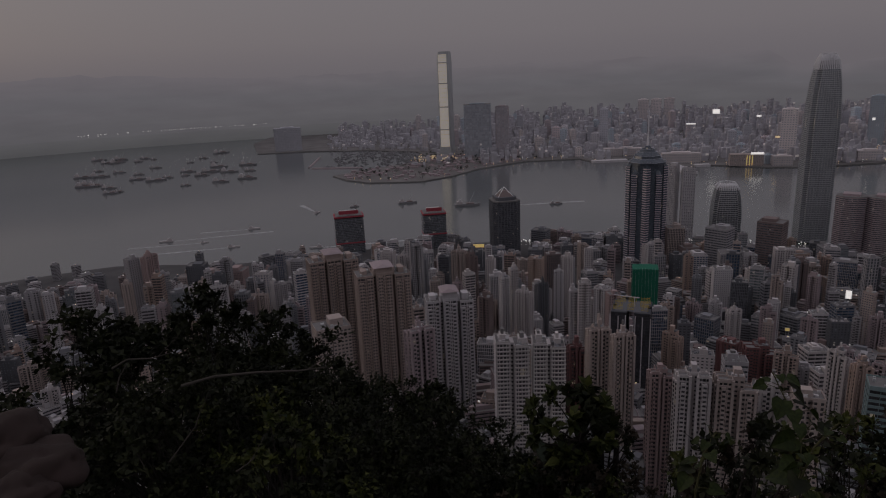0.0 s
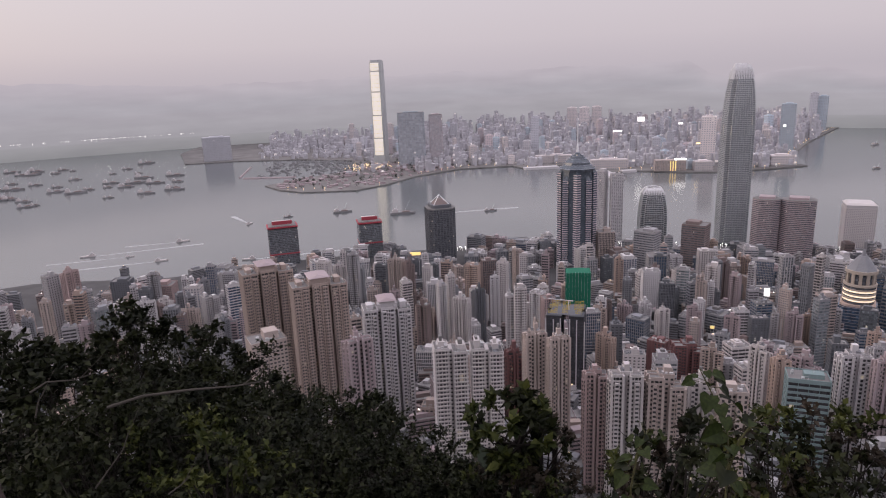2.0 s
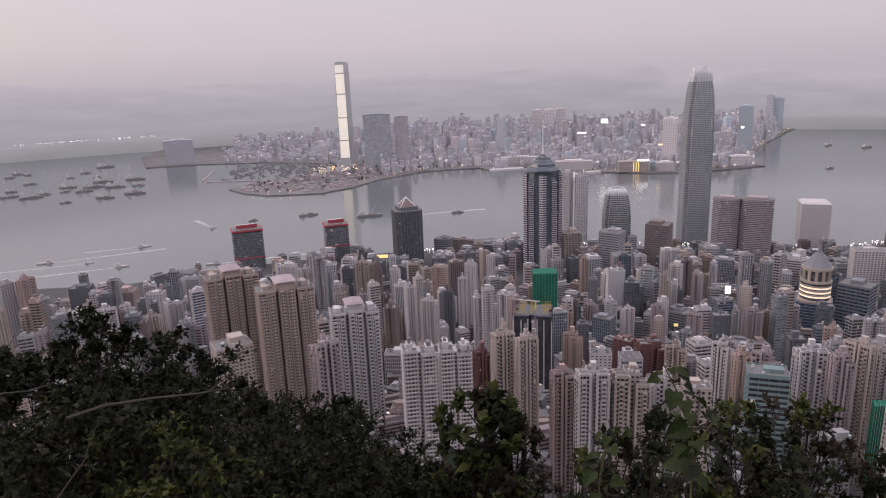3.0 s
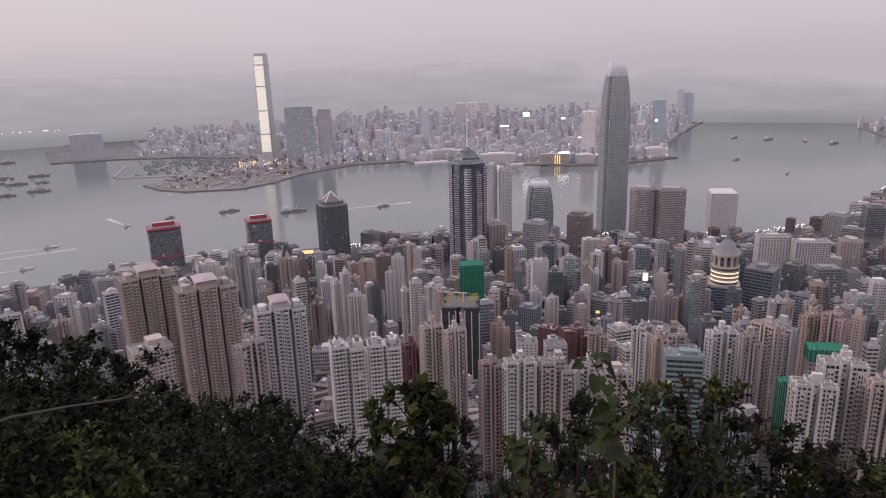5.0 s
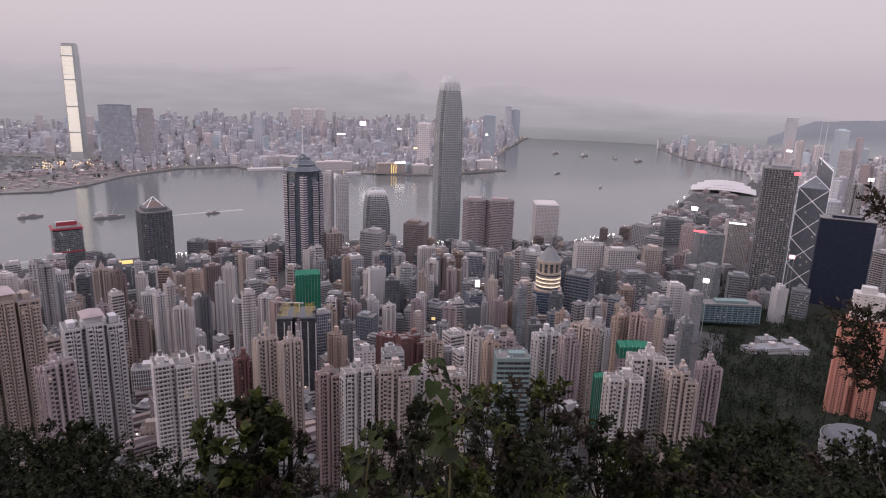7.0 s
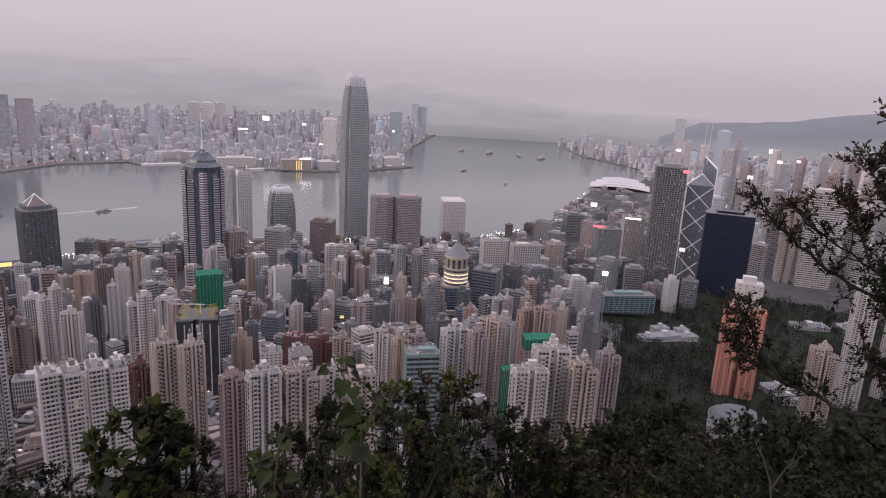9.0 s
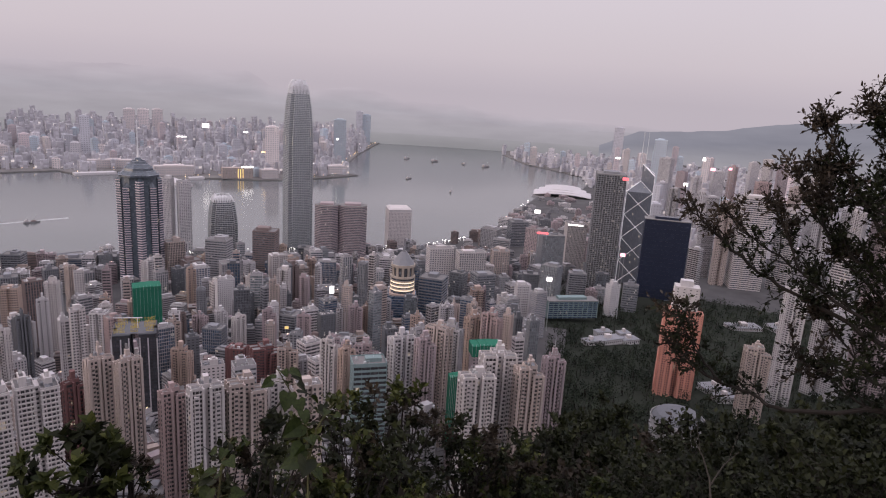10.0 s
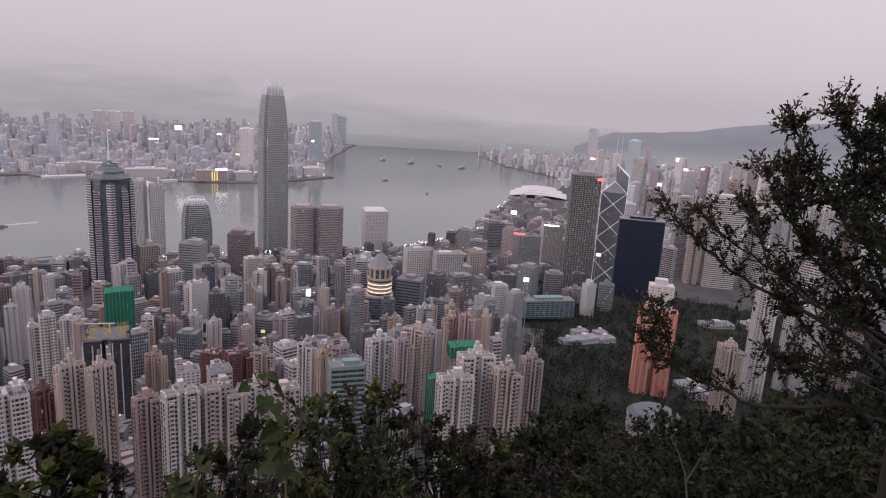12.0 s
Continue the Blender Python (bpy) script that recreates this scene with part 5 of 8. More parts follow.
def leaf_sprays(centres, radii, per, size, rng, middle):
    """Leafy twigs that fan out from each clump, leaves set alternately along them. Returns leaf vertices, leaf faces and the twigs' ends."""
    twigs = max(4, per // 14)
    n = len(centres) * twigs
    c = np.repeat(np.asarray(centres, float), twigs, 0)
    r = np.repeat(np.asarray(radii, float), twigs)[:, None]
    out = c - np.asarray(middle, float)
    out /= np.linalg.norm(out, axis=1)[:, None] + 1e-9
    d = out * 0.55 + rng.normal(size=(n, 3)) * 0.65 + np.array([0, 0, 0.35])
    d /= np.linalg.norm(d, axis=1)[:, None]
    length = r * rng.uniform(0.7, 1.45, (n, 1))
    tip = c + d * length
    k = 8
    p = np.repeat(c, k, 0) + np.repeat(d * length, k, 0) * np.tile(np.linspace(0.22, 1.0, k), n)[:, None]
    ax = np.repeat(d, k, 0) * 0.55 + rng.normal(size=(n * k, 3)) * 0.62 + np.array([0, 0, 0.05])
    ax /= np.linalg.norm(ax, axis=1)[:, None]
    up = rng.normal(size=(n * k, 3)) * 0.5 + np.array([0, 0, 1.0])
    side = np.cross(ax, up)
    side /= np.linalg.norm(side, axis=1)[:, None] + 1e-9
    nor = np.cross(side, ax)
    L = size * rng.uniform(0.6, 1.3, (n * k, 1))
    w = L * rng.uniform(0.26, 0.38, (n * k, 1))
    v = np.stack([p, p + ax * L * 0.42 + side * w + nor * w * 0.35, p + ax * L - nor * L * 0.14, p + ax * L * 0.42 - side * w + nor * w * 0.35], 1).reshape(-1, 3)
    return v, np.arange(n * k * 4).reshape(-1, 4), c, tip


def shrub(name, x, y, top, wide, tall, label, mats, clumps=60, per=110, size=0.07, seed=1, core=0.35, lean=(0, 0), skirt=1.0):
    """A shrub or small tree: stems from the ground, twigs to every clump, leaf clumps with gaps."""
    rng = np.random.default_rng(seed)
    g = hill(x, y)
    ob = thing(name, x, y, g - 0.1, 0, label, "shrub" if name == "shrub" else "tree", "hillside growth")
    h = top - g + 0.1
    cz, half = h - tall / 2, tall / 2
    d = rng.normal(size=(clumps, 3))
    d /= np.linalg.norm(d, axis=1)[:, None]
    rad = rng.uniform(core, 1.0, (clumps, 1)) ** 0.5
    c = d * rad * np.array([wide / 2, wide / 2, half]) + np.array([lean[0], lean[1], cz])
    c[:, 2] = np.minimum(c[:, 2], h - 0.05)
    size_c = wide * rng.uniform(0.06, 0.13, clumps)
    wood = Shape()
    fork = Vector((lean[0] * 0.5, lean[1] * 0.5, max(0.3, cz - half * 0.75)))
    stems = []
    for k in range(4):
        foot = Vector((rng.normal() * 0.15, rng.normal() * 0.15, -0.1))
        bend = fork + Vector((rng.normal() * wide * 0.10, rng.normal() * wide * 0.10, rng.normal() * 0.2))
        wood.bar(foot, bend, 0.05 + wide * 0.008, 0.03 + wide * 0.004, 6)
        stems.append(bend)
    for k in range(clumps):
        s, e = stems[k % 4], Vector(c[k])
        m = s.lerp(e, 0.55) + Vector(rng.normal(size=3)) * wide * 0.04 + Vector((0, 0, -0.04 * wide))
        wood.bar(s, m, 0.016 + wide * 0.002, 0.010, 4)
        wood.bar(m, e, 0.010, 0.004, 4)
        for _ in range(3):
            wood.bar(e, e + Vector(rng.normal(size=3)) * float(size_c[k]) * 0.8, 0.005, 0.002, 3)
    share = np.array_split(rng.permutation(clumps), len(mats))
    for ids, m in zip(share, mats):
        v, f, twig_a, twig_b = leaf_sprays(c[ids], size_c[ids], per, size * 1.36, rng, (lean[0], lean[1], cz - half * 0.3))
        for p, q in zip(twig_a[::6], twig_b[::6]):
            wood.bar(p, q, 0.004, 0.0015, 3)
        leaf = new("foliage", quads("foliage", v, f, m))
        leaf.parent = ob
        tagged(leaf, kind="stuff")
    part("wood", wood, BARK, ob, kind="stuff")
    return ob


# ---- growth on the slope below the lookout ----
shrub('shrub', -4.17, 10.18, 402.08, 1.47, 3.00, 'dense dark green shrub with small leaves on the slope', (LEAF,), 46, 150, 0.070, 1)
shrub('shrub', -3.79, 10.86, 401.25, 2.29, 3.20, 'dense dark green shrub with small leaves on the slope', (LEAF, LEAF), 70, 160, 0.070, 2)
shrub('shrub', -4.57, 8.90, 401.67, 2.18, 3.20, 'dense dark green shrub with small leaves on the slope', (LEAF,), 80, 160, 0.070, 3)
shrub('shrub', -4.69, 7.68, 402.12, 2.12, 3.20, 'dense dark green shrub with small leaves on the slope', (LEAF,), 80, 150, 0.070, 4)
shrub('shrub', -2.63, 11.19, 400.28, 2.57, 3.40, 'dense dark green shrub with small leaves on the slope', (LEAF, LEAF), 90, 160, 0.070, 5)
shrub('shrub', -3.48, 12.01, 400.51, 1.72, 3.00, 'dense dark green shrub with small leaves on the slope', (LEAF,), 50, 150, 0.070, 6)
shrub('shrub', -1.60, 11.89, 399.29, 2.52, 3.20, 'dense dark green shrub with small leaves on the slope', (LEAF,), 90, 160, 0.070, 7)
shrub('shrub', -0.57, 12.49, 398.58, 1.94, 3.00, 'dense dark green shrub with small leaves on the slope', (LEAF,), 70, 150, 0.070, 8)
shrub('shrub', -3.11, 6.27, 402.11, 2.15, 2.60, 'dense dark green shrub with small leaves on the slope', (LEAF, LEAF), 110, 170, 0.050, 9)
shrub('shrub', -2.22, 6.64, 401.57, 2.42, 2.60, 'small-leaved bush with some yellow-green shoots', (LEAF, LEAF_PALE, LEAF), 120, 170, 0.050, 10)
shrub('shrub', -1.39, 7.37, 400.78, 2.44, 2.60, 'dense dark green shrub with small leaves on the slope', (LEAF, LEAF), 110, 170, 0.050, 11)
shrub('shrub', -0.42, 7.99, 400.14, 2.10, 2.40, 'dense dark green shrub with small leaves on the slope', (LEAF,), 90, 160, 0.050, 12)
shrub('shrub', -1.49, 4.77, 402.38, 0.78, 1.40, 'small-leaved bush with some yellow-green shoots', (LEAF_PALE, LEAF), 40, 90, 0.050, 13)
shrub('shrub', 0.38, 8.99, 399.14, 2.03, 2.40, 'thin bush with brown dry twigs and leaves', (LEAF, LEAF_BROWN, LEAF_PALE), 70, 86, 0.055, 14)
shrub('sapling', 1.32, 6.87, 401.41, 0.91, 0.90, 'slim sapling with a loose dark crown', (LEAF, LEAF_PALE), 26, 48, 0.100, 15)
shrub('sapling', 1.82, 6.97, 400.98, 0.64, 0.70, 'slim sapling with a loose dark crown', (LEAF_BROWN, LEAF), 16, 50, 0.050, 16)
shrub('shrub', 1.38, 6.86, 400.56, 1.71, 1.80, 'thin bush with brown dry twigs and leaves', (LEAF, LEAF_BROWN, LEAF_PALE), 70, 108, 0.055, 17)
shrub('shrub', 2.53, 7.59, 399.80, 1.64, 1.80, 'thin bush with brown dry twigs and leaves', (LEAF, LEAF_BROWN, LEAF_PALE), 60, 108, 0.055, 18)
def broad_shoot(path, label, leaves, size, seed):
    """A climbing shoot with single broad heart-shaped leaves on short stalks."""
    rng = np.random.default_rng(seed)
    foot = Vector(path[0])
    ob = thing("leafy_shoot", foot.x, foot.y, hill(foot.x, foot.y) - 0.05, 0, label, "plant", "hillside growth")
    base = ob.matrix_basis.translation
    pts = [Vector((0, 0, 0))] + [Vector(p) - base for p in path]
    stem = Shape()
    for i, (a, b) in enumerate(zip(pts, pts[1:])):
        stem.bar(a, b, 0.007 - 0.0008 * i, 0.0062 - 0.0008 * i, 6)
    part("stem", stem, SHOOT, ob)
    blade = Shape()
    rim = [(0.0, 0.0), (-0.10, 0.30), (0.12, 0.46), (0.42, 0.40), (0.74, 0.20), (1.0, 0.0)]
    for sgn in (1, -1):
        k = len(blade.v)
        blade.v += [(u, sgn * q, 0.32 * q - 0.16 * u * u) for u, q in rim] + [(0.45, 0.0, -0.03), (0.2, 0.0, 0.0)]
        order = [0, 1, 2, 3, 4, 5, 6, 7]
        blade.f.append(tuple(k + o for o in (order if sgn < 0 else order[::-1])))
    shared = [blade.mesh("leaf", m) for m in (BROAD_LEAF, BROAD_LEAF, LEAF)]
    for i in range(leaves):
        u = 0.30 + 0.70 * (i + 0.5) / leaves
        j = min(len(pts) - 2, int(u * (len(pts) - 1)))
        o = pts[j].lerp(pts[j + 1], (u * (len(pts) - 1)) % 1.0)
        turn, droop, roll = rng.uniform(0, math.tau), rng.uniform(-0.1, 0.8), rng.normal() * 0.5
        d = Vector((math.cos(turn), math.sin(turn), 0.4)) * rng.uniform(0.03, 0.09)
        stalk = part("stalk", Shape().bar(o, o + d, 0.0022, 0.0016, 4), SHOOT, ob)
        leaf = new("leaf", shared[i % 3])
        leaf.parent = stalk
        k = size * rng.uniform(0.6, 1.15) * (1.1 - 0.45 * u)
        leaf.matrix_basis = Matrix.LocRotScale(o + d, Euler((roll, droop, turn)), (k, k, k))
    return ob


SHOOT = surface("green_shoot", (0.060, 0.058, 0.022), 0.7, grain=30.0)
BROAD_LEAF = leaf_mat("broad_leaf", (0.011, 0.020, 0.005), (0.038, 0.052, 0.012), 0.55, 6.0)
broad_shoot([(1.64, 2.76, 402.78), (1.71, 2.89, 403.02), (1.74, 2.97, 403.16), (1.70, 3.07, 403.29), (1.66, 3.15, 403.41)], "climbing shoot with broad heart-shaped green leaves above the shrubs", 26, 0.13, 5)
broad_shoot([(1.69, 2.85, 402.95), (1.75, 2.87, 403.13), (1.82, 2.88, 403.21), (1.87, 2.88, 403.26)], "thin yellowish shoot with a few broad leaves at its foot", 6, 0.07, 6)
broad_shoot([(1.36, 3.30, 402.60), (1.42, 3.36, 402.80), (1.50, 3.40, 402.92)], "low climbing shoot with broad green leaves among the shrubs", 16, 0.11, 7)
shrub('shrub', 2.18, 4.28, 402.33, 1.09, 1.40, 'small-leaved bush with some yellow-green shoots', (LEAF, LEAF_PALE, LEAF_BROWN), 60, 120, 0.050, 20)
shrub('shrub', 3.62, 5.40, 401.69, 1.26, 1.60, 'thin bush with brown dry twigs and leaves', (LEAF, LEAF_BROWN, LEAF_PALE), 44, 108, 0.055, 21)
shrub('shrub', 4.35, 5.49, 401.64, 1.27, 1.70, 'thin bush with brown dry twigs and leaves', (LEAF, LEAF_BROWN, LEAF_PALE), 46, 108, 0.055, 22)
shrub('shrub', 2.98, 4.62, 401.83, 2.29, 1.60, 'thin bush with brown dry twigs and leaves', (LEAF, LEAF_BROWN, LEAF_PALE), 60, 108, 0.055, 23)
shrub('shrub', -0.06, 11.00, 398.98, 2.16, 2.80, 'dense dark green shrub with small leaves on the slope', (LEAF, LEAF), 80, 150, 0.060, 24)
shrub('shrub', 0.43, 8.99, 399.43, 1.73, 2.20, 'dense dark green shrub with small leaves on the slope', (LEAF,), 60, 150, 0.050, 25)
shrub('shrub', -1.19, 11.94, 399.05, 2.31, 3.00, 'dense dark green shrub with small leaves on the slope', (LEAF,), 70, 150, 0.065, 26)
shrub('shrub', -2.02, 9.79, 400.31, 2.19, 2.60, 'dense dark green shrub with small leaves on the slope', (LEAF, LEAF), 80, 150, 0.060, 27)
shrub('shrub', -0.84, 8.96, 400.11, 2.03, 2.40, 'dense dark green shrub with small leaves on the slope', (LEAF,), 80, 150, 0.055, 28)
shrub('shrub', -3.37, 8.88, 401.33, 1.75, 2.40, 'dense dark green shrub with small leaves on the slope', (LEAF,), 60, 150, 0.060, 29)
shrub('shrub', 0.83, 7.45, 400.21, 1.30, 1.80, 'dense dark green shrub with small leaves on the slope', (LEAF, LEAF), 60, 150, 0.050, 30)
shrub('shrub', 1.09, 6.41, 400.70, 1.34, 1.60, 'thin bush with brown dry twigs and leaves', (LEAF, LEAF_BROWN, LEAF_PALE), 60, 100, 0.055, 31)
shrub('shrub', 5.32, 5.29, 400.92, 1.47, 1.90, 'thin bush with brown dry twigs and leaves', (LEAF, LEAF_BROWN, LEAF_PALE), 80, 108, 0.055, 32)
shrub('shrub', 6.12, 5.15, 400.46, 1.58, 1.90, 'thin bush with brown dry twigs and leaves', (LEAF, LEAF_BROWN, LEAF_PALE), 70, 108, 0.055, 33)
shrub('shrub', 7.46, 5.03, 400.33, 2.27, 2.20, 'dense dark green shrub with small leaves on the slope', (LEAF,), 90, 130, 0.070, 34)
shrub('shrub', 11.08, 6.80, 398.96, 1.60, 2.40, 'dense dark green shrub with small leaves on the slope', (LEAF,), 50, 140, 0.070, 35)
shrub('shrub', 9.89, 6.79, 398.64, 2.11, 2.60, 'dense dark green shrub with small leaves on the slope', (LEAF,), 70, 140, 0.070, 36)
shrub('shrub', 7.06, 5.58, 399.46, 2.00, 2.20, 'thin bush with brown dry twigs and leaves', (LEAF, LEAF_BROWN, LEAF_PALE), 70, 86, 0.077, 37)
shrub('shrub', 9.89, 4.81, 399.38, 2.98, 2.80, 'dense dark green shrub with small leaves on the slope', (LEAF, LEAF_BROWN), 90, 140, 0.070, 38)
shrub('shrub', 9.51, 3.10, 400.49, 3.12, 2.60, 'dense dark green shrub with small leaves on the slope', (LEAF,), 110, 150, 0.070, 39)
shrub('shrub', 8.81, 1.82, 401.45, 2.67, 2.80, 'dense dark green shrub with small leaves on the slope', (LEAF, LEAF), 120, 160, 0.070, 40)
shrub('shrub', 8.43, 1.07, 402.13, 2.47, 2.80, 'dense dark green shrub with small leaves on the slope', (LEAF,), 110, 150, 0.070, 41)
shrub('shrub', 6.54, 2.50, 401.23, 2.87, 2.20, 'dense dark green shrub with small leaves on the slope', (LEAF, LEAF), 120, 150, 0.050, 42)
shrub('shrub', 6.38, 1.22, 401.94, 2.60, 2.20, 'dense dark green shrub with small leaves on the slope', (LEAF, LEAF), 120, 150, 0.050, 43)
shrub('shrub', 6.04, 3.54, 400.82, 2.11, 2.00, 'thin bush with brown dry twigs and leaves', (LEAF, LEAF_BROWN, LEAF_PALE), 90, 86, 0.055, 44)


# ---- leaning tree beside the lookout ----
def leaning_tree(x, y, label):
    """The tree's trunk; its limbs are added one by one."""
    g = hill(x, y)
    ob = thing("tree", x, y, g, 0, label, "tree")
    T = Shape()
    stem = [(0, 0, -0.2), (-0.02, 0.04, 1.2), (-0.06, 0.08, 2.2), (-0.02, 0.14, 3.2), (0.02, 0.24, 4.1)]
    for i, (a, b) in enumerate(zip(stem, stem[1:])):
        T.bar(a, b, 0.11 - 0.018 * i, 0.092 - 0.018 * i, 9)
    part("trunk", T, BARK, ob)
    return ob


def tree_limb(ob, path, shoots, thick=0.016, from_trunk=True, reach=1.0, bare=0.25, seed=1):
    """A crooked limb through a few bends, with side shoots, twigs and alternate leaves on each twig."""
    rng = np.random.default_rng(seed)
    base = ob.matrix_basis.translation
    pts = [Vector(p) - base for p in path]
    if from_trunk:
        pts.insert(0, Vector((-0.02, 0.12, max(1.0, pts[0].z - 0.35))))
    pts[-1] = pts[-2].lerp(pts[-1], 0.45)
    line = []
    for i, (p, q) in enumerate(zip(pts, pts[1:])):
        a, b = pts[max(0, i - 1)], pts[min(len(pts) - 1, i + 2)]
        for k in range(5):
            u = k / 5
            line.append(0.5 * (2 * p + (q - a) * u + (2 * a - 5 * p + 4 * q - b) * u * u + (3 * p - a - 3 * q + b) * u ** 3) + Vector(rng.normal(size=3)) * 0.006)
    line.append(pts[-1])
    n = len(line) - 1
    L, W = Shape(), Shape()
    for i in range(n):
        L.bar(line[i], line[i + 1], thick * (1 - 0.82 * i / n), thick * (1 - 0.82 * (i + 1) / n), 6)
    part("limb", L, BARK, ob)
    at, way = [], []

    def twig(o, d, length, r):
        bend = Vector(rng.normal(size=3)) * 0.18
        m = o + d * length * 0.5
        e = m + (d + bend + Vector((0, 0, 0.16))).normalized() * length * 0.5
        W.bar(o, m, r, r * 0.75, 4).bar(m, e, r * 0.75, r * 0.4, 4)
        return m, e

    for k in range(shoots):
        u = bare + (1 - bare) * (k + rng.random()) / shoots
        i = min(n - 1, int(u * n))
        o = line[i].lerp(line[i + 1], (u * n) % 1.0)
        ahead = (line[i + 1] - line[i]).normalized()
        d = (ahead * 0.75 + Vector(rng.normal(size=3)) * 0.55 + Vector((0, 0, 0.28))).normalized()
        length = reach * rng.uniform(0.07, 0.24) * (1.2 - 0.65 * u)
        m, e = twig(o, d, length, 0.0045)
        stems = [(m.lerp(e, 0.2), e)]
        for j in range(int(rng.integers(3, 6))):
            p = o.lerp(m, rng.uniform(0.3, 1.0)) if j % 2 else m.lerp(e, rng.uniform(0, 0.9))
            t = (d * 0.6 + Vector(rng.normal(size=3)) * 0.6 + Vector((0, 0, 0.2))).normalized()
            a, b = twig(p, t, rng.uniform(0.05, 0.12), 0.0022)
            stems += [(p.lerp(a, 0.3), a), (a, b)]
        for p, q in stems:
            for j in range(5):
                at.append(p.lerp(q, j / 4))
                way.append((q - p).normalized())
    e = line[-1]
    for j in range(10):
        at.append(line[-2].lerp(e, j / 9))
        way.append((e - line[-2]).normalized())
    part("twig_spray", W, BARK, ob, kind="stuff")
    p, d = np.array(at), np.array(way)
    m = len(p)
    ax = d * 0.6 + rng.normal(size=(m, 3)) * 0.6 + np.array([0, 0, 0.12])
    ax /= np.linalg.norm(ax, axis=1)[:, None]
    side = np.cross(ax, rng.normal(size=(m, 3)) * 0.7 + np.array([0, 0, 0.8]))
    side /= np.linalg.norm(side, axis=1)[:, None] + 1e-9
    nor = np.cross(side, ax)
    size = rng.uniform(0.024, 0.044, (m, 1))
    w = size * rng.uniform(0.17, 0.24, (m, 1))
    v = np.stack([p, p + ax * size * 0.5 + side * w + nor * w * 0.3, p + ax * size - nor * size * 0.1, p + ax * size * 0.5 - side * w + nor * w * 0.3], 1).reshape(-1, 3)
    third = m * 3 // 5
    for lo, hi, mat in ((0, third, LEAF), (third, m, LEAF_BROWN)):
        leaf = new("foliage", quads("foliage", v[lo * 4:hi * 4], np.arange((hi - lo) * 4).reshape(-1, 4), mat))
        leaf.parent = ob
        tagged(leaf, kind="stuff")


old_tree = leaning_tree(4.87, 0.54, "leaning tree with dark sparse sprays of small brownish leaves")
tree_limb(old_tree, [(4.18, 0.66, 403.46), (3.79, 1.19, 403.36), (3.75, 1.36, 403.40), (3.61, 1.50, 403.46), (3.54, 1.73, 403.55), (3.50, 1.93, 403.70)], 16, 0.017, seed=1, bare=0.45)
tree_limb(old_tree, [(3.61, 1.50, 403.46), (3.55, 1.66, 403.63), (3.50, 1.75, 403.79), (3.51, 1.81, 403.90)], 16, 0.008, False, seed=2, bare=0.15)
tree_limb(old_tree, [(4.33, 0.73, 403.63), (4.23, 0.93, 403.76), (4.15, 1.13, 403.87), (4.04, 1.44, 404.00), (3.87, 1.68, 404.18), (3.83, 1.84, 404.31), (3.71, 2.01, 404.47)], 24, 0.020, seed=3)
tree_limb(old_tree, [(4.54, 0.78, 404.09), (4.42, 1.09, 404.38), (4.31, 1.27, 404.66), (4.27, 1.40, 404.88), (4.25, 1.49, 405.01)], 26, 0.017, seed=4)
tree_limb(old_tree, [(4.79, 0.90, 404.45), (4.66, 1.10, 404.74), (4.63, 1.27, 404.98), (4.60, 1.37, 405.20)], 30, 0.016, seed=5)
tree_limb(old_tree, [(4.42, 0.76, 403.98), (4.29, 1.08, 404.16), (4.25, 1.29, 404.30), (4.13, 1.44, 404.55), (4.11, 1.55, 404.81)], 26, 0.015, seed=6)
tree_limb(old_tree, [(4.17, 0.69, 403.78), (4.04, 1.06, 403.96), (4.00, 1.31, 404.11), (4.00, 1.45, 404.35), (3.96, 1.61, 404.59)], 24, 0.014, seed=7)
tree_limb(old_tree, [(4.70, 0.89, 404.63), (4.68, 1.06, 404.95), (4.66, 1.16, 405.16)], 26, 0.014, seed=8)
tree_limb(old_tree, [(4.46, 0.79, 403.75), (4.41, 1.23, 403.92), (4.24, 1.54, 404.12), (4.17, 1.79, 404.27), (4.12, 1.98, 404.50)], 20, 0.013, seed=9)
tree_limb(old_tree, [(4.01, 0.66, 403.60), (3.86, 0.95, 403.65), (3.81, 1.12, 403.64), (3.81, 1.24, 403.73)], 12, 0.010, seed=10, bare=0.4)
tree_limb(old_tree, [(4.79, 0.81, 403.82), (4.83, 1.09, 404.27), (4.84, 1.23, 404.68), (4.85, 1.23, 405.01)], 30, 0.015, seed=11)
tree_limb(old_tree, [(4.27, 0.78, 404.26), (4.15, 0.99, 404.49), (4.10, 1.21, 404.55), (4.05, 1.36, 404.53)], 26, 0.012, seed=12)
tree_limb(old_tree, [(4.64, 0.70, 403.59), (4.66, 1.07, 403.92), (4.63, 1.38, 404.19), (4.64, 1.52, 404.54), (4.68, 1.43, 404.77)], 26, 0.014, seed=13)
tree_limb(old_tree, [(4.48, 0.86, 404.42), (4.44, 1.14, 404.61), (4.29, 1.33, 404.69), (4.23, 1.50, 404.67)], 26, 0.012, seed=14)
tree_limb(old_tree, [(4.30, 0.72, 403.55), (4.22, 0.98, 403.62), (4.20, 1.18, 403.80), (4.12, 1.30, 403.92)], 26, 0.012, seed=15, bare=0.1)
tree_limb(old_tree, [(4.10, 0.66, 403.40), (4.02, 0.90, 403.45), (3.98, 1.05, 403.55), (3.92, 1.15, 403.62)], 24, 0.011, seed=16, bare=0.1)
tree_limb(old_tree, [(4.62, 0.80, 403.90), (4.55, 1.02, 404.05), (4.52, 1.20, 404.15), (4.45, 1.35, 404.20)], 26, 0.012, seed=17, bare=0.1)
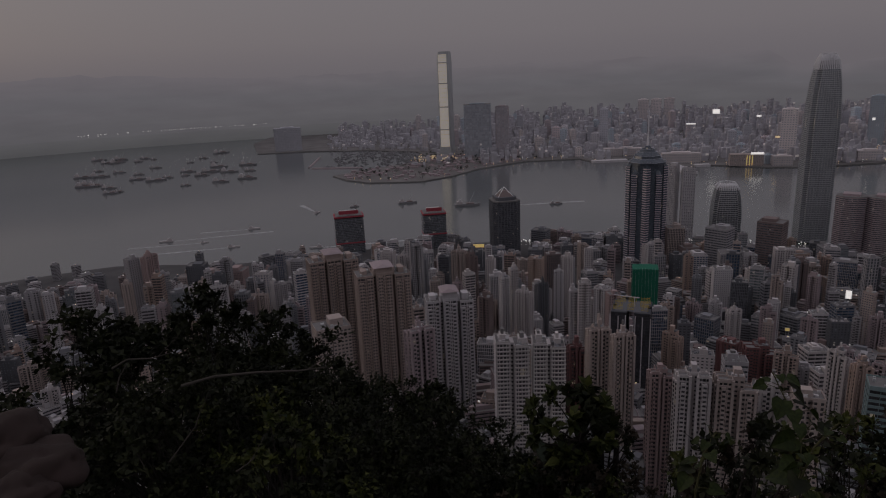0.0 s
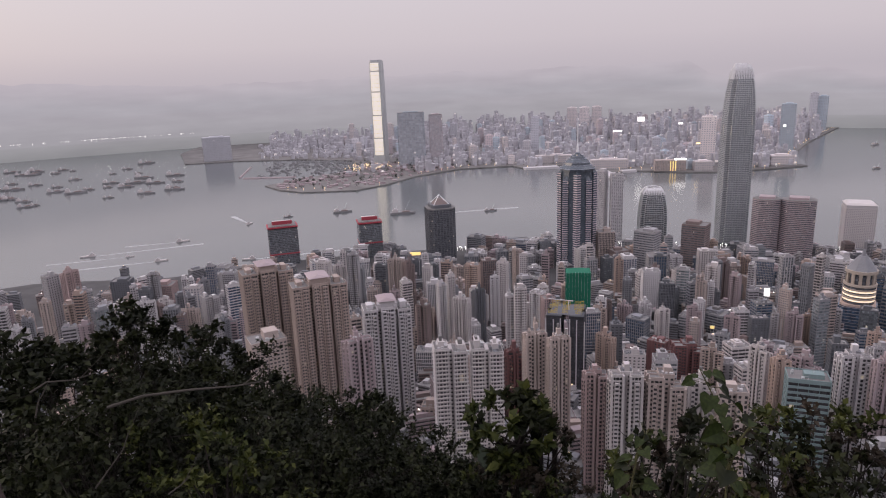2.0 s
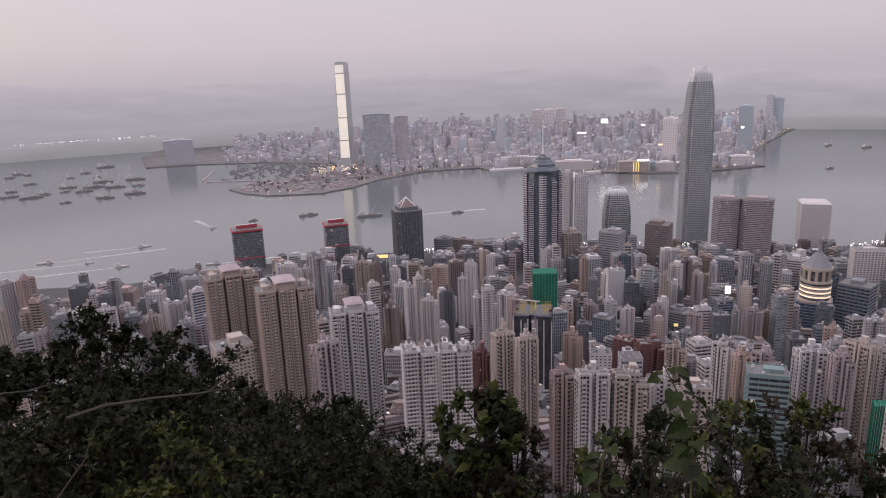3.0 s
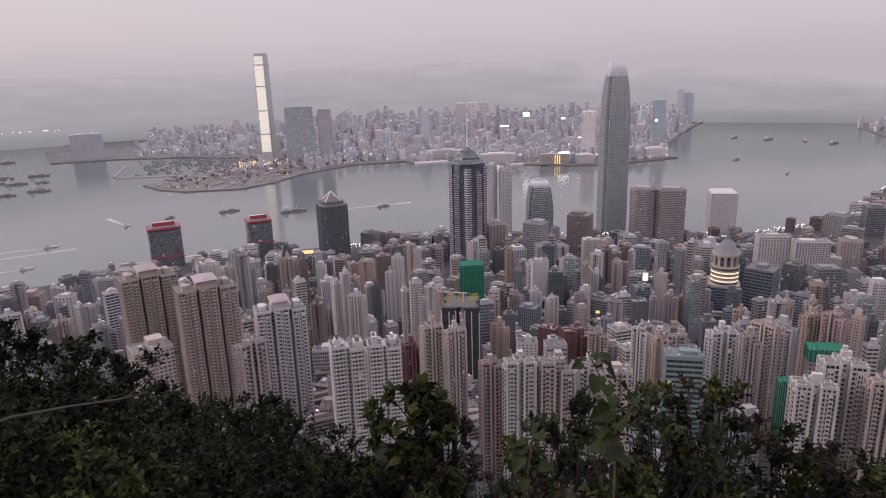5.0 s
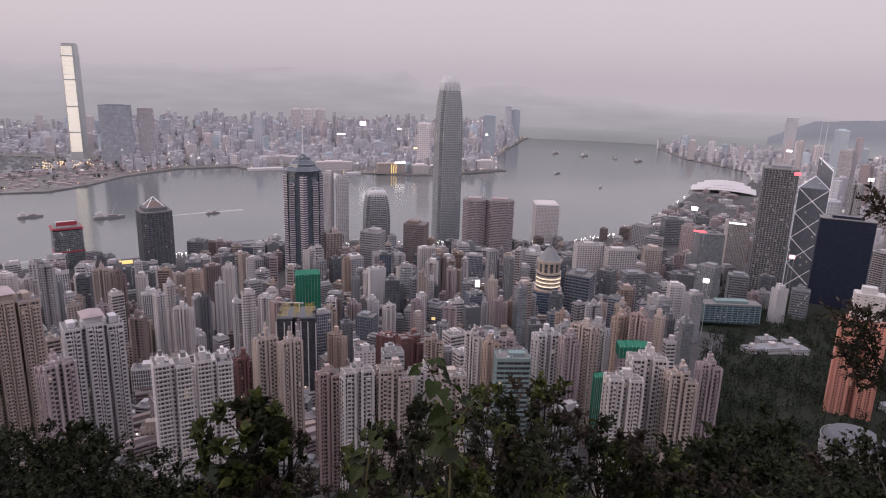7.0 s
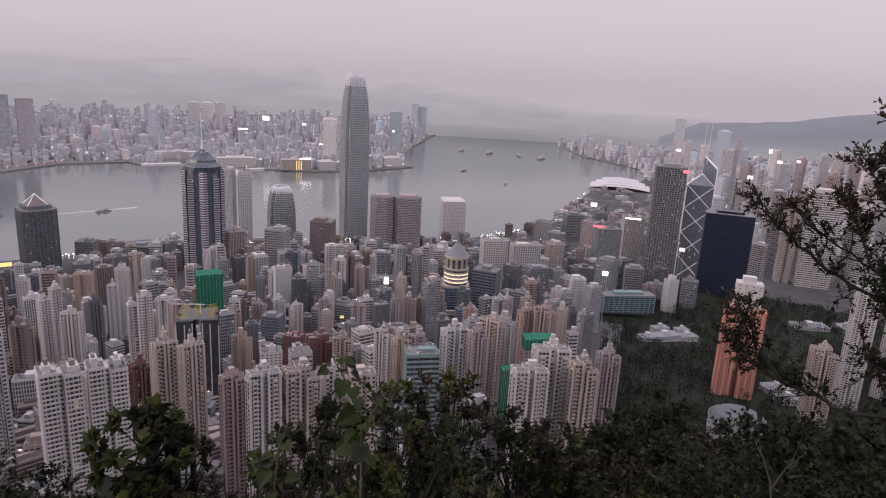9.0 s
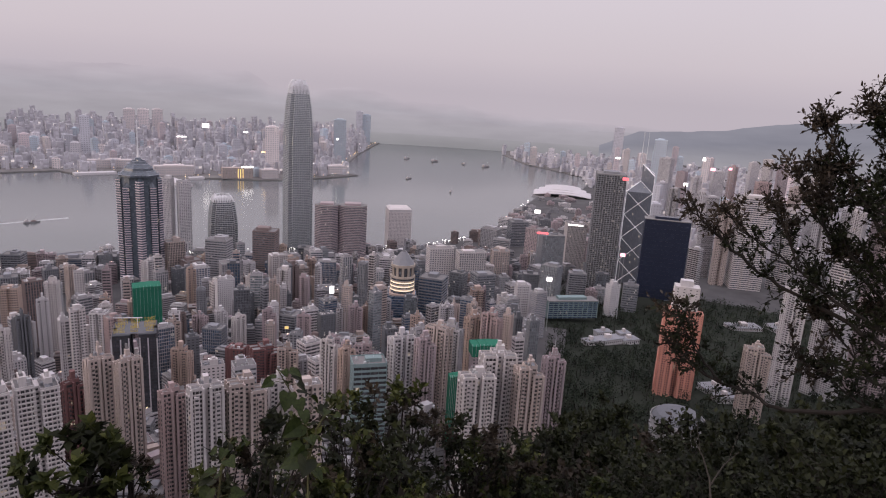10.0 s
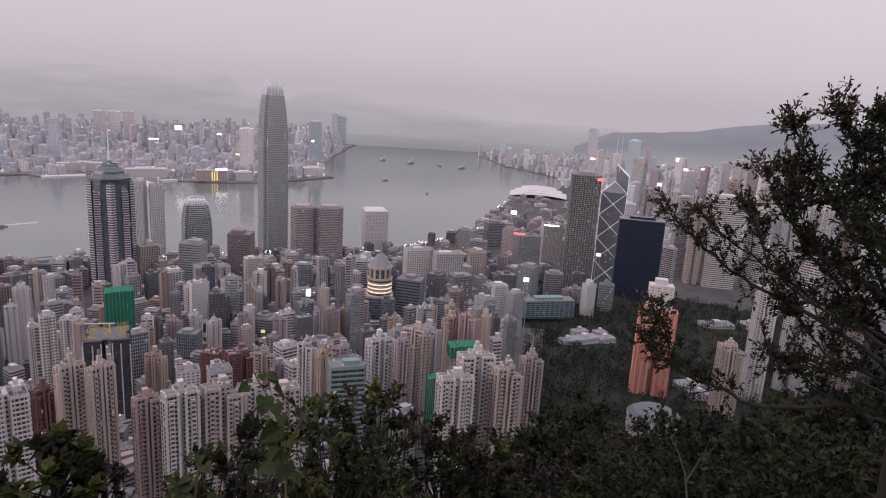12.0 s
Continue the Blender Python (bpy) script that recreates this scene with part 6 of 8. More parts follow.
tree_limb(old_tree, [(4.50, 0.74, 403.66), (4.46, 0.96, 403.80), (4.40, 1.12, 403.95)], 26, 0.012, seed=18, bare=0.1)
tree_limb(old_tree, [(4.40, 0.72, 404.10), (4.36, 0.90, 404.30), (4.30, 1.02, 404.42)], 26, 0.012, seed=19, bare=0.1)
tree_limb(old_tree, [(4.60, 0.84, 404.30), (4.58, 1.00, 404.55), (4.52, 1.12, 404.70)], 30, 0.012, seed=20, bare=0.1)


def dead_branch(path, r):
    """A bare crooked branch lying through the shrubs."""
    a = Vector(path[0])
    ob = thing("dead_branch", a.x, a.y, a.z, 0, "bare grey-brown crooked branch caught among the shrubs", "branch")
    s, k = Shape(), len(path) - 1
    for i, (p, q) in enumerate(zip(path, path[1:])):
        s.bar(Vector(p) - a, Vector(q) - a, r * (1 - 0.6 * i / k), r * (1 - 0.6 * (i + 1) / k), 7)
    part("stem", s, DRY_WOOD, ob)
    p, q = Vector(path[-2]) - a, Vector(path[-1]) - a
    part("fork", Shape().bar(p.lerp(q, 0.3), q + Vector((0.08, 0.05, 0.16)), r * 0.4, r * 0.15, 5), DRY_WOOD, ob)


DRY_WOOD = surface("dry_wood", (0.060, 0.052, 0.046), 0.9, grain=14.0, spread=0.5)
dead_branch([(-2.63, 5.73, 402.20), (-2.35, 5.85, 402.23), (-1.96, 5.99, 402.19), (-1.57, 6.10, 402.14), (-1.31, 6.16, 402.14)], 0.017)
dead_branch([(-3.12, 5.48, 402.52), (-3.00, 5.54, 402.58), (-2.82, 5.63, 402.54), (-2.66, 5.71, 402.56)], 0.010)
dead_branch([(-3.12, 5.48, 402.28), (-3.08, 5.50, 402.42), (-3.01, 5.54, 402.53)], 0.008)
dead_branch([(-1.66, 4.29, 402.19), (-1.57, 4.32, 402.24), (-1.51, 4.34, 402.29)], 0.007)
dead_branch([(-2.06, 4.12, 402.40), (-1.87, 4.20, 402.63), (-1.83, 4.22, 402.74)], 0.006)

dead_branch([(4.47, 1.78, 402.14), (4.54, 1.85, 402.29), (4.57, 1.94, 402.42), (4.59, 2.04, 402.52)], 0.008)
dead_branch([(4.52, 1.83, 402.25), (4.62, 1.80, 402.40), (4.71, 1.74, 402.51)], 0.006)

def rock(x, y, z, size, label, seed=2):
    """A cracked boulder."""
    bm = bmesh.new()
    bmesh.ops.create_icosphere(bm, subdivisions=4, radius=size)
    for v in bm.verts:
        n = v.co.normalized()
        k = noise.noise(n * 1.6 + Vector((seed, 0, 0))) * 0.35 + noise.noise(n * 5 + Vector((seed, 3, 0))) * 0.08
        crack = min(1.0, abs(noise.noise(n * 2.6 + Vector((seed, 7, 1)))) * 9)
        v.co = n * size * (1 + k - 0.10 * (1 - crack))
        v.co.z *= 0.62
    me = bpy.data.meshes.new("rock")
    bm.to_mesh(me)
    bm.free()
    me.materials.append(ROCK)
    for p in me.polygons:
        p.use_smooth = True
    ob = new("rock", me)
    ob.matrix_basis = pose(x, y, z)
    return tagged(ob, label, "rock")


ROCK = surface("reddish_rock", (0.032, 0.021, 0.019), 0.9, grain=9.0, spread=0.8, streak=0.2, bump=0.7)
rock(-2.16, 2.97, 403.10, 0.22, 'weathered reddish rock with cracks among the shrubs', 2)
rock(-2.46, 3.12, 403.15, 0.26, 'weathered reddish rock with cracks among the shrubs', 3)
rock(-2.13, 2.74, 403.10, 0.16, 'weathered reddish rock with cracks among the shrubs', 4)


# ---- woods on the slope and in the valley ----
def woods(name, spots, label, per=70, leaf=1.5, level=None):
    r2 = np.random.default_rng(8)
    c, rad, T = [], [], Shape()
    for x, y, r in spots:
        g = hill(x, y) if level is None else level
        T.bar((x, y, g - 0.5), (x, y, g + r * 1.2), r * 0.08, r * 0.04, 4)
        for _ in range(6):
            d = r2.normal(size=3)
            d /= np.linalg.norm(d)
            c.append((x + d[0] * r * 0.7, y + d[1] * r * 0.7, g + r * 1.1 + d[2] * r * 0.45))
            rad.append(r * r2.uniform(0.45, 0.7))
    v, f = leaf_cloud(np.array(c), np.array(rad), per // 6, leaf, r2)
    tagged(new(name, quads(name, v, f, WOODS)), label, "woods", kind="stuff")
    tagged(new(name + "_trunks", T.mesh(name + "_trunks", BARK)), "tree trunks under the dark woodland", "trunks", kind="stuff")


wr = random.Random(4)
valley, slope = [], []
while len(valley) < 2900:
    az, r = wr.uniform(48, 86), wr.uniform(330, 1430)
    x, y = r * math.sin(radians(az)), r * math.cos(radians(az))
    if az < 52.5 and not 430 < r < 620 or any((x - a) ** 2 + (y - b) ** 2 < q * q for a, b, q in ((715, 355, 24), (1190, 795, 48), (1289, 783, 42), (1153, 632, 56), (918, 714, 30), (640, 643, 24), (1283, 630, 26), (845, 535, 36), (880, 520, 26), (870, 560, 18), (905, 655, 48), (723, 265, 20), (825, 273, 20), (920, 255, 26), (559, 268, 27), (790, 335, 22), (905, 545, 14), (815, 545, 16), (1266, 350, 24), (1244, 663, 26), (1074, 644, 24), (992, 225, 30))):
        continue
    valley.append((x, y, wr.uniform(5, 10)))
while len(slope) < 1500:
    az, r = wr.uniform(-50, 88), wr.uniform(14, 345)
    if wr.random() > 0.25 + r / 460:
        continue
    slope.append((r * math.sin(radians(az)), r * math.cos(radians(az)), min(5.5, 0.6 + r * 0.03) * wr.uniform(0.7, 1.2)))
woods("valley_woods", valley, "dark green woodland filling the valley between the towers", 48, 2.8)
grove = [(wr.uniform(-520, 560), wr.uniform(2560, 3500), wr.uniform(5, 10)) for _ in range(260)]
woods("far_grove", [p for p in grove if inside(p[0], p[1], KOWLOON) and inside(p[0], p[1] - 60, KOWLOON)], "dark green groves on the far reclaimed land", 48, 4.0, 4.0)
woods("slope_woods", slope, "dark shrubs and trees on the steep hillside", 48, 1.15)


# ---- the city's high-rises ----
tower(-491, 970, 18.0, 14.4, 148, 55, 'grey', 'home', 'block', 1)
tower(-460, 963, 18.7, 15.0, 155, 54, 'pink', 'home', 'cross', 2, extra='with red top storeys')
tower(-283, 947, 21.6, 17.2, 124, -7, 'white', 'blue', 'block', 3)
tower(-294, 1088, 18.5, 14.8, 99, 35, 'grey', 'home', 'cross', 4)
tower(-276, 1128, 28.4, 22.7, 93, 26, 'grey', 'home', 'cross', 5)
tower(-231, 939, 16.7, 13.4, 107, -2, 'slate', 'dim', 'bands', 6)
tower(-459, 1180, 39.6, 31.7, 62, 41, 'pink', 'home', 'block', 7)
tower(-421, 1226, 41.4, 33.1, 50, -5, 'pink', 'home', 'block', 8)
tower(-117, 621, 47.6, 23.8, 234, 21, 'beige', 'home', 'triple', 9)
tower(-63, 569, 48.2, 24.1, 234, 16, 'beige', 'home', 'triple', 10)
tower(-88, 441, 24.6, 19.7, 233, 23, 'cream', 'home', 'block', 11)
tower(-24, 426, 16.7, 13.4, 234, 23, 'mauve', 'home', 'cross', 12)
tower(-3, 489, 36.9, 18.5, 235, 8, 'pale', 'home', 'triple', 13)
tower(-89, 903, 18.5, 14.8, 161, -18, 'white', 'home', 'block', 14)
tower(-69, 934, 15.4, 12.3, 147, 16, 'white', 'home', 'cross', 15)
tower(-45, 864, 13.8, 11.1, 179, -13, 'grey', 'home', 'block', 16)
tower(13, 908, 19.5, 15.6, 157, -17, 'cream', 'home', 'cross', 17)
tower(30, 894, 12.5, 10.0, 157, 26, 'brown', 'home', 'cross', 18)
tower(-9, 956, 16.3, 13.0, 136, -15, 'dark', 'dim', 'bands', 19)
tower(200, 1399, 34.0, 27.2, 63, -32, 'slate', 'dim', 'bands', 20)
tower(302, 1478, 71.9, 57.5, 26, 0, 'dark', 'dim', 'bands', 21)
tower(134, 630, 12.2, 8.5, 194, -4, 'white', 'home', 'block', 22)
tower(125, 641, 8.5, 6.8, 182, -3, 'pale', 'home', 'block', 23)
tower(155, 841, 13.5, 10.8, 161, -34, 'white', 'home', 'block', 24)
tower(115, 850, 18.7, 14.9, 158, -24, 'tan', 'home', 'block', 25)
tower(145, 897, 20.4, 16.3, 150, 3, 'brown', 'dim', 'fins', 26)
tower(59, 702, 10.0, 8.0, 180, 23, 'pale', 'home', 'block', 27)
tower(71, 720, 9.3, 7.4, 184, 22, 'white', 'home', 'block', 28)
tower(79, 682, 15.7, 12.5, 170, -23, 'white', 'home', 'cross', 29)
tower(100, 424, 13.6, 10.9, 230, 3, 'cream', 'home', 'cross', 30)
tower(112, 405, 12.7, 10.2, 233, 1, 'cream', 'home', 'cross', 31)
tower(38, 406, 21.9, 15.3, 232, 1, 'white', 'home', 'twin', 32)
tower(63, 408, 21.4, 15.0, 229, -3, 'white', 'home', 'twin', 33)
tower(92, 456, 12.6, 10.1, 204, 1, 'red', 'home', 'cross', 34)
tower(131, 384, 13.8, 11.0, 216, -7, 'pink', 'home', 'cross', 35)
tower(140, 355, 17.6, 14.1, 228, -12, 'white', 'home', 'cross', 36)
tower(164, 352, 20.7, 16.6, 226, -15, 'cream', 'home', 'cross', 37)
tower(420, 1190, 31.3, 25.1, 108, -7, 'cream', 'home', 'fins', 38)
tower(490, 1157, 40.1, 32.1, 112, -47, 'grey', 'office', 'bands', 39)
tower(594, 1176, 43.9, 35.1, 115, -43, 'brown', 'office', 'bands', 40)
tower(525, 1522, 24.6, 19.6, 174, -43, 'pale', 'pale', 'fins', 41)
tower(555, 1502, 27.3, 21.9, 168, -8, 'pale', 'pale', 'block', 42)
tower(439, 906, 15.9, 12.7, 113, -6, 'white', 'home', 'block', 43)
tower(487, 904, 18.2, 14.5, 116, -44, 'white', 'home', 'block', 44)
tower(586, 879, 15.5, 12.4, 131, -6, 'grey', 'office', 'fins', 45)
tower(457, 726, 20.2, 16.1, 122, -4, 'slate', 'blue', 'bands', 46)
tower(411, 694, 17.2, 13.8, 126, -11, 'pale', 'home', 'bands', 47)
tower(414, 756, 29.3, 23.4, 101, -53, 'slate', 'dim', 'bands', 48)
tower(376, 749, 20.6, 16.4, 102, -43, 'grey', 'office', 'bands', 49)
tower(290, 702, 22.7, 18.2, 123, -46, 'slate', 'blue', 'fins', 50)
tower(266, 590, 18.3, 14.7, 142, -48, 'red', 'home', 'block', 51)
tower(218, 608, 15.4, 12.3, 146, -44, 'tan', 'home', 'cross', 52)
tower(275, 546, 27.6, 22.0, 157, -15, 'red', 'home', 'cross', 53)
tower(200, 432, 16.0, 12.8, 198, -13, 'grey', 'office', 'bands', 54)
tower(353, 1106, 27.5, 22.0, 102, 10, 'pale', 'home', 'cross', 55)
tower(380, 881, 24.1, 19.2, 123, -11, 'pale', 'pale', 'block', 56)
tower(300, 770, 14.7, 11.8, 115, -45, 'mauve', 'home', 'cross', 57)
tower(379, 825, 19.4, 15.5, 107, -13, 'grey', 'home', 'cross', 58)
tower(580, 821, 13.5, 10.8, 134, -59, 'slate', 'office', 'fins', 59)
tower(180, 745, 16.5, 13.2, 148, -38, 'pale', 'home', 'block', 60)
tower(206, 780, 16.1, 12.9, 123, -39, 'grey', 'home', 'cross', 61)
tower(190, 359, 15.2, 12.2, 217, -14, 'white', 'home', 'cross', 62)
tower(199, 337, 15.8, 12.6, 220, -17, 'cream', 'home', 'block', 63)
tower(271, 426, 11.5, 9.2, 204, -56, 'white', 'home', 'cross', 64)
tower(276, 409, 9.7, 7.7, 203, -6, 'tan', 'home', 'cross', 65)
tower(273, 375, 25.3, 17.7, 204, -26, 'teal', 'home', 'bands', 66)
tower(308, 427, 16.9, 13.5, 192, -52, 'mauve', 'home', 'cross', 67)
tower(313, 386, 17.7, 14.2, 212, -19, 'pale', 'home', 'cross', 68)
tower(320, 365, 13.0, 10.4, 216, -21, 'mauve', 'home', 'cross', 69)
tower(356, 389, 18.0, 14.4, 211, -67, 'cream', 'home', 'cross', 70)
tower(391, 411, 18.8, 15.1, 198, -60, 'grey', 'home', 'cross', 71)
tower(433, 424, 14.7, 11.8, 195, -18, 'tan', 'home', 'cross', 72)
tower(438, 405, 15.7, 12.6, 202, -71, 'pink', 'home', 'cross', 73)
tower(484, 425, 9.5, 7.6, 186, -65, 'cream', 'home', 'block', 74)
tower(505, 429, 7.1, 5.6, 178, -30, 'dark', 'dim', 'fins', 75)
tower(532, 431, 11.4, 9.1, 169, -23, 'slate', 'silver', 'fins', 76)
tower(461, 390, 9.7, 7.8, 177, -22, 'white', 'home', 'bands', 77)
tower(295, 282, 21.0, 16.8, 223, -32, 'white', 'home', 'cross', 78)
tower(323, 290, 22.6, 18.1, 229, -34, 'white', 'home', 'cross', 79)
tower(328, 265, 16.7, 13.3, 227, -31, 'cream', 'home', 'cross', 80)
tower(365, 273, 13.2, 10.6, 223, -33, 'mauve', 'home', 'cross', 81)
tower(983, 901, 33.5, 26.8, 90, -36, 'cream', 'office', 'block', 82)
tower(640, 643, 18.8, 15.1, 116, -61, 'slate', 'blue', 'bands', 83)
tower(547, 727, 25.3, 20.2, 111, -25, 'grey', 'home', 'cross', 84)
tower(516, 720, 13.7, 11.0, 103, -16, 'tan', 'home', 'cross', 85)
tower(735, 764, 24.9, 19.9, 112, -68, 'dark', 'office', 'bands', 86)
tower(846, 937, 49.7, 24.8, 104, -22, 'white', 'office', 'block', 87)
tower(885, 889, 55.2, 27.6, 102, -25, 'white', 'office', 'block', 88)
tower(675, 759, 39.3, 31.4, 114, -58, 'slate', 'blue', 'bands', 89)
tower(1004, 922, 32.5, 26.0, 85, -71, 'cream', 'office', 'block', 90)
tower(803, 773, 35.8, 28.6, 98, -18, 'slate', 'office', 'bands', 91)
tower(1100, 866, 48.8, 39.0, 120, -32, 'slate', 'silver', 'fins', 92)
tower(918, 714, 32.2, 25.7, 112, -76, 'slate', 'silver', 'fins', 93)
tower(770, 652, 21.8, 17.5, 115, -30, 'pale', 'home', 'block', 94)
tower(1331, 1165, 47.4, 37.9, 73, -29, 'slate', 'dim', 'bands', 95)
tower(1244, 1030, 39.0, 31.2, 88, -74, 'mauve', 'office', 'block', 96)
tower(1225, 896, 44.6, 35.7, 128, -40, 'white', 'pale', 'fins', 97)
plain_glass("skyscraper", 1153, 632, 85.4, 29.9, 191, -55, NAVY, NAVY, "plain dark navy glass slab tower", 8, 0, 1, 36, 0.05)
tower(1283, 630, 23.0, 18.4, 120, -88, 'pale', 'home', 'bands', 99)
tower(1498, 719, 29.5, 23.6, 201, -36, 'pale', 'home', 'fins', 100)
tower(1468, 664, 28.9, 23.1, 199, -54, 'cream', 'home', 'block', 101)
tower(1505, 619, 67.8, 54.2, 216, -52, 'white', 'office', 'bands', 102)
tower(1569, 564, 43.2, 34.6, 188, -86, 'white', 'office', 'bands', 103)
tower(1635, 527, 44.7, 35.7, 212, -44, 'pale', 'home', 'block', 104)
tower(1704, 474, 46.8, 37.5, 197, -90, 'pale', 'home', 'cross', 105)
tower(1768, 427, 45.9, 36.7, 227, -92, 'mauve', 'home', 'cross', 106)
tower(722, 267, 23.9, 19.1, 152, -56, 'cream', 'home', 'cross', 107)
tower(825, 273, 22.4, 17.9, 203, -58, 'pale', 'home', 'cross', 108)
tower(920, 255, 36.8, 29.5, 162, -99, 'pale', 'home', 'block', 109)
tower(992, 225, 42.9, 34.3, 180, -65, 'mauve', 'home', 'cross', 110)
tower(1266, 350, 33.5, 26.8, 191, -99, 'pale', 'home', 'bands', 111)
tower(2279, 1287, 44.0, 35.2, 211, -85, 'pale', 'pale', 'fins', 112)
tower(2127, 1137, 29.8, 23.8, 185, -86, 'mauve', 'pale', 'block', 113)
tower(2060, 1048, 28.8, 23.0, 180, -43, 'pale', 'home', 'block', 114)
tower(2272, 1080, 38.2, 30.6, 188, -45, 'pale', 'pale', 'block', 115)
tower(2378, 1077, 26.0, 20.8, 201, -90, 'pink', 'pale', 'block', 116)
tower(2498, 1056, 30.6, 24.5, 216, -39, 'pale', 'pale', 'block', 117)
tower(2610, 1051, 33.2, 26.6, 225, -84, 'white', 'pale', 'block', 118)
tower(2443, 930, 34.4, 27.6, 223, -57, 'mauve', 'pale', 'block', 119)
tower(2367, 842, 30.6, 24.5, 217, -50, 'pale', 'pale', 'block', 120)
tower(2479, 827, 34.6, 27.7, 235, -96, 'white', 'pale', 'block', 121)
tower(1767, 961, 28.9, 23.1, 171, -77, 'grey', 'home', 'block', 122)
tower(1960, 794, 36.8, 29.4, 204, -48, 'pink', 'home', 'block', 123)
tower(1847, 914, 27.5, 22.0, 165, -88, 'pale', 'home', 'block', 124)
tower(2083, 746, 30.9, 24.7, 188, -50, 'cream', 'home', 'block', 125)
tower(69, 459, 20.5, 16.1, 170, -14, 'cream', 'home', 'cross', 126)
tower(-119, 673, 20.2, 12.2, 101, 25, 'pale', 'dim', 'bands', 127)
tower(-191, 647, 20.8, 14.0, 108, 33, 'grey', 'home', 'block', 128)
tower(960, 867, 23.5, 19.6, 46, -22, 'grey', 'silver', 'block', 129)
tower(-655, 1074, 23.0, 14.0, 70, 34, 'slate', 'silver', 'fins', 130)
tower(292, 807, 12.1, 9.7, 100, 8, 'dark', 'blue', 'fins', 131)
tower(407, 1270, 27.0, 21.8, 55, -14, 'slate', 'dim', 'fins', 132)
tower(274, 463, 14.8, 14.7, 154, -31, 'brown', 'home', 'cross', 133)
tower(897, 775, 26.1, 20.0, 50, -47, 'grey', 'blue', 'block', 134)
tower(763, 884, 18.8, 17.7, 46, -1, 'dark', 'blue', 'block', 135)
tower(489, 1398, 29.4, 19.8, 33, -9, 'dark', 'blue', 'fins', 136)
tower(299, 989, 16.5, 14.9, 91, -14, 'mauve', 'home', 'block', 137)
tower(-216, 1235, 25.3, 21.0, 52, -14, 'pink', 'home', 'twin', 138)
tower(671, 703, 17.8, 13.2, 94, -8, 'slate', 'home', 'bands', 139)
tower(742, 1243, 33.6, 29.4, 43, -6, 'grey', 'blue', 'fins', 140)
tower(530, 975, 15.8, 13.2, 101, -9, 'slate', 'dim', 'bands', 141)
tower(394, 506, 13.6, 13.5, 164, -21, 'dark', 'office', 'fins', 142)
tower(-617, 1035, 20.5, 16.8, 69, 12, 'slate', 'silver', 'bands', 143)
tower(263, 1339, 19.2, 14.5, 55, -5, 'dark', 'dim', 'block', 144)
tower(-277, 602, 12.8, 12.2, 127, 20, 'dark', 'silver', 'block', 145)
tower(486, 1430, 29.0, 22.3, 44, -17, 'grey', 'blue', 'fins', 146)
tower(-430, 889, 17.6, 12.3, 128, 17, 'beige', 'home', 'block', 147)
tower(391, 1110, 31.3, 19.0, 55, -26, 'pale', 'home', 'block', 148)
tower(412, 639, 17.5, 10.8, 105, -28, 'mauve', 'home', 'block', 149)
tower(536, 1139, 25.2, 19.8, 65, -1, 'pale', 'home', 'block', 150)
tower(-234, 1352, 30.2, 24.7, 36, 5, 'pale', 'blue', 'fins', 151)
tower(-581, 890, 18.6, 16.4, 82, 2, 'mauve', 'home', 'bands', 152)
tower(-392, 1360, 28.0, 17.5, 35, -1, 'dark', 'blue', 'bands', 153)
tower(248, 716, 13.1, 11.4, 136, -9, 'beige', 'home', 'cross', 154)
tower(167, 1240, 26.7, 24.9, 64, -12, 'slate', 'dim', 'fins', 155)
tower(1067, 1153, 31.7, 26.3, 25, -44, 'white', 'home', 'block', 156)
tower(315, 1405, 24.7, 23.2, 42, 15, 'slate', 'blue', 'bands', 157)
tower(894, 1158, 29.7, 21.3, 40, -1, 'pale', 'silver', 'bands', 158)
tower(-48, 1275, 22.0, 19.7, 76, -1, 'mauve', 'home', 'twin', 159)
tower(-170, 1209, 20.4, 16.1, 51, 25, 'pale', 'home', 'bands', 160)
tower(98, 1151, 24.9, 20.5, 49, -18, 'pale', 'blue', 'bands', 161)
tower(836, 1108, 28.4, 24.9, 41, -12, 'mauve', 'home', 'block', 162)
tower(1088, 1024, 19.0, 16.8, 31, -22, 'dark', 'office', 'bands', 163)
tower(483, 1097, 32.5, 32.4, 82, -13, 'grey', 'office', 'block', 164)
tower(-467, 1254, 20.5, 12.6, 56, 30, 'pale', 'dim', 'bands', 165)
tower(-313, 1229, 30.7, 28.6, 62, 9, 'slate', 'office', 'fins', 166)
tower(680, 1099, 27.9, 19.1, 55, -38, 'dark', 'office', 'block', 167)
tower(196, 1043, 17.1, 14.1, 99, -20, 'grey', 'blue', 'bands', 168)
tower(-51, 1443, 26.1, 20.8, 47, -8, 'dark', 'silver', 'bands', 169)
tower(-751, 1259, 30.1, 27.9, 23, 28, 'slate', 'blue', 'bands', 170)
tower(509, 542, 15.4, 9.5, 109, -22, 'pale', 'silver', 'fins', 171)
tower(-746, 1058, 19.1, 13.0, 67, 17, 'pale', 'dim', 'fins', 172)
tower(579, 1129, 19.8, 18.2, 62, -31, 'dark', 'blue', 'fins', 173)
tower(91, 965, 16.0, 13.4, 132, -19, 'tan', 'home', 'bands', 174)
tower(-232, 718, 17.1, 14.5, 129, 9, 'grey', 'home', 'cross', 175)
tower(805, 962, 25.3, 22.1, 49, -5, 'dark', 'silver', 'fins', 176)
tower(776, 861, 23.4, 17.0, 54, -44, 'grey', 'home', 'block', 177)
tower(4, 795, 16.3, 13.3, 123, 16, 'white', 'home', 'cross', 178)
tower(612, 1276, 28.6, 28.2, 41, -35, 'grey', 'blue', 'fins', 179)
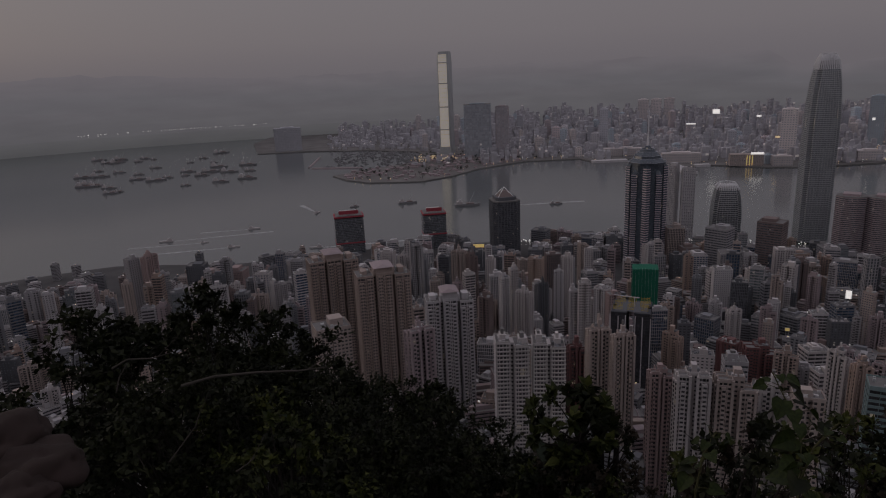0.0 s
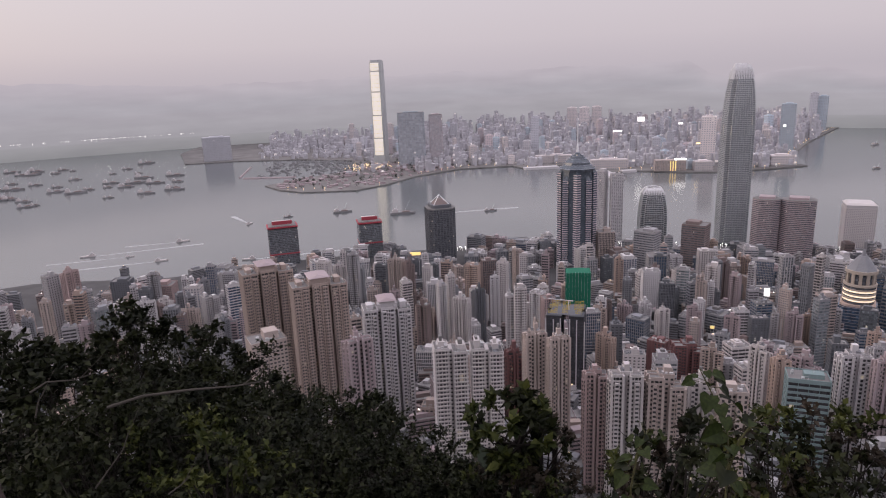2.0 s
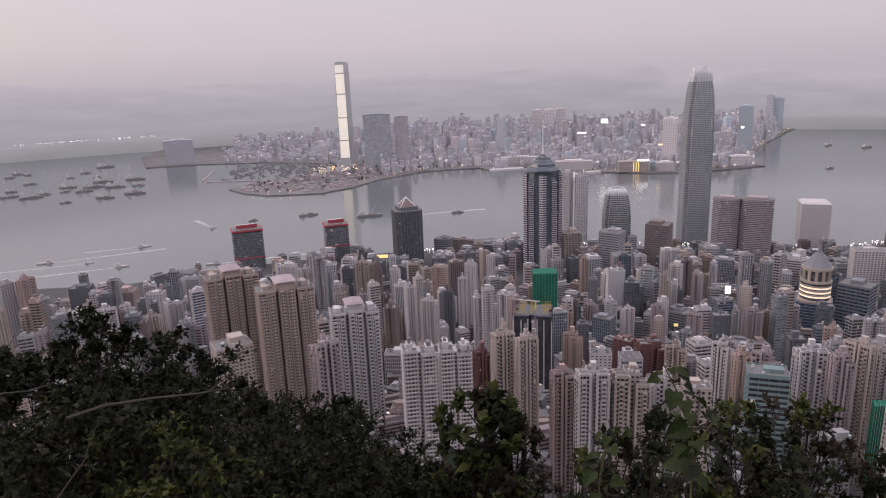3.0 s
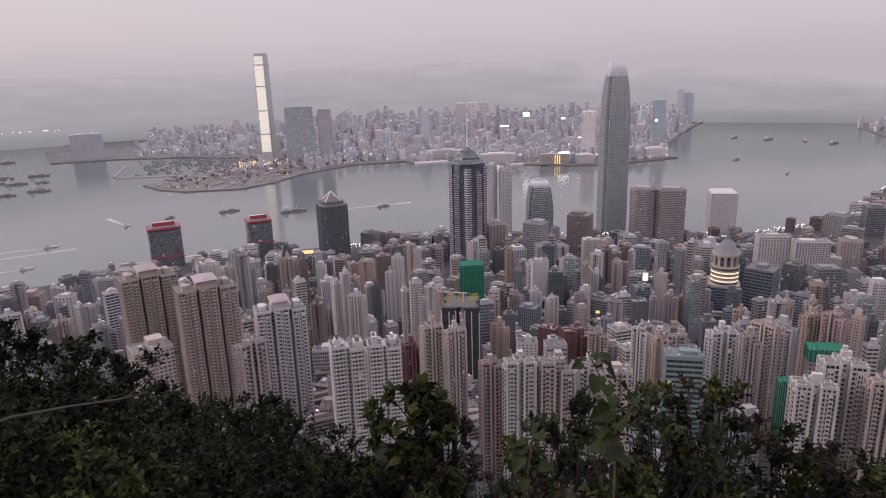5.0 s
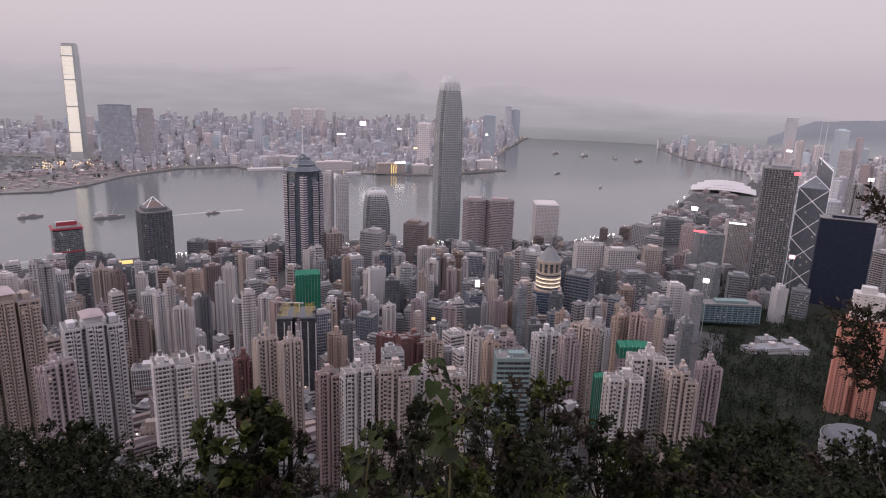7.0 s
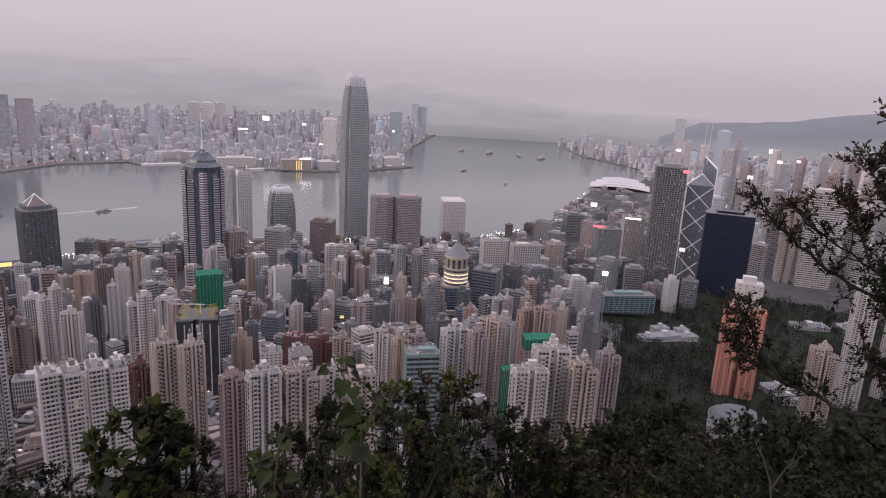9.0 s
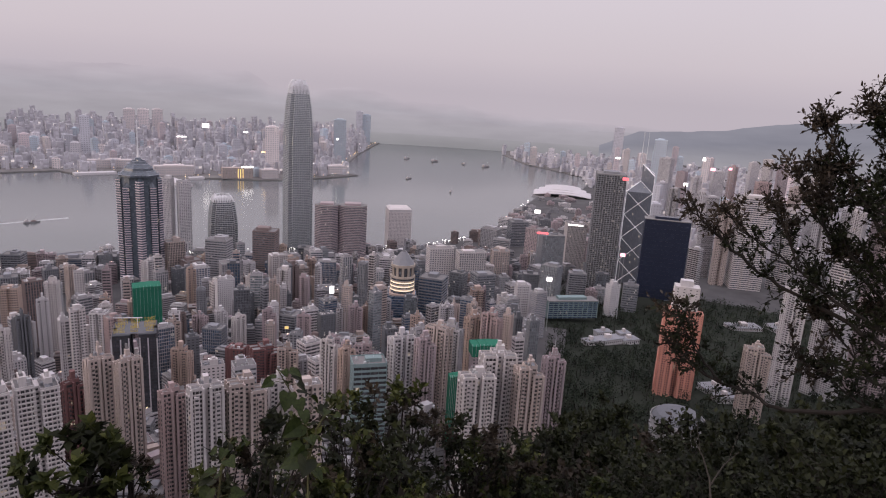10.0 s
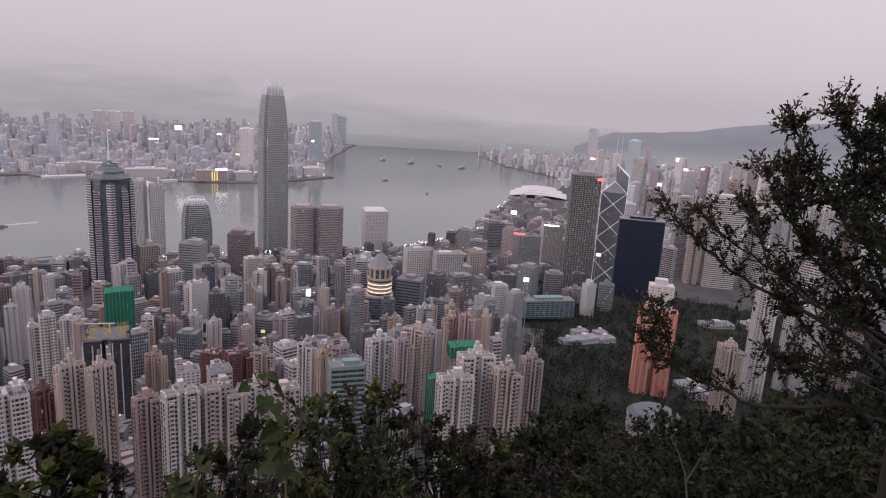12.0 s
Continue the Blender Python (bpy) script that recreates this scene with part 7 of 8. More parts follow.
tower(-480, 872, 13.1, 11.8, 116, 21, 'slate', 'home', 'twin', 180)
tower(663, 1120, 22.5, 21.4, 62, -29, 'tan', 'home', 'twin', 181)
tower(-153, 772, 17.6, 12.1, 91, -10, 'slate', 'home', 'block', 182)
tower(-135, 772, 17.4, 11.8, 92, 13, 'grey', 'dim', 'fins', 183)
tower(91, 493, 19.5, 16.7, 145, 15, 'mauve', 'home', 'bands', 184)
tower(367, 594, 19.6, 12.5, 116, -32, 'grey', 'home', 'cross', 185)
tower(1028, 736, 33.3, 24.3, 77, -45, 'slate', 'dim', 'bands', 186)
tower(-593, 774, 20.8, 16.6, 86, 45, 'mauve', 'home', 'block', 187)
tower(659, 1336, 30.0, 20.7, 27, 9, 'slate', 'blue', 'bands', 188)
tower(738, 1128, 19.5, 18.4, 57, -29, 'pale', 'home', 'bands', 189)
tower(-407, 869, 12.8, 12.1, 148, -1, 'tan', 'home', 'bands', 190)
tower(418, 1081, 33.3, 32.5, 87, -3, 'pale', 'blue', 'block', 191)
tower(521, 763, 19.3, 13.9, 105, -32, 'dark', 'silver', 'bands', 192)
tower(-289, 842, 13.3, 11.6, 142, -7, 'white', 'home', 'cross', 193)
tower(-356, 837, 17.8, 12.0, 116, 13, 'grey', 'office', 'bands', 194)
tower(776, 1098, 23.3, 16.7, 48, -36, 'tan', 'home', 'block', 195)
tower(-119, 889, 20.2, 16.5, 110, 17, 'dark', 'silver', 'bands', 196)
tower(103, 577, 18.4, 14.7, 138, 1, 'pale', 'home', 'block', 197)
tower(-65, 450, 16.1, 14.2, 152, 27, 'mauve', 'home', 'cross', 198)
tower(1397, 1202, 22.1, 21.5, 25, -36, 'dark', 'blue', 'bands', 199)
tower(760, 761, 13.2, 8.3, 87, -43, 'grey', 'home', 'block', 200)
tower(-333, 761, 20.7, 13.8, 160, 30, 'slate', 'silver', 'fins', 201)
tower(1073, 1049, 27.1, 25.7, 46, -46, 'slate', 'blue', 'block', 202)
tower(-495, 1004, 18.5, 11.4, 89, 28, 'cream', 'home', 'block', 203)
tower(502, 1277, 26.2, 18.8, 63, -33, 'grey', 'silver', 'fins', 204)
tower(309, 1280, 32.3, 25.3, 53, -21, 'grey', 'home', 'twin', 205)
tower(231, 1064, 20.6, 17.4, 67, -19, 'grey', 'silver', 'fins', 206)
tower(954, 1106, 25.8, 16.5, 46, -16, 'slate', 'silver', 'bands', 207)
tower(491, 1330, 17.8, 16.8, 43, 8, 'grey', 'office', 'fins', 208)
tower(-121, 786, 15.0, 9.3, 103, -11, 'cream', 'home', 'block', 209)
tower(485, 946, 18.1, 11.7, 80, -12, 'slate', 'dim', 'bands', 210)
tower(-176, 925, 17.0, 12.8, 83, 15, 'grey', 'home', 'twin', 211)
tower(-179, 559, 18.3, 12.8, 112, 20, 'grey', 'home', 'block', 212)
tower(601, 495, 17.6, 14.8, 131, -22, 'slate', 'silver', 'block', 213)
tower(1016, 1112, 32.6, 24.4, 31, -11, 'pale', 'silver', 'fins', 214)
tower(374, 1453, 22.6, 20.7, 43, 6, 'pale', 'office', 'block', 215)
tower(1153, 1065, 21.0, 14.4, 32, -38, 'dark', 'silver', 'bands', 216)
tower(860, 835, 23.3, 19.0, 46, -47, 'pale', 'office', 'fins', 217)
tower(135, 918, 13.7, 10.8, 89, -2, 'pale', 'home', 'bands', 218)
tower(304, 344, 18.9, 11.5, 168, -5, 'grey', 'home', 'block', 219)
tower(-388, 731, 15.3, 13.9, 102, 2, 'pale', 'blue', 'bands', 220)
tower(188, 727, 13.8, 13.4, 147, 7, 'pink', 'home', 'block', 221)
tower(430, 810, 17.9, 13.1, 123, -26, 'pale', 'home', 'twin', 222)
tower(759, 732, 15.3, 9.2, 91, -41, 'mauve', 'home', 'twin', 223)
tower(-428, 823, 12.1, 7.3, 153, -1, 'cream', 'home', 'block', 224)
tower(921, 1295, 25.1, 19.0, 26, -16, 'mauve', 'home', 'twin', 225)
tower(243, 468, 14.8, 11.0, 143, -2, 'white', 'home', 'cross', 226)
tower(550, 1044, 30.2, 18.6, 100, -14, 'white', 'home', 'block', 227)
tower(108, 973, 13.4, 12.7, 100, 14, 'cream', 'home', 'twin', 228)
tower(-572, 963, 15.4, 12.1, 107, 3, 'mauve', 'home', 'block', 229)
tower(726, 628, 12.5, 10.1, 92, -45, 'pink', 'home', 'block', 230)
tower(718, 1076, 32.9, 25.3, 52, 2, 'mauve', 'home', 'block', 231)
tower(-335, 444, 13.3, 8.3, 131, 6, 'grey', 'home', 'cross', 232)
tower(-193, 1147, 28.2, 26.4, 50, 14, 'white', 'home', 'bands', 233)
tower(333, 732, 13.0, 9.8, 120, 4, 'white', 'home', 'cross', 234)
tower(35, 632, 20.4, 15.3, 133, -13, 'pale', 'office', 'fins', 235)
tower(30, 656, 18.2, 11.7, 148, -6, 'beige', 'home', 'cross', 236)
tower(918, 1062, 17.2, 11.9, 37, -24, 'dark', 'silver', 'fins', 237)
tower(-204, 421, 13.7, 11.7, 129, 30, 'grey', 'home', 'cross', 238)
tower(250, 1384, 24.0, 18.9, 43, -16, 'pale', 'office', 'fins', 239)
tower(295, 397, 18.8, 13.4, 142, -40, 'slate', 'home', 'cross', 240)
tower(99, 727, 13.1, 11.7, 119, 2, 'pale', 'office', 'block', 241)
tower(325, 1347, 22.4, 18.7, 59, -19, 'white', 'home', 'block', 242)
tower(4, 707, 17.8, 14.9, 138, 12, 'dark', 'office', 'block', 243)
tower(602, 999, 18.3, 15.2, 63, 4, 'tan', 'home', 'block', 244)
tower(-263, 781, 16.9, 15.0, 148, 4, 'slate', 'dim', 'fins', 245)
tower(-3, 1373, 30.7, 26.0, 44, -18, 'pale', 'office', 'fins', 246)
tower(557, 1005, 20.3, 14.5, 91, 7, 'brown', 'home', 'block', 247)
tower(799, 998, 25.2, 24.7, 68, -39, 'grey', 'home', 'twin', 248)
tower(41, 504, 20.2, 16.4, 161, 7, 'mauve', 'home', 'bands', 249)
tower(1079, 1202, 29.1, 18.1, 25, -2, 'pale', 'home', 'block', 250)
tower(166, 785, 12.4, 11.4, 124, -16, 'pink', 'home', 'block', 251)
tower(-527, 674, 13.1, 8.4, 156, 28, 'mauve', 'home', 'cross', 252)
tower(190, 701, 17.7, 14.4, 122, 10, 'pale', 'silver', 'bands', 253)
tower(114, 1473, 17.1, 12.4, 50, 3, 'slate', 'office', 'bands', 254)
tower(331, 491, 17.7, 12.6, 164, -21, 'mauve', 'home', 'cross', 255)
tower(-528, 895, 20.9, 16.9, 125, 15, 'pale', 'home', 'bands', 256)
tower(-180, 1245, 19.1, 13.4, 38, -5, 'dark', 'silver', 'fins', 257)
tower(-220, 977, 14.4, 13.8, 111, 30, 'pale', 'office', 'block', 258)
tower(-657, 1013, 24.2, 18.9, 80, 40, 'cream', 'home', 'twin', 259)
tower(257, 1420, 32.1, 20.2, 53, -14, 'mauve', 'home', 'twin', 260)
tower(1142, 1161, 28.6, 23.0, 20, -30, 'mauve', 'home', 'bands', 261)
tower(42, 741, 20.5, 13.1, 144, -13, 'beige', 'home', 'cross', 262)
tower(785, 1030, 27.5, 17.7, 68, -41, 'pale', 'home', 'bands', 263)
tower(262, 1318, 19.9, 17.0, 66, -11, 'beige', 'home', 'block', 264)
tower(-105, 771, 17.5, 17.4, 128, -3, 'dark', 'blue', 'fins', 265)
tower(1064, 942, 26.5, 23.3, 50, -40, 'dark', 'silver', 'fins', 266)
tower(-333, 828, 17.4, 15.1, 124, 14, 'grey', 'office', 'fins', 267)
tower(-236, 462, 17.2, 16.2, 148, 41, 'grey', 'home', 'cross', 268)
tower(73, 1008, 16.2, 10.6, 116, 10, 'dark', 'office', 'fins', 269)
tower(-56, 1404, 30.9, 29.7, 54, 1, 'pale', 'office', 'bands', 270)
tower(-304, 992, 17.4, 11.4, 125, 12, 'pale', 'home', 'twin', 271)
tower(689, 1240, 31.4, 19.2, 37, -4, 'grey', 'dim', 'block', 272)
tower(152, 1110, 16.3, 10.0, 60, -1, 'pale', 'office', 'block', 273)
tower(363, 1326, 32.9, 24.9, 56, -24, 'slate', 'silver', 'fins', 274)
tower(32, 1256, 33.1, 21.0, 73, 9, 'grey', 'dim', 'bands', 275)
tower(621, 671, 15.5, 9.4, 100, -26, 'white', 'home', 'twin', 276)
tower(840, 982, 28.5, 23.7, 63, -21, 'slate', 'silver', 'bands', 277)
tower(455, 1275, 27.8, 22.7, 62, -21, 'cream', 'home', 'block', 278)
tower(-562, 790, 14.1, 9.7, 95, 46, 'grey', 'blue', 'block', 279)
tower(15, 1284, 25.1, 20.5, 60, -1, 'slate', 'dim', 'bands', 280)
tower(823, 1340, 20.1, 19.9, 19, 2, 'grey', 'silver', 'bands', 281)
tower(928, 1106, 21.0, 18.5, 35, -25, 'mauve', 'home', 'twin', 282)
tower(762, 612, 20.6, 16.4, 115, -8, 'grey', 'blue', 'block', 283)
tower(400, 998, 14.8, 14.2, 87, -17, 'grey', 'home', 'block', 284)
tower(-280, 1307, 33.5, 25.8, 28, 4, 'grey', 'silver', 'block', 285)
tower(1011, 1020, 24.4, 17.1, 47, -30, 'grey', 'dim', 'block', 286)
tower(68, 965, 20.3, 15.4, 90, -19, 'grey', 'dim', 'block', 287)
tower(-376, 1013, 16.9, 13.1, 105, -7, 'dark', 'dim', 'block', 288)
tower(-289, 542, 19.0, 15.6, 132, 27, 'tan', 'home', 'block', 289)
tower(301, 519, 14.3, 11.0, 147, -14, 'grey', 'home', 'block', 290)
tower(191, 400, 14.3, 13.9, 173, -6, 'brown', 'home', 'bands', 291)
tower(635, 1014, 33.8, 21.3, 85, -33, 'grey', 'blue', 'fins', 292)
tower(447, 1393, 21.0, 19.7, 47, -17, 'pale', 'office', 'fins', 293)
tower(-434, 571, 21.0, 20.3, 90, 30, 'mauve', 'home', 'cross', 294)
tower(134, 1109, 17.0, 11.9, 50, 12, 'tan', 'home', 'bands', 295)
tower(24, 1436, 30.7, 25.1, 37, 4, 'slate', 'silver', 'block', 296)
tower(203, 736, 20.7, 14.0, 118, -27, 'slate', 'home', 'cross', 297)
tower(282, 515, 17.2, 12.5, 164, -31, 'beige', 'home', 'cross', 298)
tower(23, 824, 14.2, 12.4, 148, 16, 'white', 'home', 'bands', 299)
tower(279, 1231, 24.3, 16.6, 58, 10, 'grey', 'dim', 'fins', 300)
tower(336, 1376, 23.6, 15.2, 38, -27, 'slate', 'dim', 'block', 301)
tower(471, 681, 16.1, 14.9, 124, -28, 'mauve', 'home', 'cross', 302)
tower(-78, 1368, 17.3, 16.9, 52, 24, 'dark', 'silver', 'fins', 303)
tower(370, 341, 13.6, 11.3, 137, -16, 'mauve', 'home', 'block', 304)
tower(380, 1062, 19.1, 15.3, 93, 9, 'dark', 'silver', 'block', 305)
tower(84, 1056, 13.7, 8.5, 68, -11, 'grey', 'home', 'bands', 306)
tower(195, 1332, 27.9, 18.5, 44, 9, 'pale', 'silver', 'bands', 307)
tower(-56, 658, 13.7, 12.0, 133, 1, 'cream', 'home', 'cross', 308)
tower(-216, 892, 17.7, 16.0, 157, -5, 'grey', 'home', 'block', 309)
tower(79, 636, 17.4, 14.6, 130, -22, 'brown', 'home', 'bands', 310)
tower(1331, 1226, 29.9, 20.5, 20, -46, 'grey', 'blue', 'fins', 311)
tower(-772, 1066, 18.4, 15.0, 61, 2, 'grey', 'office', 'block', 312)
tower(-353, 717, 14.2, 10.0, 155, 16, 'grey', 'home', 'bands', 313)
tower(-125, 723, 14.7, 11.7, 125, -13, 'dark', 'blue', 'bands', 314)
tower(-201, 1091, 18.1, 15.7, 76, 3, 'mauve', 'home', 'bands', 315)
tower(139, 1174, 27.8, 17.9, 63, 11, 'cream', 'home', 'twin', 316)
tower(399, 848, 14.9, 12.7, 106, 1, 'dark', 'silver', 'block', 317)
tower(-622, 878, 18.1, 12.3, 119, 43, 'slate', 'blue', 'bands', 318)
tower(517, 693, 19.5, 13.0, 138, -1, 'cream', 'home', 'bands', 319)
tower(281, 1255, 22.9, 17.8, 56, -12, 'pale', 'office', 'fins', 320)
tower(453, 549, 17.2, 17.0, 119, -23, 'pale', 'home', 'bands', 321)
tower(-128, 1423, 25.5, 16.4, 43, 8, 'pale', 'office', 'bands', 322)
tower(475, 1053, 18.4, 18.0, 97, -2, 'grey', 'office', 'fins', 323)
tower(-36, 1170, 25.0, 19.0, 48, 18, 'pale', 'office', 'block', 324)
tower(132, 873, 13.5, 9.7, 110, -22, 'pale', 'home', 'cross', 325)
tower(691, 958, 17.9, 14.9, 71, -0, 'dark', 'silver', 'fins', 326)
tower(1216, 1091, 23.9, 23.1, 20, -9, 'grey', 'office', 'bands', 327)
tower(-291, 508, 20.8, 12.9, 120, 32, 'grey', 'home', 'block', 328)
tower(558, 465, 18.5, 15.1, 137, -44, 'grey', 'home', 'cross', 329)
tower(259, 1270, 21.1, 18.5, 62, -12, 'white', 'home', 'bands', 330)
tower(-397, 660, 14.7, 9.2, 118, 17, 'slate', 'blue', 'block', 331)
tower(726, 984, 28.7, 20.9, 61, -29, 'pale', 'silver', 'fins', 332)
tower(-333, 1045, 18.3, 15.1, 84, 27, 'slate', 'office', 'block', 333)
tower(291, 1360, 32.4, 31.0, 53, -26, 'slate', 'blue', 'bands', 334)
tower(747, 1290, 30.8, 29.3, 39, -28, 'dark', 'dim', 'bands', 335)
tower(236, 1043, 14.8, 14.6, 73, -21, 'white', 'home', 'block', 336)
tower(-176, 426, 20.5, 14.4, 144, 38, 'grey', 'home', 'cross', 337)
tower(172, 614, 15.2, 14.5, 155, 13, 'mauve', 'home', 'block', 338)
tower(321, 542, 20.5, 17.1, 153, 1, 'white', 'home', 'bands', 339)
tower(694, 831, 15.5, 14.1, 107, -22, 'dark', 'blue', 'bands', 340)
tower(520, 1037, 27.0, 20.3, 56, -1, 'grey', 'office', 'fins', 341)
tower(-692, 1126, 22.5, 20.1, 42, 41, 'dark', 'dim', 'bands', 342)
tower(332, 1312, 23.7, 16.8, 66, 1, 'slate', 'silver', 'block', 343)
tower(809, 1063, 33.9, 33.6, 64, -20, 'grey', 'silver', 'fins', 344)
tower(956, 969, 22.4, 17.4, 64, -41, 'slate', 'blue', 'bands', 345)
tower(819, 1142, 27.9, 24.4, 36, -24, 'grey', 'office', 'fins', 346)
tower(628, 1142, 26.8, 25.0, 63, 3, 'tan', 'home', 'block', 347)
tower(17, 965, 18.7, 12.7, 84, 4, 'grey', 'home', 'block', 348)
tower(-302, 585, 12.1, 7.8, 141, 38, 'beige', 'home', 'block', 349)
tower(235, 1122, 16.1, 14.3, 102, 14, 'cream', 'home', 'twin', 350)
tower(568, 1089, 20.7, 17.4, 68, 8, 'slate', 'blue', 'fins', 351)
tower(-33, 633, 14.7, 8.9, 131, -6, 'pale', 'home', 'cross', 352)
tower(-357, 762, 14.7, 10.7, 141, -1, 'mauve', 'home', 'block', 353)
tower(950, 1194, 29.1, 25.6, 26, -29, 'pale', 'office', 'bands', 354)
tower(-282, 1369, 22.9, 22.4, 24, -8, 'grey', 'home', 'block', 355)
tower(876, 810, 18.4, 11.9, 49, -9, 'grey', 'office', 'fins', 356)
tower(416, 853, 17.4, 15.4, 131, -31, 'grey', 'silver', 'bands', 357)
tower(655, 864, 17.1, 13.7, 63, -38, 'white', 'home', 'block', 358)
tower(-839, 1097, 28.6, 24.3, 45, 16, 'pale', 'dim', 'bands', 359)
tower(209, 900, 14.3, 9.1, 92, 17, 'mauve', 'home', 'bands', 360)
tower(-206, 828, 13.0, 8.8, 108, -0, 'mauve', 'home', 'bands', 361)
tower(1140, 1042, 31.0, 26.2, 40, -34, 'brown', 'home', 'twin', 362)
tower(-50, 705, 18.7, 14.1, 120, 23, 'white', 'home', 'block', 363)
tower(1244, 663, 33.7, 30.5, 48, -18, 'dark', 'silver', 'block', 364)
tower(-406, 1047, 12.2, 9.1, 101, 21, 'pale', 'home', 'block', 365)
tower(949, 898, 19.7, 13.9, 63, -42, 'white', 'home', 'block', 366)
tower(1054, 853, 32.2, 31.5, 58, -8, 'grey', 'office', 'fins', 367)
tower(251, 386, 12.0, 11.0, 143, -32, 'pale', 'home', 'cross', 368)
tower(363, 1356, 23.8, 15.5, 53, -20, 'grey', 'office', 'bands', 369)
tower(-228, 607, 13.0, 12.3, 125, 25, 'dark', 'silver', 'bands', 370)
tower(-544, 754, 12.0, 8.6, 93, 44, 'tan', 'home', 'bands', 371)
tower(-236, 545, 12.9, 11.5, 133, -1, 'grey', 'home', 'cross', 372)
tower(-305, 467, 14.8, 9.3, 141, 43, 'pale', 'home', 'block', 373)
tower(-79, 1175, 25.2, 20.2, 49, -3, 'grey', 'silver', 'bands', 374)
tower(445, 927, 18.5, 11.9, 105, -6, 'white', 'home', 'block', 375)
tower(-626, 835, 20.8, 20.0, 130, 27, 'slate', 'home', 'block', 376)
tower(-317, 696, 20.4, 19.7, 140, 23, 'beige', 'home', 'cross', 377)
tower(951, 789, 29.5, 22.7, 73, -42, 'dark', 'office', 'block', 378)
tower(-292, 565, 19.0, 16.0, 104, 19, 'mauve', 'home', 'bands', 379)
tower(-293, 1024, 14.3, 13.0, 109, -4, 'pink', 'home', 'twin', 380)
tower(186, 1370, 17.7, 17.1, 40, 2, 'pale', 'office', 'fins', 381)
tower(-444, 688, 20.4, 18.4, 117, 27, 'slate', 'office', 'block', 382)
tower(37, 1475, 18.8, 13.6, 27, 5, 'pale', 'blue', 'bands', 383)
tower(479, 722, 20.0, 18.3, 109, -26, 'pale', 'home', 'cross', 384)
tower(-412, 774, 16.7, 15.7, 119, 37, 'brown', 'home', 'block', 385)
tower(326, 768, 12.9, 12.6, 118, -15, 'pale', 'home', 'cross', 386)
tower(839, 793, 17.3, 12.5, 82, -5, 'pale', 'office', 'bands', 387)
tower(112, 672, 19.8, 18.5, 114, 9, 'pale', 'office', 'fins', 388)
tower(687, 1387, 33.0, 20.4, 26, -16, 'dark', 'dim', 'bands', 389)
tower(-50, 427, 14.8, 14.4, 166, -3, 'beige', 'home', 'cross', 390)
tower(-242, 1316, 28.9, 19.4, 28, 25, 'slate', 'office', 'block', 391)
tower(-113, 1198, 31.5, 22.3, 70, -14, 'grey', 'home', 'block', 392)
tower(-160, 1384, 19.9, 19.2, 46, 7, 'tan', 'home', 'block', 393)
tower(-82, 842, 14.3, 12.2, 147, 28, 'mauve', 'home', 'cross', 394)
tower(-26, 667, 16.3, 11.5, 146, 21, 'grey', 'home', 'cross', 395)
tower(-487, 886, 14.4, 11.2, 119, 18, 'cream', 'home', 'twin', 396)
tower(-8, 1204, 25.8, 24.1, 84, -14, 'pale', 'home', 'block', 397)
tower(-254, 746, 18.7, 13.1, 131, 31, 'grey', 'silver', 'block', 398)
tower(-166, 1416, 20.5, 13.1, 35, 15, 'grey', 'home', 'bands', 399)
tower(558, 1224, 29.3, 22.1, 51, -19, 'slate', 'office', 'bands', 400)
tower(69, 613, 15.1, 10.0, 134, 19, 'cream', 'home', 'bands', 401)
tower(-340, 1363, 31.2, 27.7, 41, -11, 'grey', 'blue', 'block', 402)
tower(737, 1198, 20.6, 19.8, 55, -5, 'slate', 'silver', 'bands', 403)
tower(814, 901, 29.2, 25.5, 57, -17, 'pale', 'silver', 'bands', 404)
tower(430, 785, 12.8, 10.4, 89, -2, 'cream', 'home', 'block', 405)
tower(672, 549, 16.5, 12.7, 108, -11, 'pale', 'blue', 'bands', 406)
tower(-208, 697, 20.0, 19.3, 117, 9, 'pale', 'home', 'bands', 407)
tower(-620, 813, 15.9, 9.6, 122, 27, 'pale', 'home', 'block', 408)
tower(349, 457, 18.3, 17.3, 151, -20, 'slate', 'home', 'block', 409)
tower(613, 1063, 18.9, 13.8, 63, -16, 'cream', 'home', 'block', 410)
tower(93, 756, 20.3, 15.1, 105, -15, 'slate', 'home', 'cross', 411)
tower(-375, 680, 19.3, 18.5, 145, 39, 'dark', 'blue', 'fins', 412)
tower(980, 1266, 20.2, 19.4, 31, -16, 'brown', 'home', 'bands', 413)
tower(-468, 1017, 20.8, 15.0, 107, 26, 'grey', 'silver', 'block', 414)
tower(-258, 832, 20.5, 12.5, 129, -6, 'cream', 'home', 'cross', 415)
tower(-203, 844, 16.5, 12.7, 153, 27, 'pale', 'blue', 'bands', 416)
tower(570, 1320, 23.7, 14.3, 44, -4, 'dark', 'blue', 'bands', 417)
tower(1067, 708, 22.2, 15.4, 47, -41, 'grey', 'silver', 'fins', 418)
tower(171, 587, 14.7, 9.6, 157, -26, 'white', 'home', 'cross', 419)
tower(4, 565, 13.9, 12.4, 149, -2, 'tan', 'home', 'cross', 420)
tower(419, 668, 19.5, 13.0, 126, -9, 'dark', 'office', 'block', 421)
tower(1325, 737, 32.5, 22.0, 39, -51, 'pale', 'silver', 'block', 422)
tower(-267, 713, 19.6, 13.1, 180, 17, 'pale', 'home', 'cross', 423)
tower(394, 946, 14.8, 13.8, 98, 2, 'white', 'home', 'bands', 424)
tower(-136, 805, 13.8, 13.6, 91, -12, 'tan', 'home', 'block', 425)
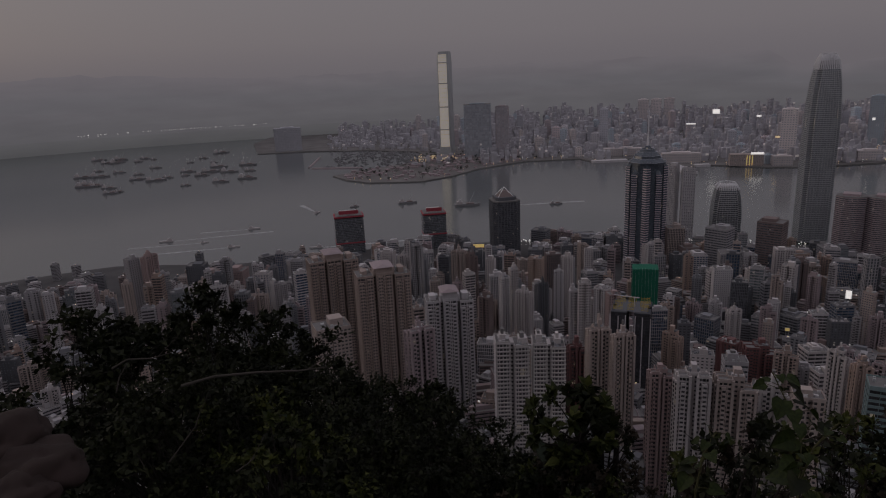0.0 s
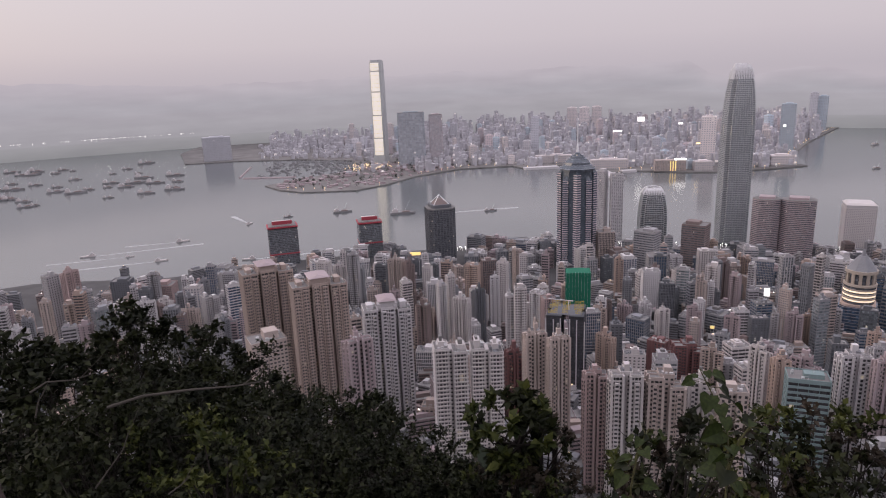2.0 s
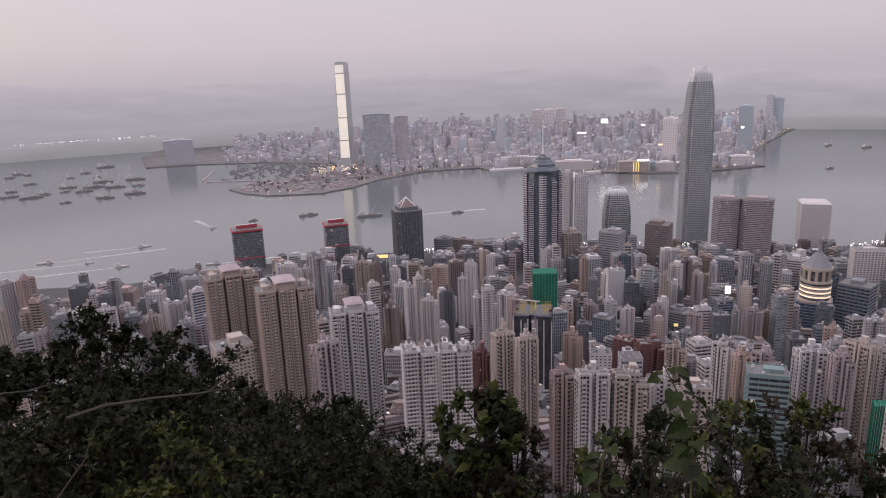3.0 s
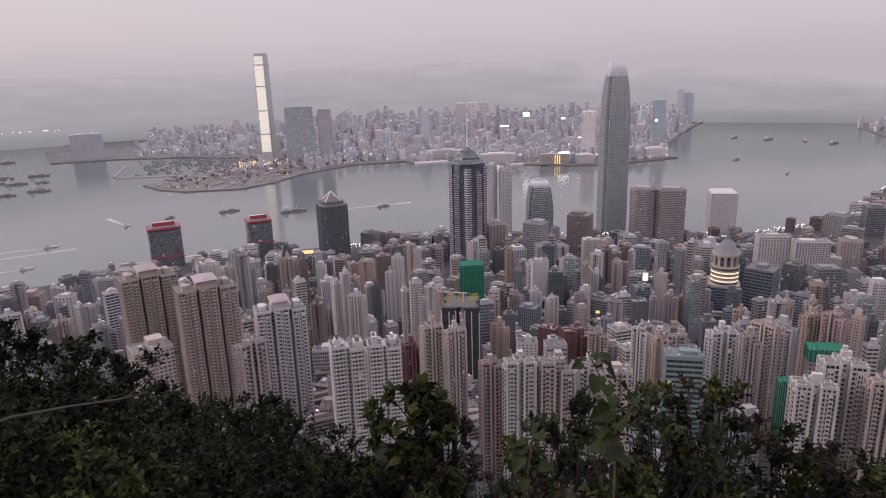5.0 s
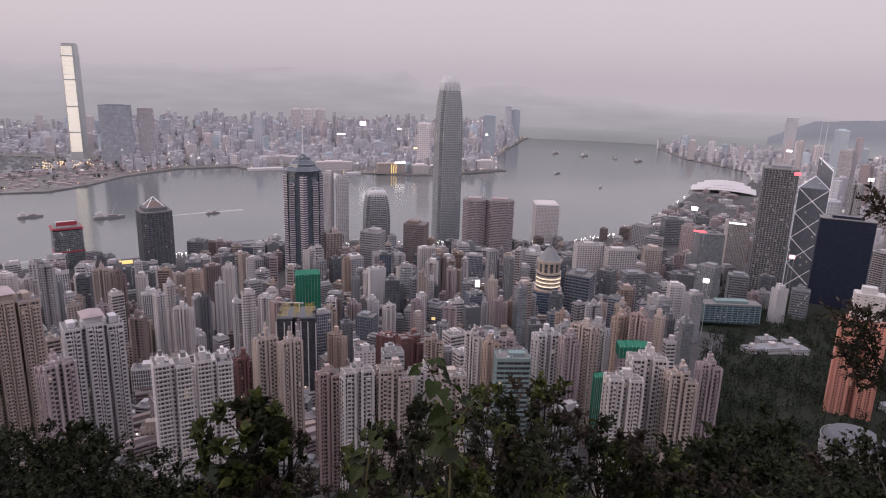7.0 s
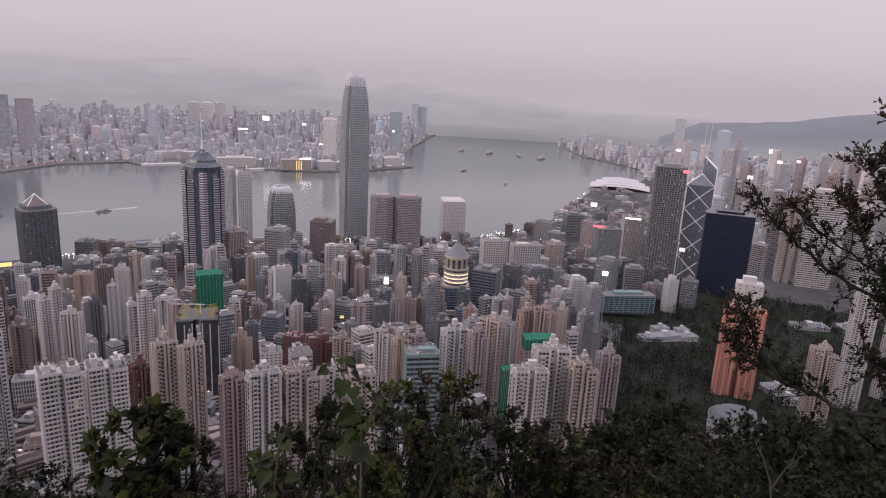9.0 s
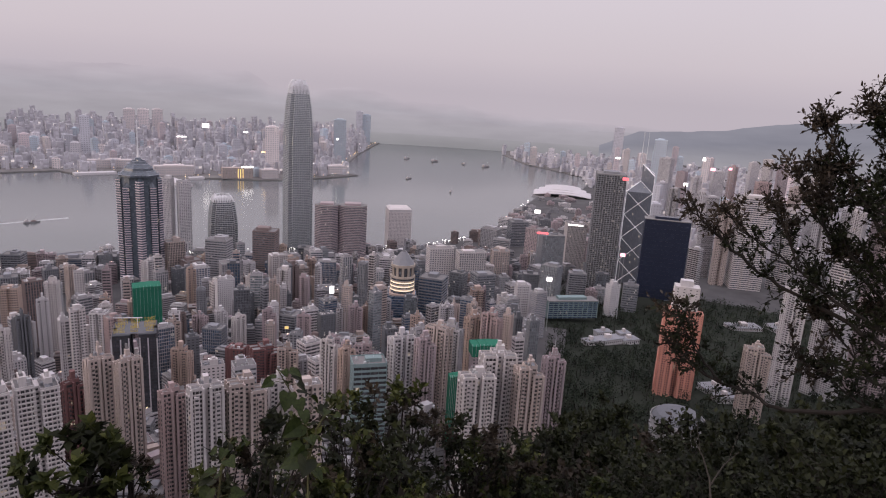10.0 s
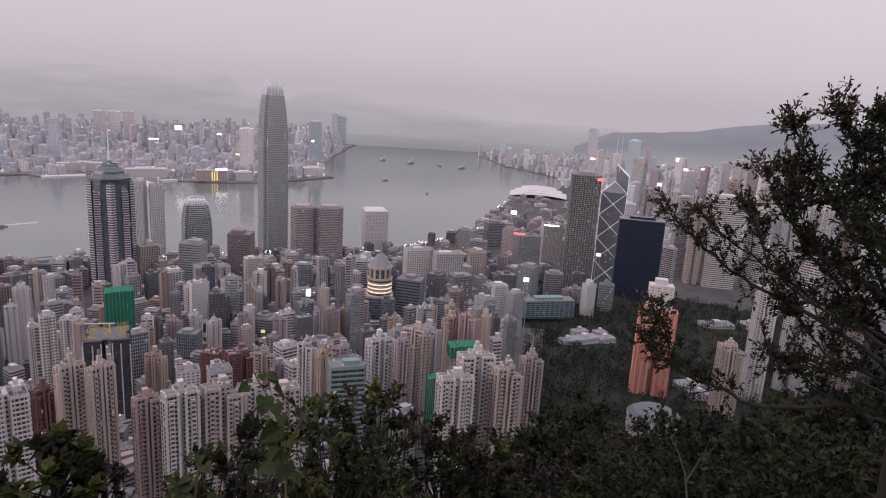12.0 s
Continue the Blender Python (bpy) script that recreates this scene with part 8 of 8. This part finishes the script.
tower(776, 929, 26.9, 17.9, 70, -37, 'slate', 'silver', 'block', 426)
tower(208, 496, 19.0, 13.8, 137, -22, 'mauve', 'home', 'block', 427)
tower(259, 506, 16.5, 15.8, 138, -31, 'beige', 'home', 'block', 428)
tower(1082, 1090, 22.7, 21.1, 44, -3, 'brown', 'home', 'block', 429)
tower(-724, 1083, 31.2, 30.2, 62, 43, 'slate', 'office', 'fins', 430)
tower(235, 939, 12.6, 12.2, 101, -22, 'tan', 'home', 'bands', 431)
tower(-342, 506, 16.8, 11.5, 111, 42, 'grey', 'home', 'bands', 432)
tower(-702, 955, 30.2, 27.3, 81, 23, 'grey', 'silver', 'fins', 433)
tower(400, 1440, 17.6, 14.1, 30, -8, 'dark', 'blue', 'bands', 434)
tower(-123, 491, 13.8, 9.5, 142, 33, 'white', 'home', 'cross', 435)
tower(-258, 531, 13.9, 11.3, 123, 21, 'cream', 'home', 'block', 436)
tower(624, 613, 15.7, 12.2, 120, -17, 'cream', 'home', 'cross', 437)
tower(372, 717, 13.2, 8.7, 132, -23, 'pale', 'dim', 'block', 438)
tower(-37, 733, 18.7, 15.7, 144, 25, 'slate', 'home', 'cross', 439)
tower(199, 1473, 23.0, 17.1, 39, 1, 'pale', 'home', 'twin', 440)
tower(1099, 1005, 20.1, 18.7, 32, -21, 'grey', 'blue', 'fins', 441)
tower(73, 554, 18.9, 12.2, 159, -5, 'cream', 'home', 'block', 442)
tower(727, 1359, 21.5, 13.4, 29, -36, 'tan', 'home', 'block', 443)
tower(272, 766, 13.2, 8.7, 124, 3, 'brown', 'home', 'cross', 444)
tower(706, 1172, 24.8, 18.5, 60, -21, 'pale', 'office', 'bands', 445)
tower(-155, 1052, 18.1, 18.0, 50, 1, 'dark', 'office', 'block', 446)
tower(-168, 627, 12.0, 9.7, 126, 18, 'brown', 'home', 'bands', 447)
tower(-47, 1213, 29.3, 22.6, 74, 1, 'pale', 'office', 'fins', 448)
tower(524, 613, 13.3, 11.4, 118, -23, 'grey', 'office', 'fins', 449)
tower(-39, 988, 15.3, 12.2, 80, -0, 'pale', 'home', 'block', 450)
tower(61, 856, 18.1, 14.2, 134, 4, 'pale', 'dim', 'fins', 451)
tower(37, 1092, 12.4, 8.6, 112, -3, 'slate', 'office', 'block', 452)
tower(-259, 488, 13.8, 8.6, 118, 28, 'pink', 'home', 'cross', 453)
tower(220, 989, 18.9, 13.7, 91, 8, 'grey', 'office', 'bands', 454)
tower(-739, 989, 26.5, 24.6, 77, 40, 'dark', 'silver', 'fins', 455)
tower(334, 414, 17.8, 13.7, 162, -18, 'tan', 'home', 'cross', 456)
tower(427, 526, 16.9, 14.5, 122, -27, 'grey', 'home', 'cross', 457)
tower(1162, 958, 17.7, 12.7, 46, -40, 'grey', 'silver', 'block', 458)
tower(-144, 1074, 16.2, 11.7, 79, 3, 'dark', 'dim', 'bands', 459)
tower(-243, 878, 20.0, 15.2, 130, 34, 'pale', 'home', 'twin', 460)
tower(-339, 880, 17.2, 11.8, 112, 14, 'mauve', 'home', 'block', 461)
tower(-65, 1332, 30.0, 29.2, 52, -2, 'grey', 'silver', 'block', 462)
tower(1074, 644, 28.2, 17.7, 70, -55, 'slate', 'office', 'bands', 463)
tower(-223, 853, 16.9, 13.1, 110, 16, 'pale', 'home', 'block', 464)
tower(-103, 840, 15.1, 11.9, 112, 22, 'grey', 'home', 'cross', 465)
tower(-209, 942, 16.2, 12.3, 66, 4, 'tan', 'home', 'bands', 466)
tower(646, 560, 17.0, 11.0, 124, -44, 'dark', 'silver', 'bands', 467)
tower(669, 815, 16.0, 11.4, 104, -4, 'grey', 'home', 'block', 468)
tower(773, 1227, 28.6, 18.2, 30, -11, 'grey', 'dim', 'bands', 469)
tower(214, 524, 18.7, 12.2, 161, -17, 'white', 'home', 'block', 470)
tower(403, 595, 17.8, 17.7, 119, -38, 'grey', 'office', 'fins', 471)
tower(308, 1316, 22.6, 21.4, 63, -27, 'pale', 'office', 'bands', 472)
tower(1096, 725, 25.7, 16.1, 69, -41, 'dark', 'office', 'bands', 473)
tower(-514, 1049, 19.1, 12.5, 93, 31, 'dark', 'silver', 'fins', 474)
tower(-536, 879, 13.3, 8.9, 84, 37, 'grey', 'home', 'bands', 475)
tower(437, 1159, 32.4, 25.5, 78, 6, 'brown', 'home', 'block', 476)
tower(600, 629, 12.1, 9.6, 118, -7, 'cream', 'home', 'cross', 477)
tower(-149, 639, 12.4, 8.8, 111, -7, 'grey', 'home', 'block', 478)
tower(-79, 822, 14.4, 11.3, 110, 22, 'slate', 'home', 'block', 479)
tower(545, 1339, 30.8, 20.1, 42, 8, 'slate', 'dim', 'block', 480)
tower(-511, 695, 18.8, 11.4, 107, 4, 'dark', 'silver', 'block', 481)
tower(402, 791, 16.9, 11.0, 131, -0, 'slate', 'dim', 'bands', 482)
tower(-212, 659, 15.9, 14.2, 134, -6, 'cream', 'home', 'block', 483)
tower(-101, 478, 15.5, 15.1, 136, -1, 'white', 'home', 'cross', 484)
tower(794, 739, 14.0, 9.4, 57, -6, 'pale', 'blue', 'bands', 485)
tower(494, 1228, 31.5, 22.8, 62, -5, 'tan', 'home', 'block', 486)
tower(-549, 1149, 32.9, 30.4, 62, 16, 'grey', 'office', 'bands', 487)
tower(-345, 1412, 24.1, 14.8, 28, 7, 'white', 'home', 'block', 488)
tower(-455, 1279, 26.9, 22.4, 47, 6, 'slate', 'dim', 'fins', 489)
tower(431, 356, 12.5, 10.6, 148, -19, 'pale', 'home', 'cross', 490)
tower(58, 1204, 21.3, 17.4, 73, 7, 'dark', 'office', 'bands', 491)
tower(697, 612, 20.4, 17.0, 116, -14, 'grey', 'silver', 'block', 492)
tower(351, 1064, 19.0, 16.1, 92, 2, 'grey', 'office', 'fins', 493)
tower(-159, 538, 18.0, 15.3, 126, -5, 'beige', 'home', 'bands', 494)
tower(227, 1236, 22.3, 17.0, 70, 3, 'slate', 'dim', 'fins', 495)
tower(576, 695, 18.4, 12.7, 114, -35, 'dark', 'silver', 'fins', 496)
tower(78, 1142, 13.1, 8.4, 94, 16, 'slate', 'office', 'bands', 497)
tower(-143, 560, 16.6, 10.6, 116, -10, 'slate', 'home', 'bands', 498)
tower(674, 1050, 22.7, 20.4, 54, -25, 'slate', 'blue', 'fins', 499)
tower(10, 1225, 20.7, 13.3, 53, -12, 'slate', 'home', 'block', 500)
tower(100, 1270, 18.1, 17.9, 61, -6, 'grey', 'blue', 'fins', 501)
tower(22, 435, 17.5, 13.5, 145, 19, 'slate', 'home', 'block', 502)
tower(863, 1013, 27.0, 19.4, 65, -40, 'grey', 'office', 'fins', 503)
tower(-416, 959, 16.0, 15.1, 103, 7, 'pale', 'blue', 'bands', 504)
tower(32, 1338, 20.1, 14.7, 63, 7, 'slate', 'silver', 'fins', 505)
tower(472, 452, 19.5, 16.6, 141, -25, 'tan', 'home', 'block', 506)
tower(-442, 777, 20.6, 14.4, 136, 4, 'pale', 'home', 'cross', 507)
tower(-254, 1012, 20.6, 16.5, 89, -7, 'pale', 'home', 'block', 508)
tower(66, 1026, 16.5, 14.3, 90, 19, 'slate', 'home', 'block', 509)
tower(240, 441, 16.3, 14.0, 159, -19, 'mauve', 'home', 'cross', 510)
tower(431, 964, 19.1, 14.6, 120, -25, 'dark', 'blue', 'fins', 511)
tower(1021, 694, 17.8, 15.0, 55, -14, 'mauve', 'home', 'twin', 512)
tower(-303, 678, 21.0, 13.9, 93, 32, 'tan', 'home', 'cross', 513)
tower(627, 1098, 21.6, 14.5, 62, -2, 'pale', 'silver', 'fins', 514)
tower(-342, 650, 12.4, 8.2, 134, 42, 'brown', 'home', 'block', 515)
tower(-141, 1289, 23.9, 17.2, 65, 26, 'pink', 'home', 'block', 516)
tower(125, 441, 18.5, 14.6, 154, -3, 'mauve', 'home', 'bands', 517)
tower(501, 819, 14.0, 8.5, 104, -7, 'grey', 'home', 'bands', 518)
tower(61, 944, 15.7, 11.9, 95, -15, 'grey', 'dim', 'bands', 519)
tower(-56, 770, 16.2, 15.7, 136, 13, 'pale', 'office', 'fins', 520)
tower(48, 893, 17.2, 13.4, 94, 13, 'slate', 'office', 'fins', 521)
tower(65, 736, 20.7, 15.1, 131, 19, 'mauve', 'home', 'cross', 522)
tower(688, 1027, 19.3, 15.6, 68, -8, 'dark', 'dim', 'bands', 523)
tower(263, 912, 12.9, 12.6, 99, -11, 'tan', 'home', 'block', 524)
tower(728, 712, 18.3, 15.9, 97, -29, 'tan', 'home', 'block', 525)
tower(1053, 921, 19.9, 19.7, 41, -40, 'mauve', 'home', 'block', 526)
tower(-469, 1120, 31.6, 23.3, 72, 3, 'cream', 'home', 'block', 527)
tower(-269, 545, 18.5, 13.6, 138, 14, 'mauve', 'home', 'cross', 528)
tower(399, 487, 14.1, 13.5, 149, -3, 'grey', 'dim', 'fins', 529)
tower(28, 1207, 25.5, 18.5, 72, -20, 'pale', 'silver', 'block', 530)
tower(-268, 673, 13.0, 10.8, 129, 24, 'dark', 'blue', 'fins', 531)
tower(-143, 665, 17.8, 12.6, 117, -5, 'pale', 'home', 'block', 532)
tower(27, 467, 13.1, 12.3, 157, -14, 'beige', 'home', 'block', 533)
tower(43, 919, 16.5, 13.4, 97, 19, 'brown', 'home', 'twin', 534)
tower(348, 277, 13.7, 11.1, 157, -49, 'slate', 'home', 'cross', 535)
tower(474, 374, 21.0, 17.6, 133, -10, 'brown', 'home', 'cross', 536)
tower(351, 540, 18.1, 11.4, 121, 0, 'slate', 'dim', 'block', 537)
tower(1017, 1241, 27.7, 17.6, 36, -26, 'grey', 'home', 'twin', 538)
tower(397, 460, 18.1, 14.3, 134, -9, 'white', 'home', 'block', 539)
tower(853, 1130, 21.5, 14.6, 40, -19, 'slate', 'blue', 'bands', 540)
tower(347, 679, 14.8, 10.9, 141, -25, 'mauve', 'home', 'cross', 541)
tower(439, 510, 17.5, 12.1, 155, -10, 'grey', 'home', 'cross', 542)
tower(623, 1357, 18.0, 14.0, 46, -12, 'grey', 'silver', 'bands', 543)
tower(500, 677, 14.1, 11.3, 139, 2, 'slate', 'silver', 'bands', 544)
tower(-259, 637, 15.0, 10.8, 137, 34, 'slate', 'silver', 'bands', 545)
tower(758, 680, 18.9, 13.0, 90, -24, 'white', 'home', 'block', 546)
tower(-436, 1082, 29.8, 25.4, 103, 0, 'dark', 'dim', 'block', 547)
tower(-514, 791, 12.6, 9.6, 154, 24, 'pale', 'home', 'block', 548)
tower(-132, 1248, 31.4, 27.1, 70, 18, 'pale', 'blue', 'block', 549)
tower(1124, 957, 17.4, 11.3, 49, -43, 'mauve', 'home', 'block', 550)
tower(654, 626, 16.2, 10.8, 82, -42, 'pink', 'home', 'bands', 551)
tower(1014, 644, 21.3, 15.8, 80, -14, 'pale', 'silver', 'block', 552)
tower(-350, 551, 15.3, 14.0, 115, 30, 'mauve', 'home', 'block', 553)
tower(190, 1288, 29.7, 25.7, 58, -11, 'pale', 'home', 'twin', 554)
tower(-299, 657, 17.6, 17.0, 122, 18, 'slate', 'silver', 'block', 555)
tower(980, 1152, 19.9, 19.3, 41, -24, 'slate', 'home', 'bands', 556)
tower(-70, 1038, 19.8, 15.1, 89, -9, 'grey', 'silver', 'bands', 557)
tower(-189, 456, 17.6, 16.2, 147, 23, 'grey', 'home', 'cross', 558)
tower(656, 669, 19.6, 13.0, 89, -43, 'grey', 'home', 'bands', 559)
tower(15, 648, 13.9, 13.8, 139, -13, 'grey', 'home', 'bands', 560)
tower(1018, 868, 33.2, 21.3, 45, -12, 'slate', 'office', 'fins', 561)
tower(-42, 945, 13.3, 9.9, 135, -15, 'slate', 'home', 'block', 562)
tower(-93, 715, 15.5, 14.3, 111, 19, 'cream', 'home', 'cross', 563)
tower(301, 1069, 17.2, 13.9, 85, -8, 'pale', 'office', 'fins', 564)
tower(882, 1105, 28.6, 21.5, 48, -4, 'pale', 'office', 'fins', 565)
tower(-166, 755, 14.0, 10.9, 117, 29, 'grey', 'home', 'cross', 566)
tower(303, 494, 16.7, 13.4, 155, 2, 'white', 'home', 'bands', 567)
tower(-406, 597, 14.7, 9.2, 116, 27, 'white', 'home', 'cross', 568)
tower(215, 647, 17.3, 11.6, 156, -3, 'grey', 'blue', 'fins', 569)
tower(-287, 1065, 13.3, 11.2, 122, -9, 'grey', 'blue', 'fins', 570)
tower(-4, 1255, 26.7, 21.1, 76, -9, 'brown', 'home', 'block', 571)
tower(739, 1030, 25.2, 24.5, 62, -19, 'slate', 'silver', 'bands', 572)
tower(1316, 1281, 30.8, 30.0, 24, -10, 'brown', 'home', 'twin', 573)
tower(650, 807, 19.8, 15.2, 84, -2, 'pale', 'home', 'bands', 574)
tower(368, 799, 20.0, 12.4, 130, -20, 'dark', 'dim', 'fins', 575)
tower(103, 524, 12.3, 11.8, 140, -19, 'pale', 'home', 'cross', 576)
tower(862, 1086, 19.2, 13.1, 60, -10, 'dark', 'dim', 'fins', 577)
tower(1172, 1099, 20.2, 20.1, 24, -27, 'grey', 'silver', 'block', 578)
tower(-490, 694, 19.3, 13.7, 100, 24, 'cream', 'home', 'cross', 579)
tower(1179, 874, 27.3, 27.1, 39, -20, 'grey', 'silver', 'fins', 580)
tower(-290, 891, 18.4, 15.2, 101, 17, 'slate', 'home', 'twin', 581)
tower(-251, 415, 14.5, 12.3, 137, 43, 'mauve', 'home', 'cross', 582)
tower(-680, 1009, 20.5, 13.7, 90, 19, 'grey', 'home', 'block', 583)
tower(-574, 997, 14.5, 13.6, 98, 28, 'mauve', 'home', 'block', 584)
tower(518, 1427, 25.1, 19.3, 44, -25, 'pale', 'dim', 'fins', 585)
tower(51, 471, 20.6, 13.7, 170, -15, 'grey', 'home', 'cross', 586)
tower(540, 579, 17.6, 12.4, 140, -31, 'grey', 'home', 'block', 587)
tower(555, 674, 13.7, 10.4, 95, -14, 'slate', 'blue', 'bands', 588)
tower(437, 873, 18.0, 12.1, 113, -1, 'slate', 'silver', 'fins', 589)
tower(-114, 561, 19.8, 12.0, 137, -13, 'pink', 'home', 'cross', 590)
tower(750, 745, 12.8, 12.1, 74, -41, 'beige', 'home', 'twin', 591)
tower(676, 609, 14.1, 14.0, 106, -9, 'grey', 'home', 'block', 592)
tower(577, 647, 14.9, 10.7, 115, -0, 'grey', 'home', 'bands', 593)
tower(-645, 850, 18.6, 17.8, 113, 22, 'dark', 'dim', 'block', 594)
tower(-318, 721, 18.8, 17.2, 140, 21, 'grey', 'home', 'cross', 595)
tower(862, 755, 19.8, 16.7, 74, -13, 'pale', 'home', 'bands', 596)
tower(-249, 353, 17.0, 15.0, 139, 39, 'mauve', 'home', 'cross', 597)
tower(88, 853, 18.2, 15.2, 122, 13, 'slate', 'dim', 'block', 598)
tower(483, 568, 15.5, 11.1, 142, -40, 'tan', 'home', 'cross', 599)
tower(175, 666, 17.9, 17.3, 123, 1, 'cream', 'home', 'bands', 600)
tower(1187, 1009, 17.8, 11.5, 23, -35, 'slate', 'dim', 'block', 601)
tower(-72, 749, 12.4, 9.1, 125, 14, 'grey', 'home', 'cross', 602)
tower(94, 1235, 26.8, 23.0, 60, -9, 'grey', 'silver', 'bands', 603)
tower(840, 694, 18.3, 13.4, 78, -18, 'slate', 'silver', 'bands', 604)
tower(-424, 1189, 18.0, 15.2, 81, 4, 'grey', 'home', 'block', 605)


# ---- slim pencil towers squeezed between the older blocks ----
sr = random.Random(77)
spots = []
while len(spots) < 72:
    az, r = sr.uniform(-24, 40), sr.uniform(540, 1130)
    x, y = r * math.sin(radians(az)), r * math.cos(radians(az))
    if az > 34 and r < 760 or any((x - p) ** 2 + (y - q) ** 2 < 26 ** 2 for p, q in spots) or any(math.hypot(x - p, y - q) < e for p, q, e in ((268, 868, 40), (160, 552, 40), (612, 760, 45), (368, 1205, 60))):
        continue
    spots.append((x, y))
    tower(x, y, sr.uniform(9, 14), sr.uniform(8, 12), hill(x, y) + sr.uniform(62, 100), -az + sr.uniform(-25, 25), sr.choice(("white", "pale", "grey", "mauve", "tan", "dark", "slate", "brown", "cream")), sr.choice(("home", "home", "home", "dim", "blue")), sr.choice(("block", "block", "cross", "bands")), 1000 + len(spots))


# ---- low old blocks between the high-rises, past counting ----
fr = random.Random(21)
roof_lamps = ([], [])
roof_low, glass_low, low_rise = Shape(), Shape(), {k: Shape() for k in ("pale", "grey", "beige", "mauve", "brown", "slate")}
for _ in range(2700):
    az, r = fr.uniform(-46, 55), 400 * (2500 / 400) ** fr.random()
    if r > shore(az) - 40 or az > 45 and r < 1250 or az > 38 and r < 640:
        continue
    x, y = r * math.sin(radians(az)), r * math.cos(radians(az))
    g, w, d, turn = hill(x, y) - 4, fr.uniform(5, 13), fr.uniform(4, 9), radians(-az + fr.choice((-30, -20, 0, 12, 25)))
    h = fr.uniform(12, 44)
    c, q = math.cos(turn), math.sin(turn)
    ring = lambda m: [(x + u * (w + m) * c - v * (d + m) * q, y + u * (w + m) * q + v * (d + m) * c) for u, v in ((-1, -1), (1, -1), (1, 1), (-1, 1))]
    glass_low.prism(ring(-0.4), g, g + h - 0.3)
    body = low_rise[fr.choice(("pale", "grey", "beige", "mauve", "brown", "slate", "grey", "slate"))]
    n = max(2, round(h / 3.2))
    for i in range(n):
        body.prism(ring(0), g + (i + 0.5) * h / n, g + (i + 1) * h / n)
    roof_low.prism(ring(-0.35), g + h - 0.2, g + h + 0.12)
    room = fr.uniform(2, 5)
    body.prism(ring(-w * 0.6 if w < d else -d * 0.6), g + h, g + h + room)
    if fr.random() < 0.22:
        roof_lamps[fr.random() < 0.55].append((x, y, g + h + room))
tagged(new("low_rise_glazing", glass_low.mesh("low_rise_glazing", GLASS["home"])), "dark windows of old low blocks between the high-rises", "windows", kind="stuff")
tagged(new("low_rise_roofs", roof_low.mesh("low_rise_roofs", ROOF)), "grey concrete roofs of old low blocks", "roofs", kind="stuff")
for k, body in low_rise.items():
    tagged(new("low_rise_blocks", body.mesh("low_rise_blocks", WALL[k])), f"crowded old {TONES[k]} low blocks between the high-rises", "buildings", kind="stuff")
lamp_row("roof_lamps", roof_lamps[0], "small white lamps on the old low blocks", LAMP_WHITE, 0.5, 0)
lamp_row("roof_lamps", roof_lamps[1], "small warm lamps on the roofs between the high-rises", LAMP_WARM, 0.5, 0)
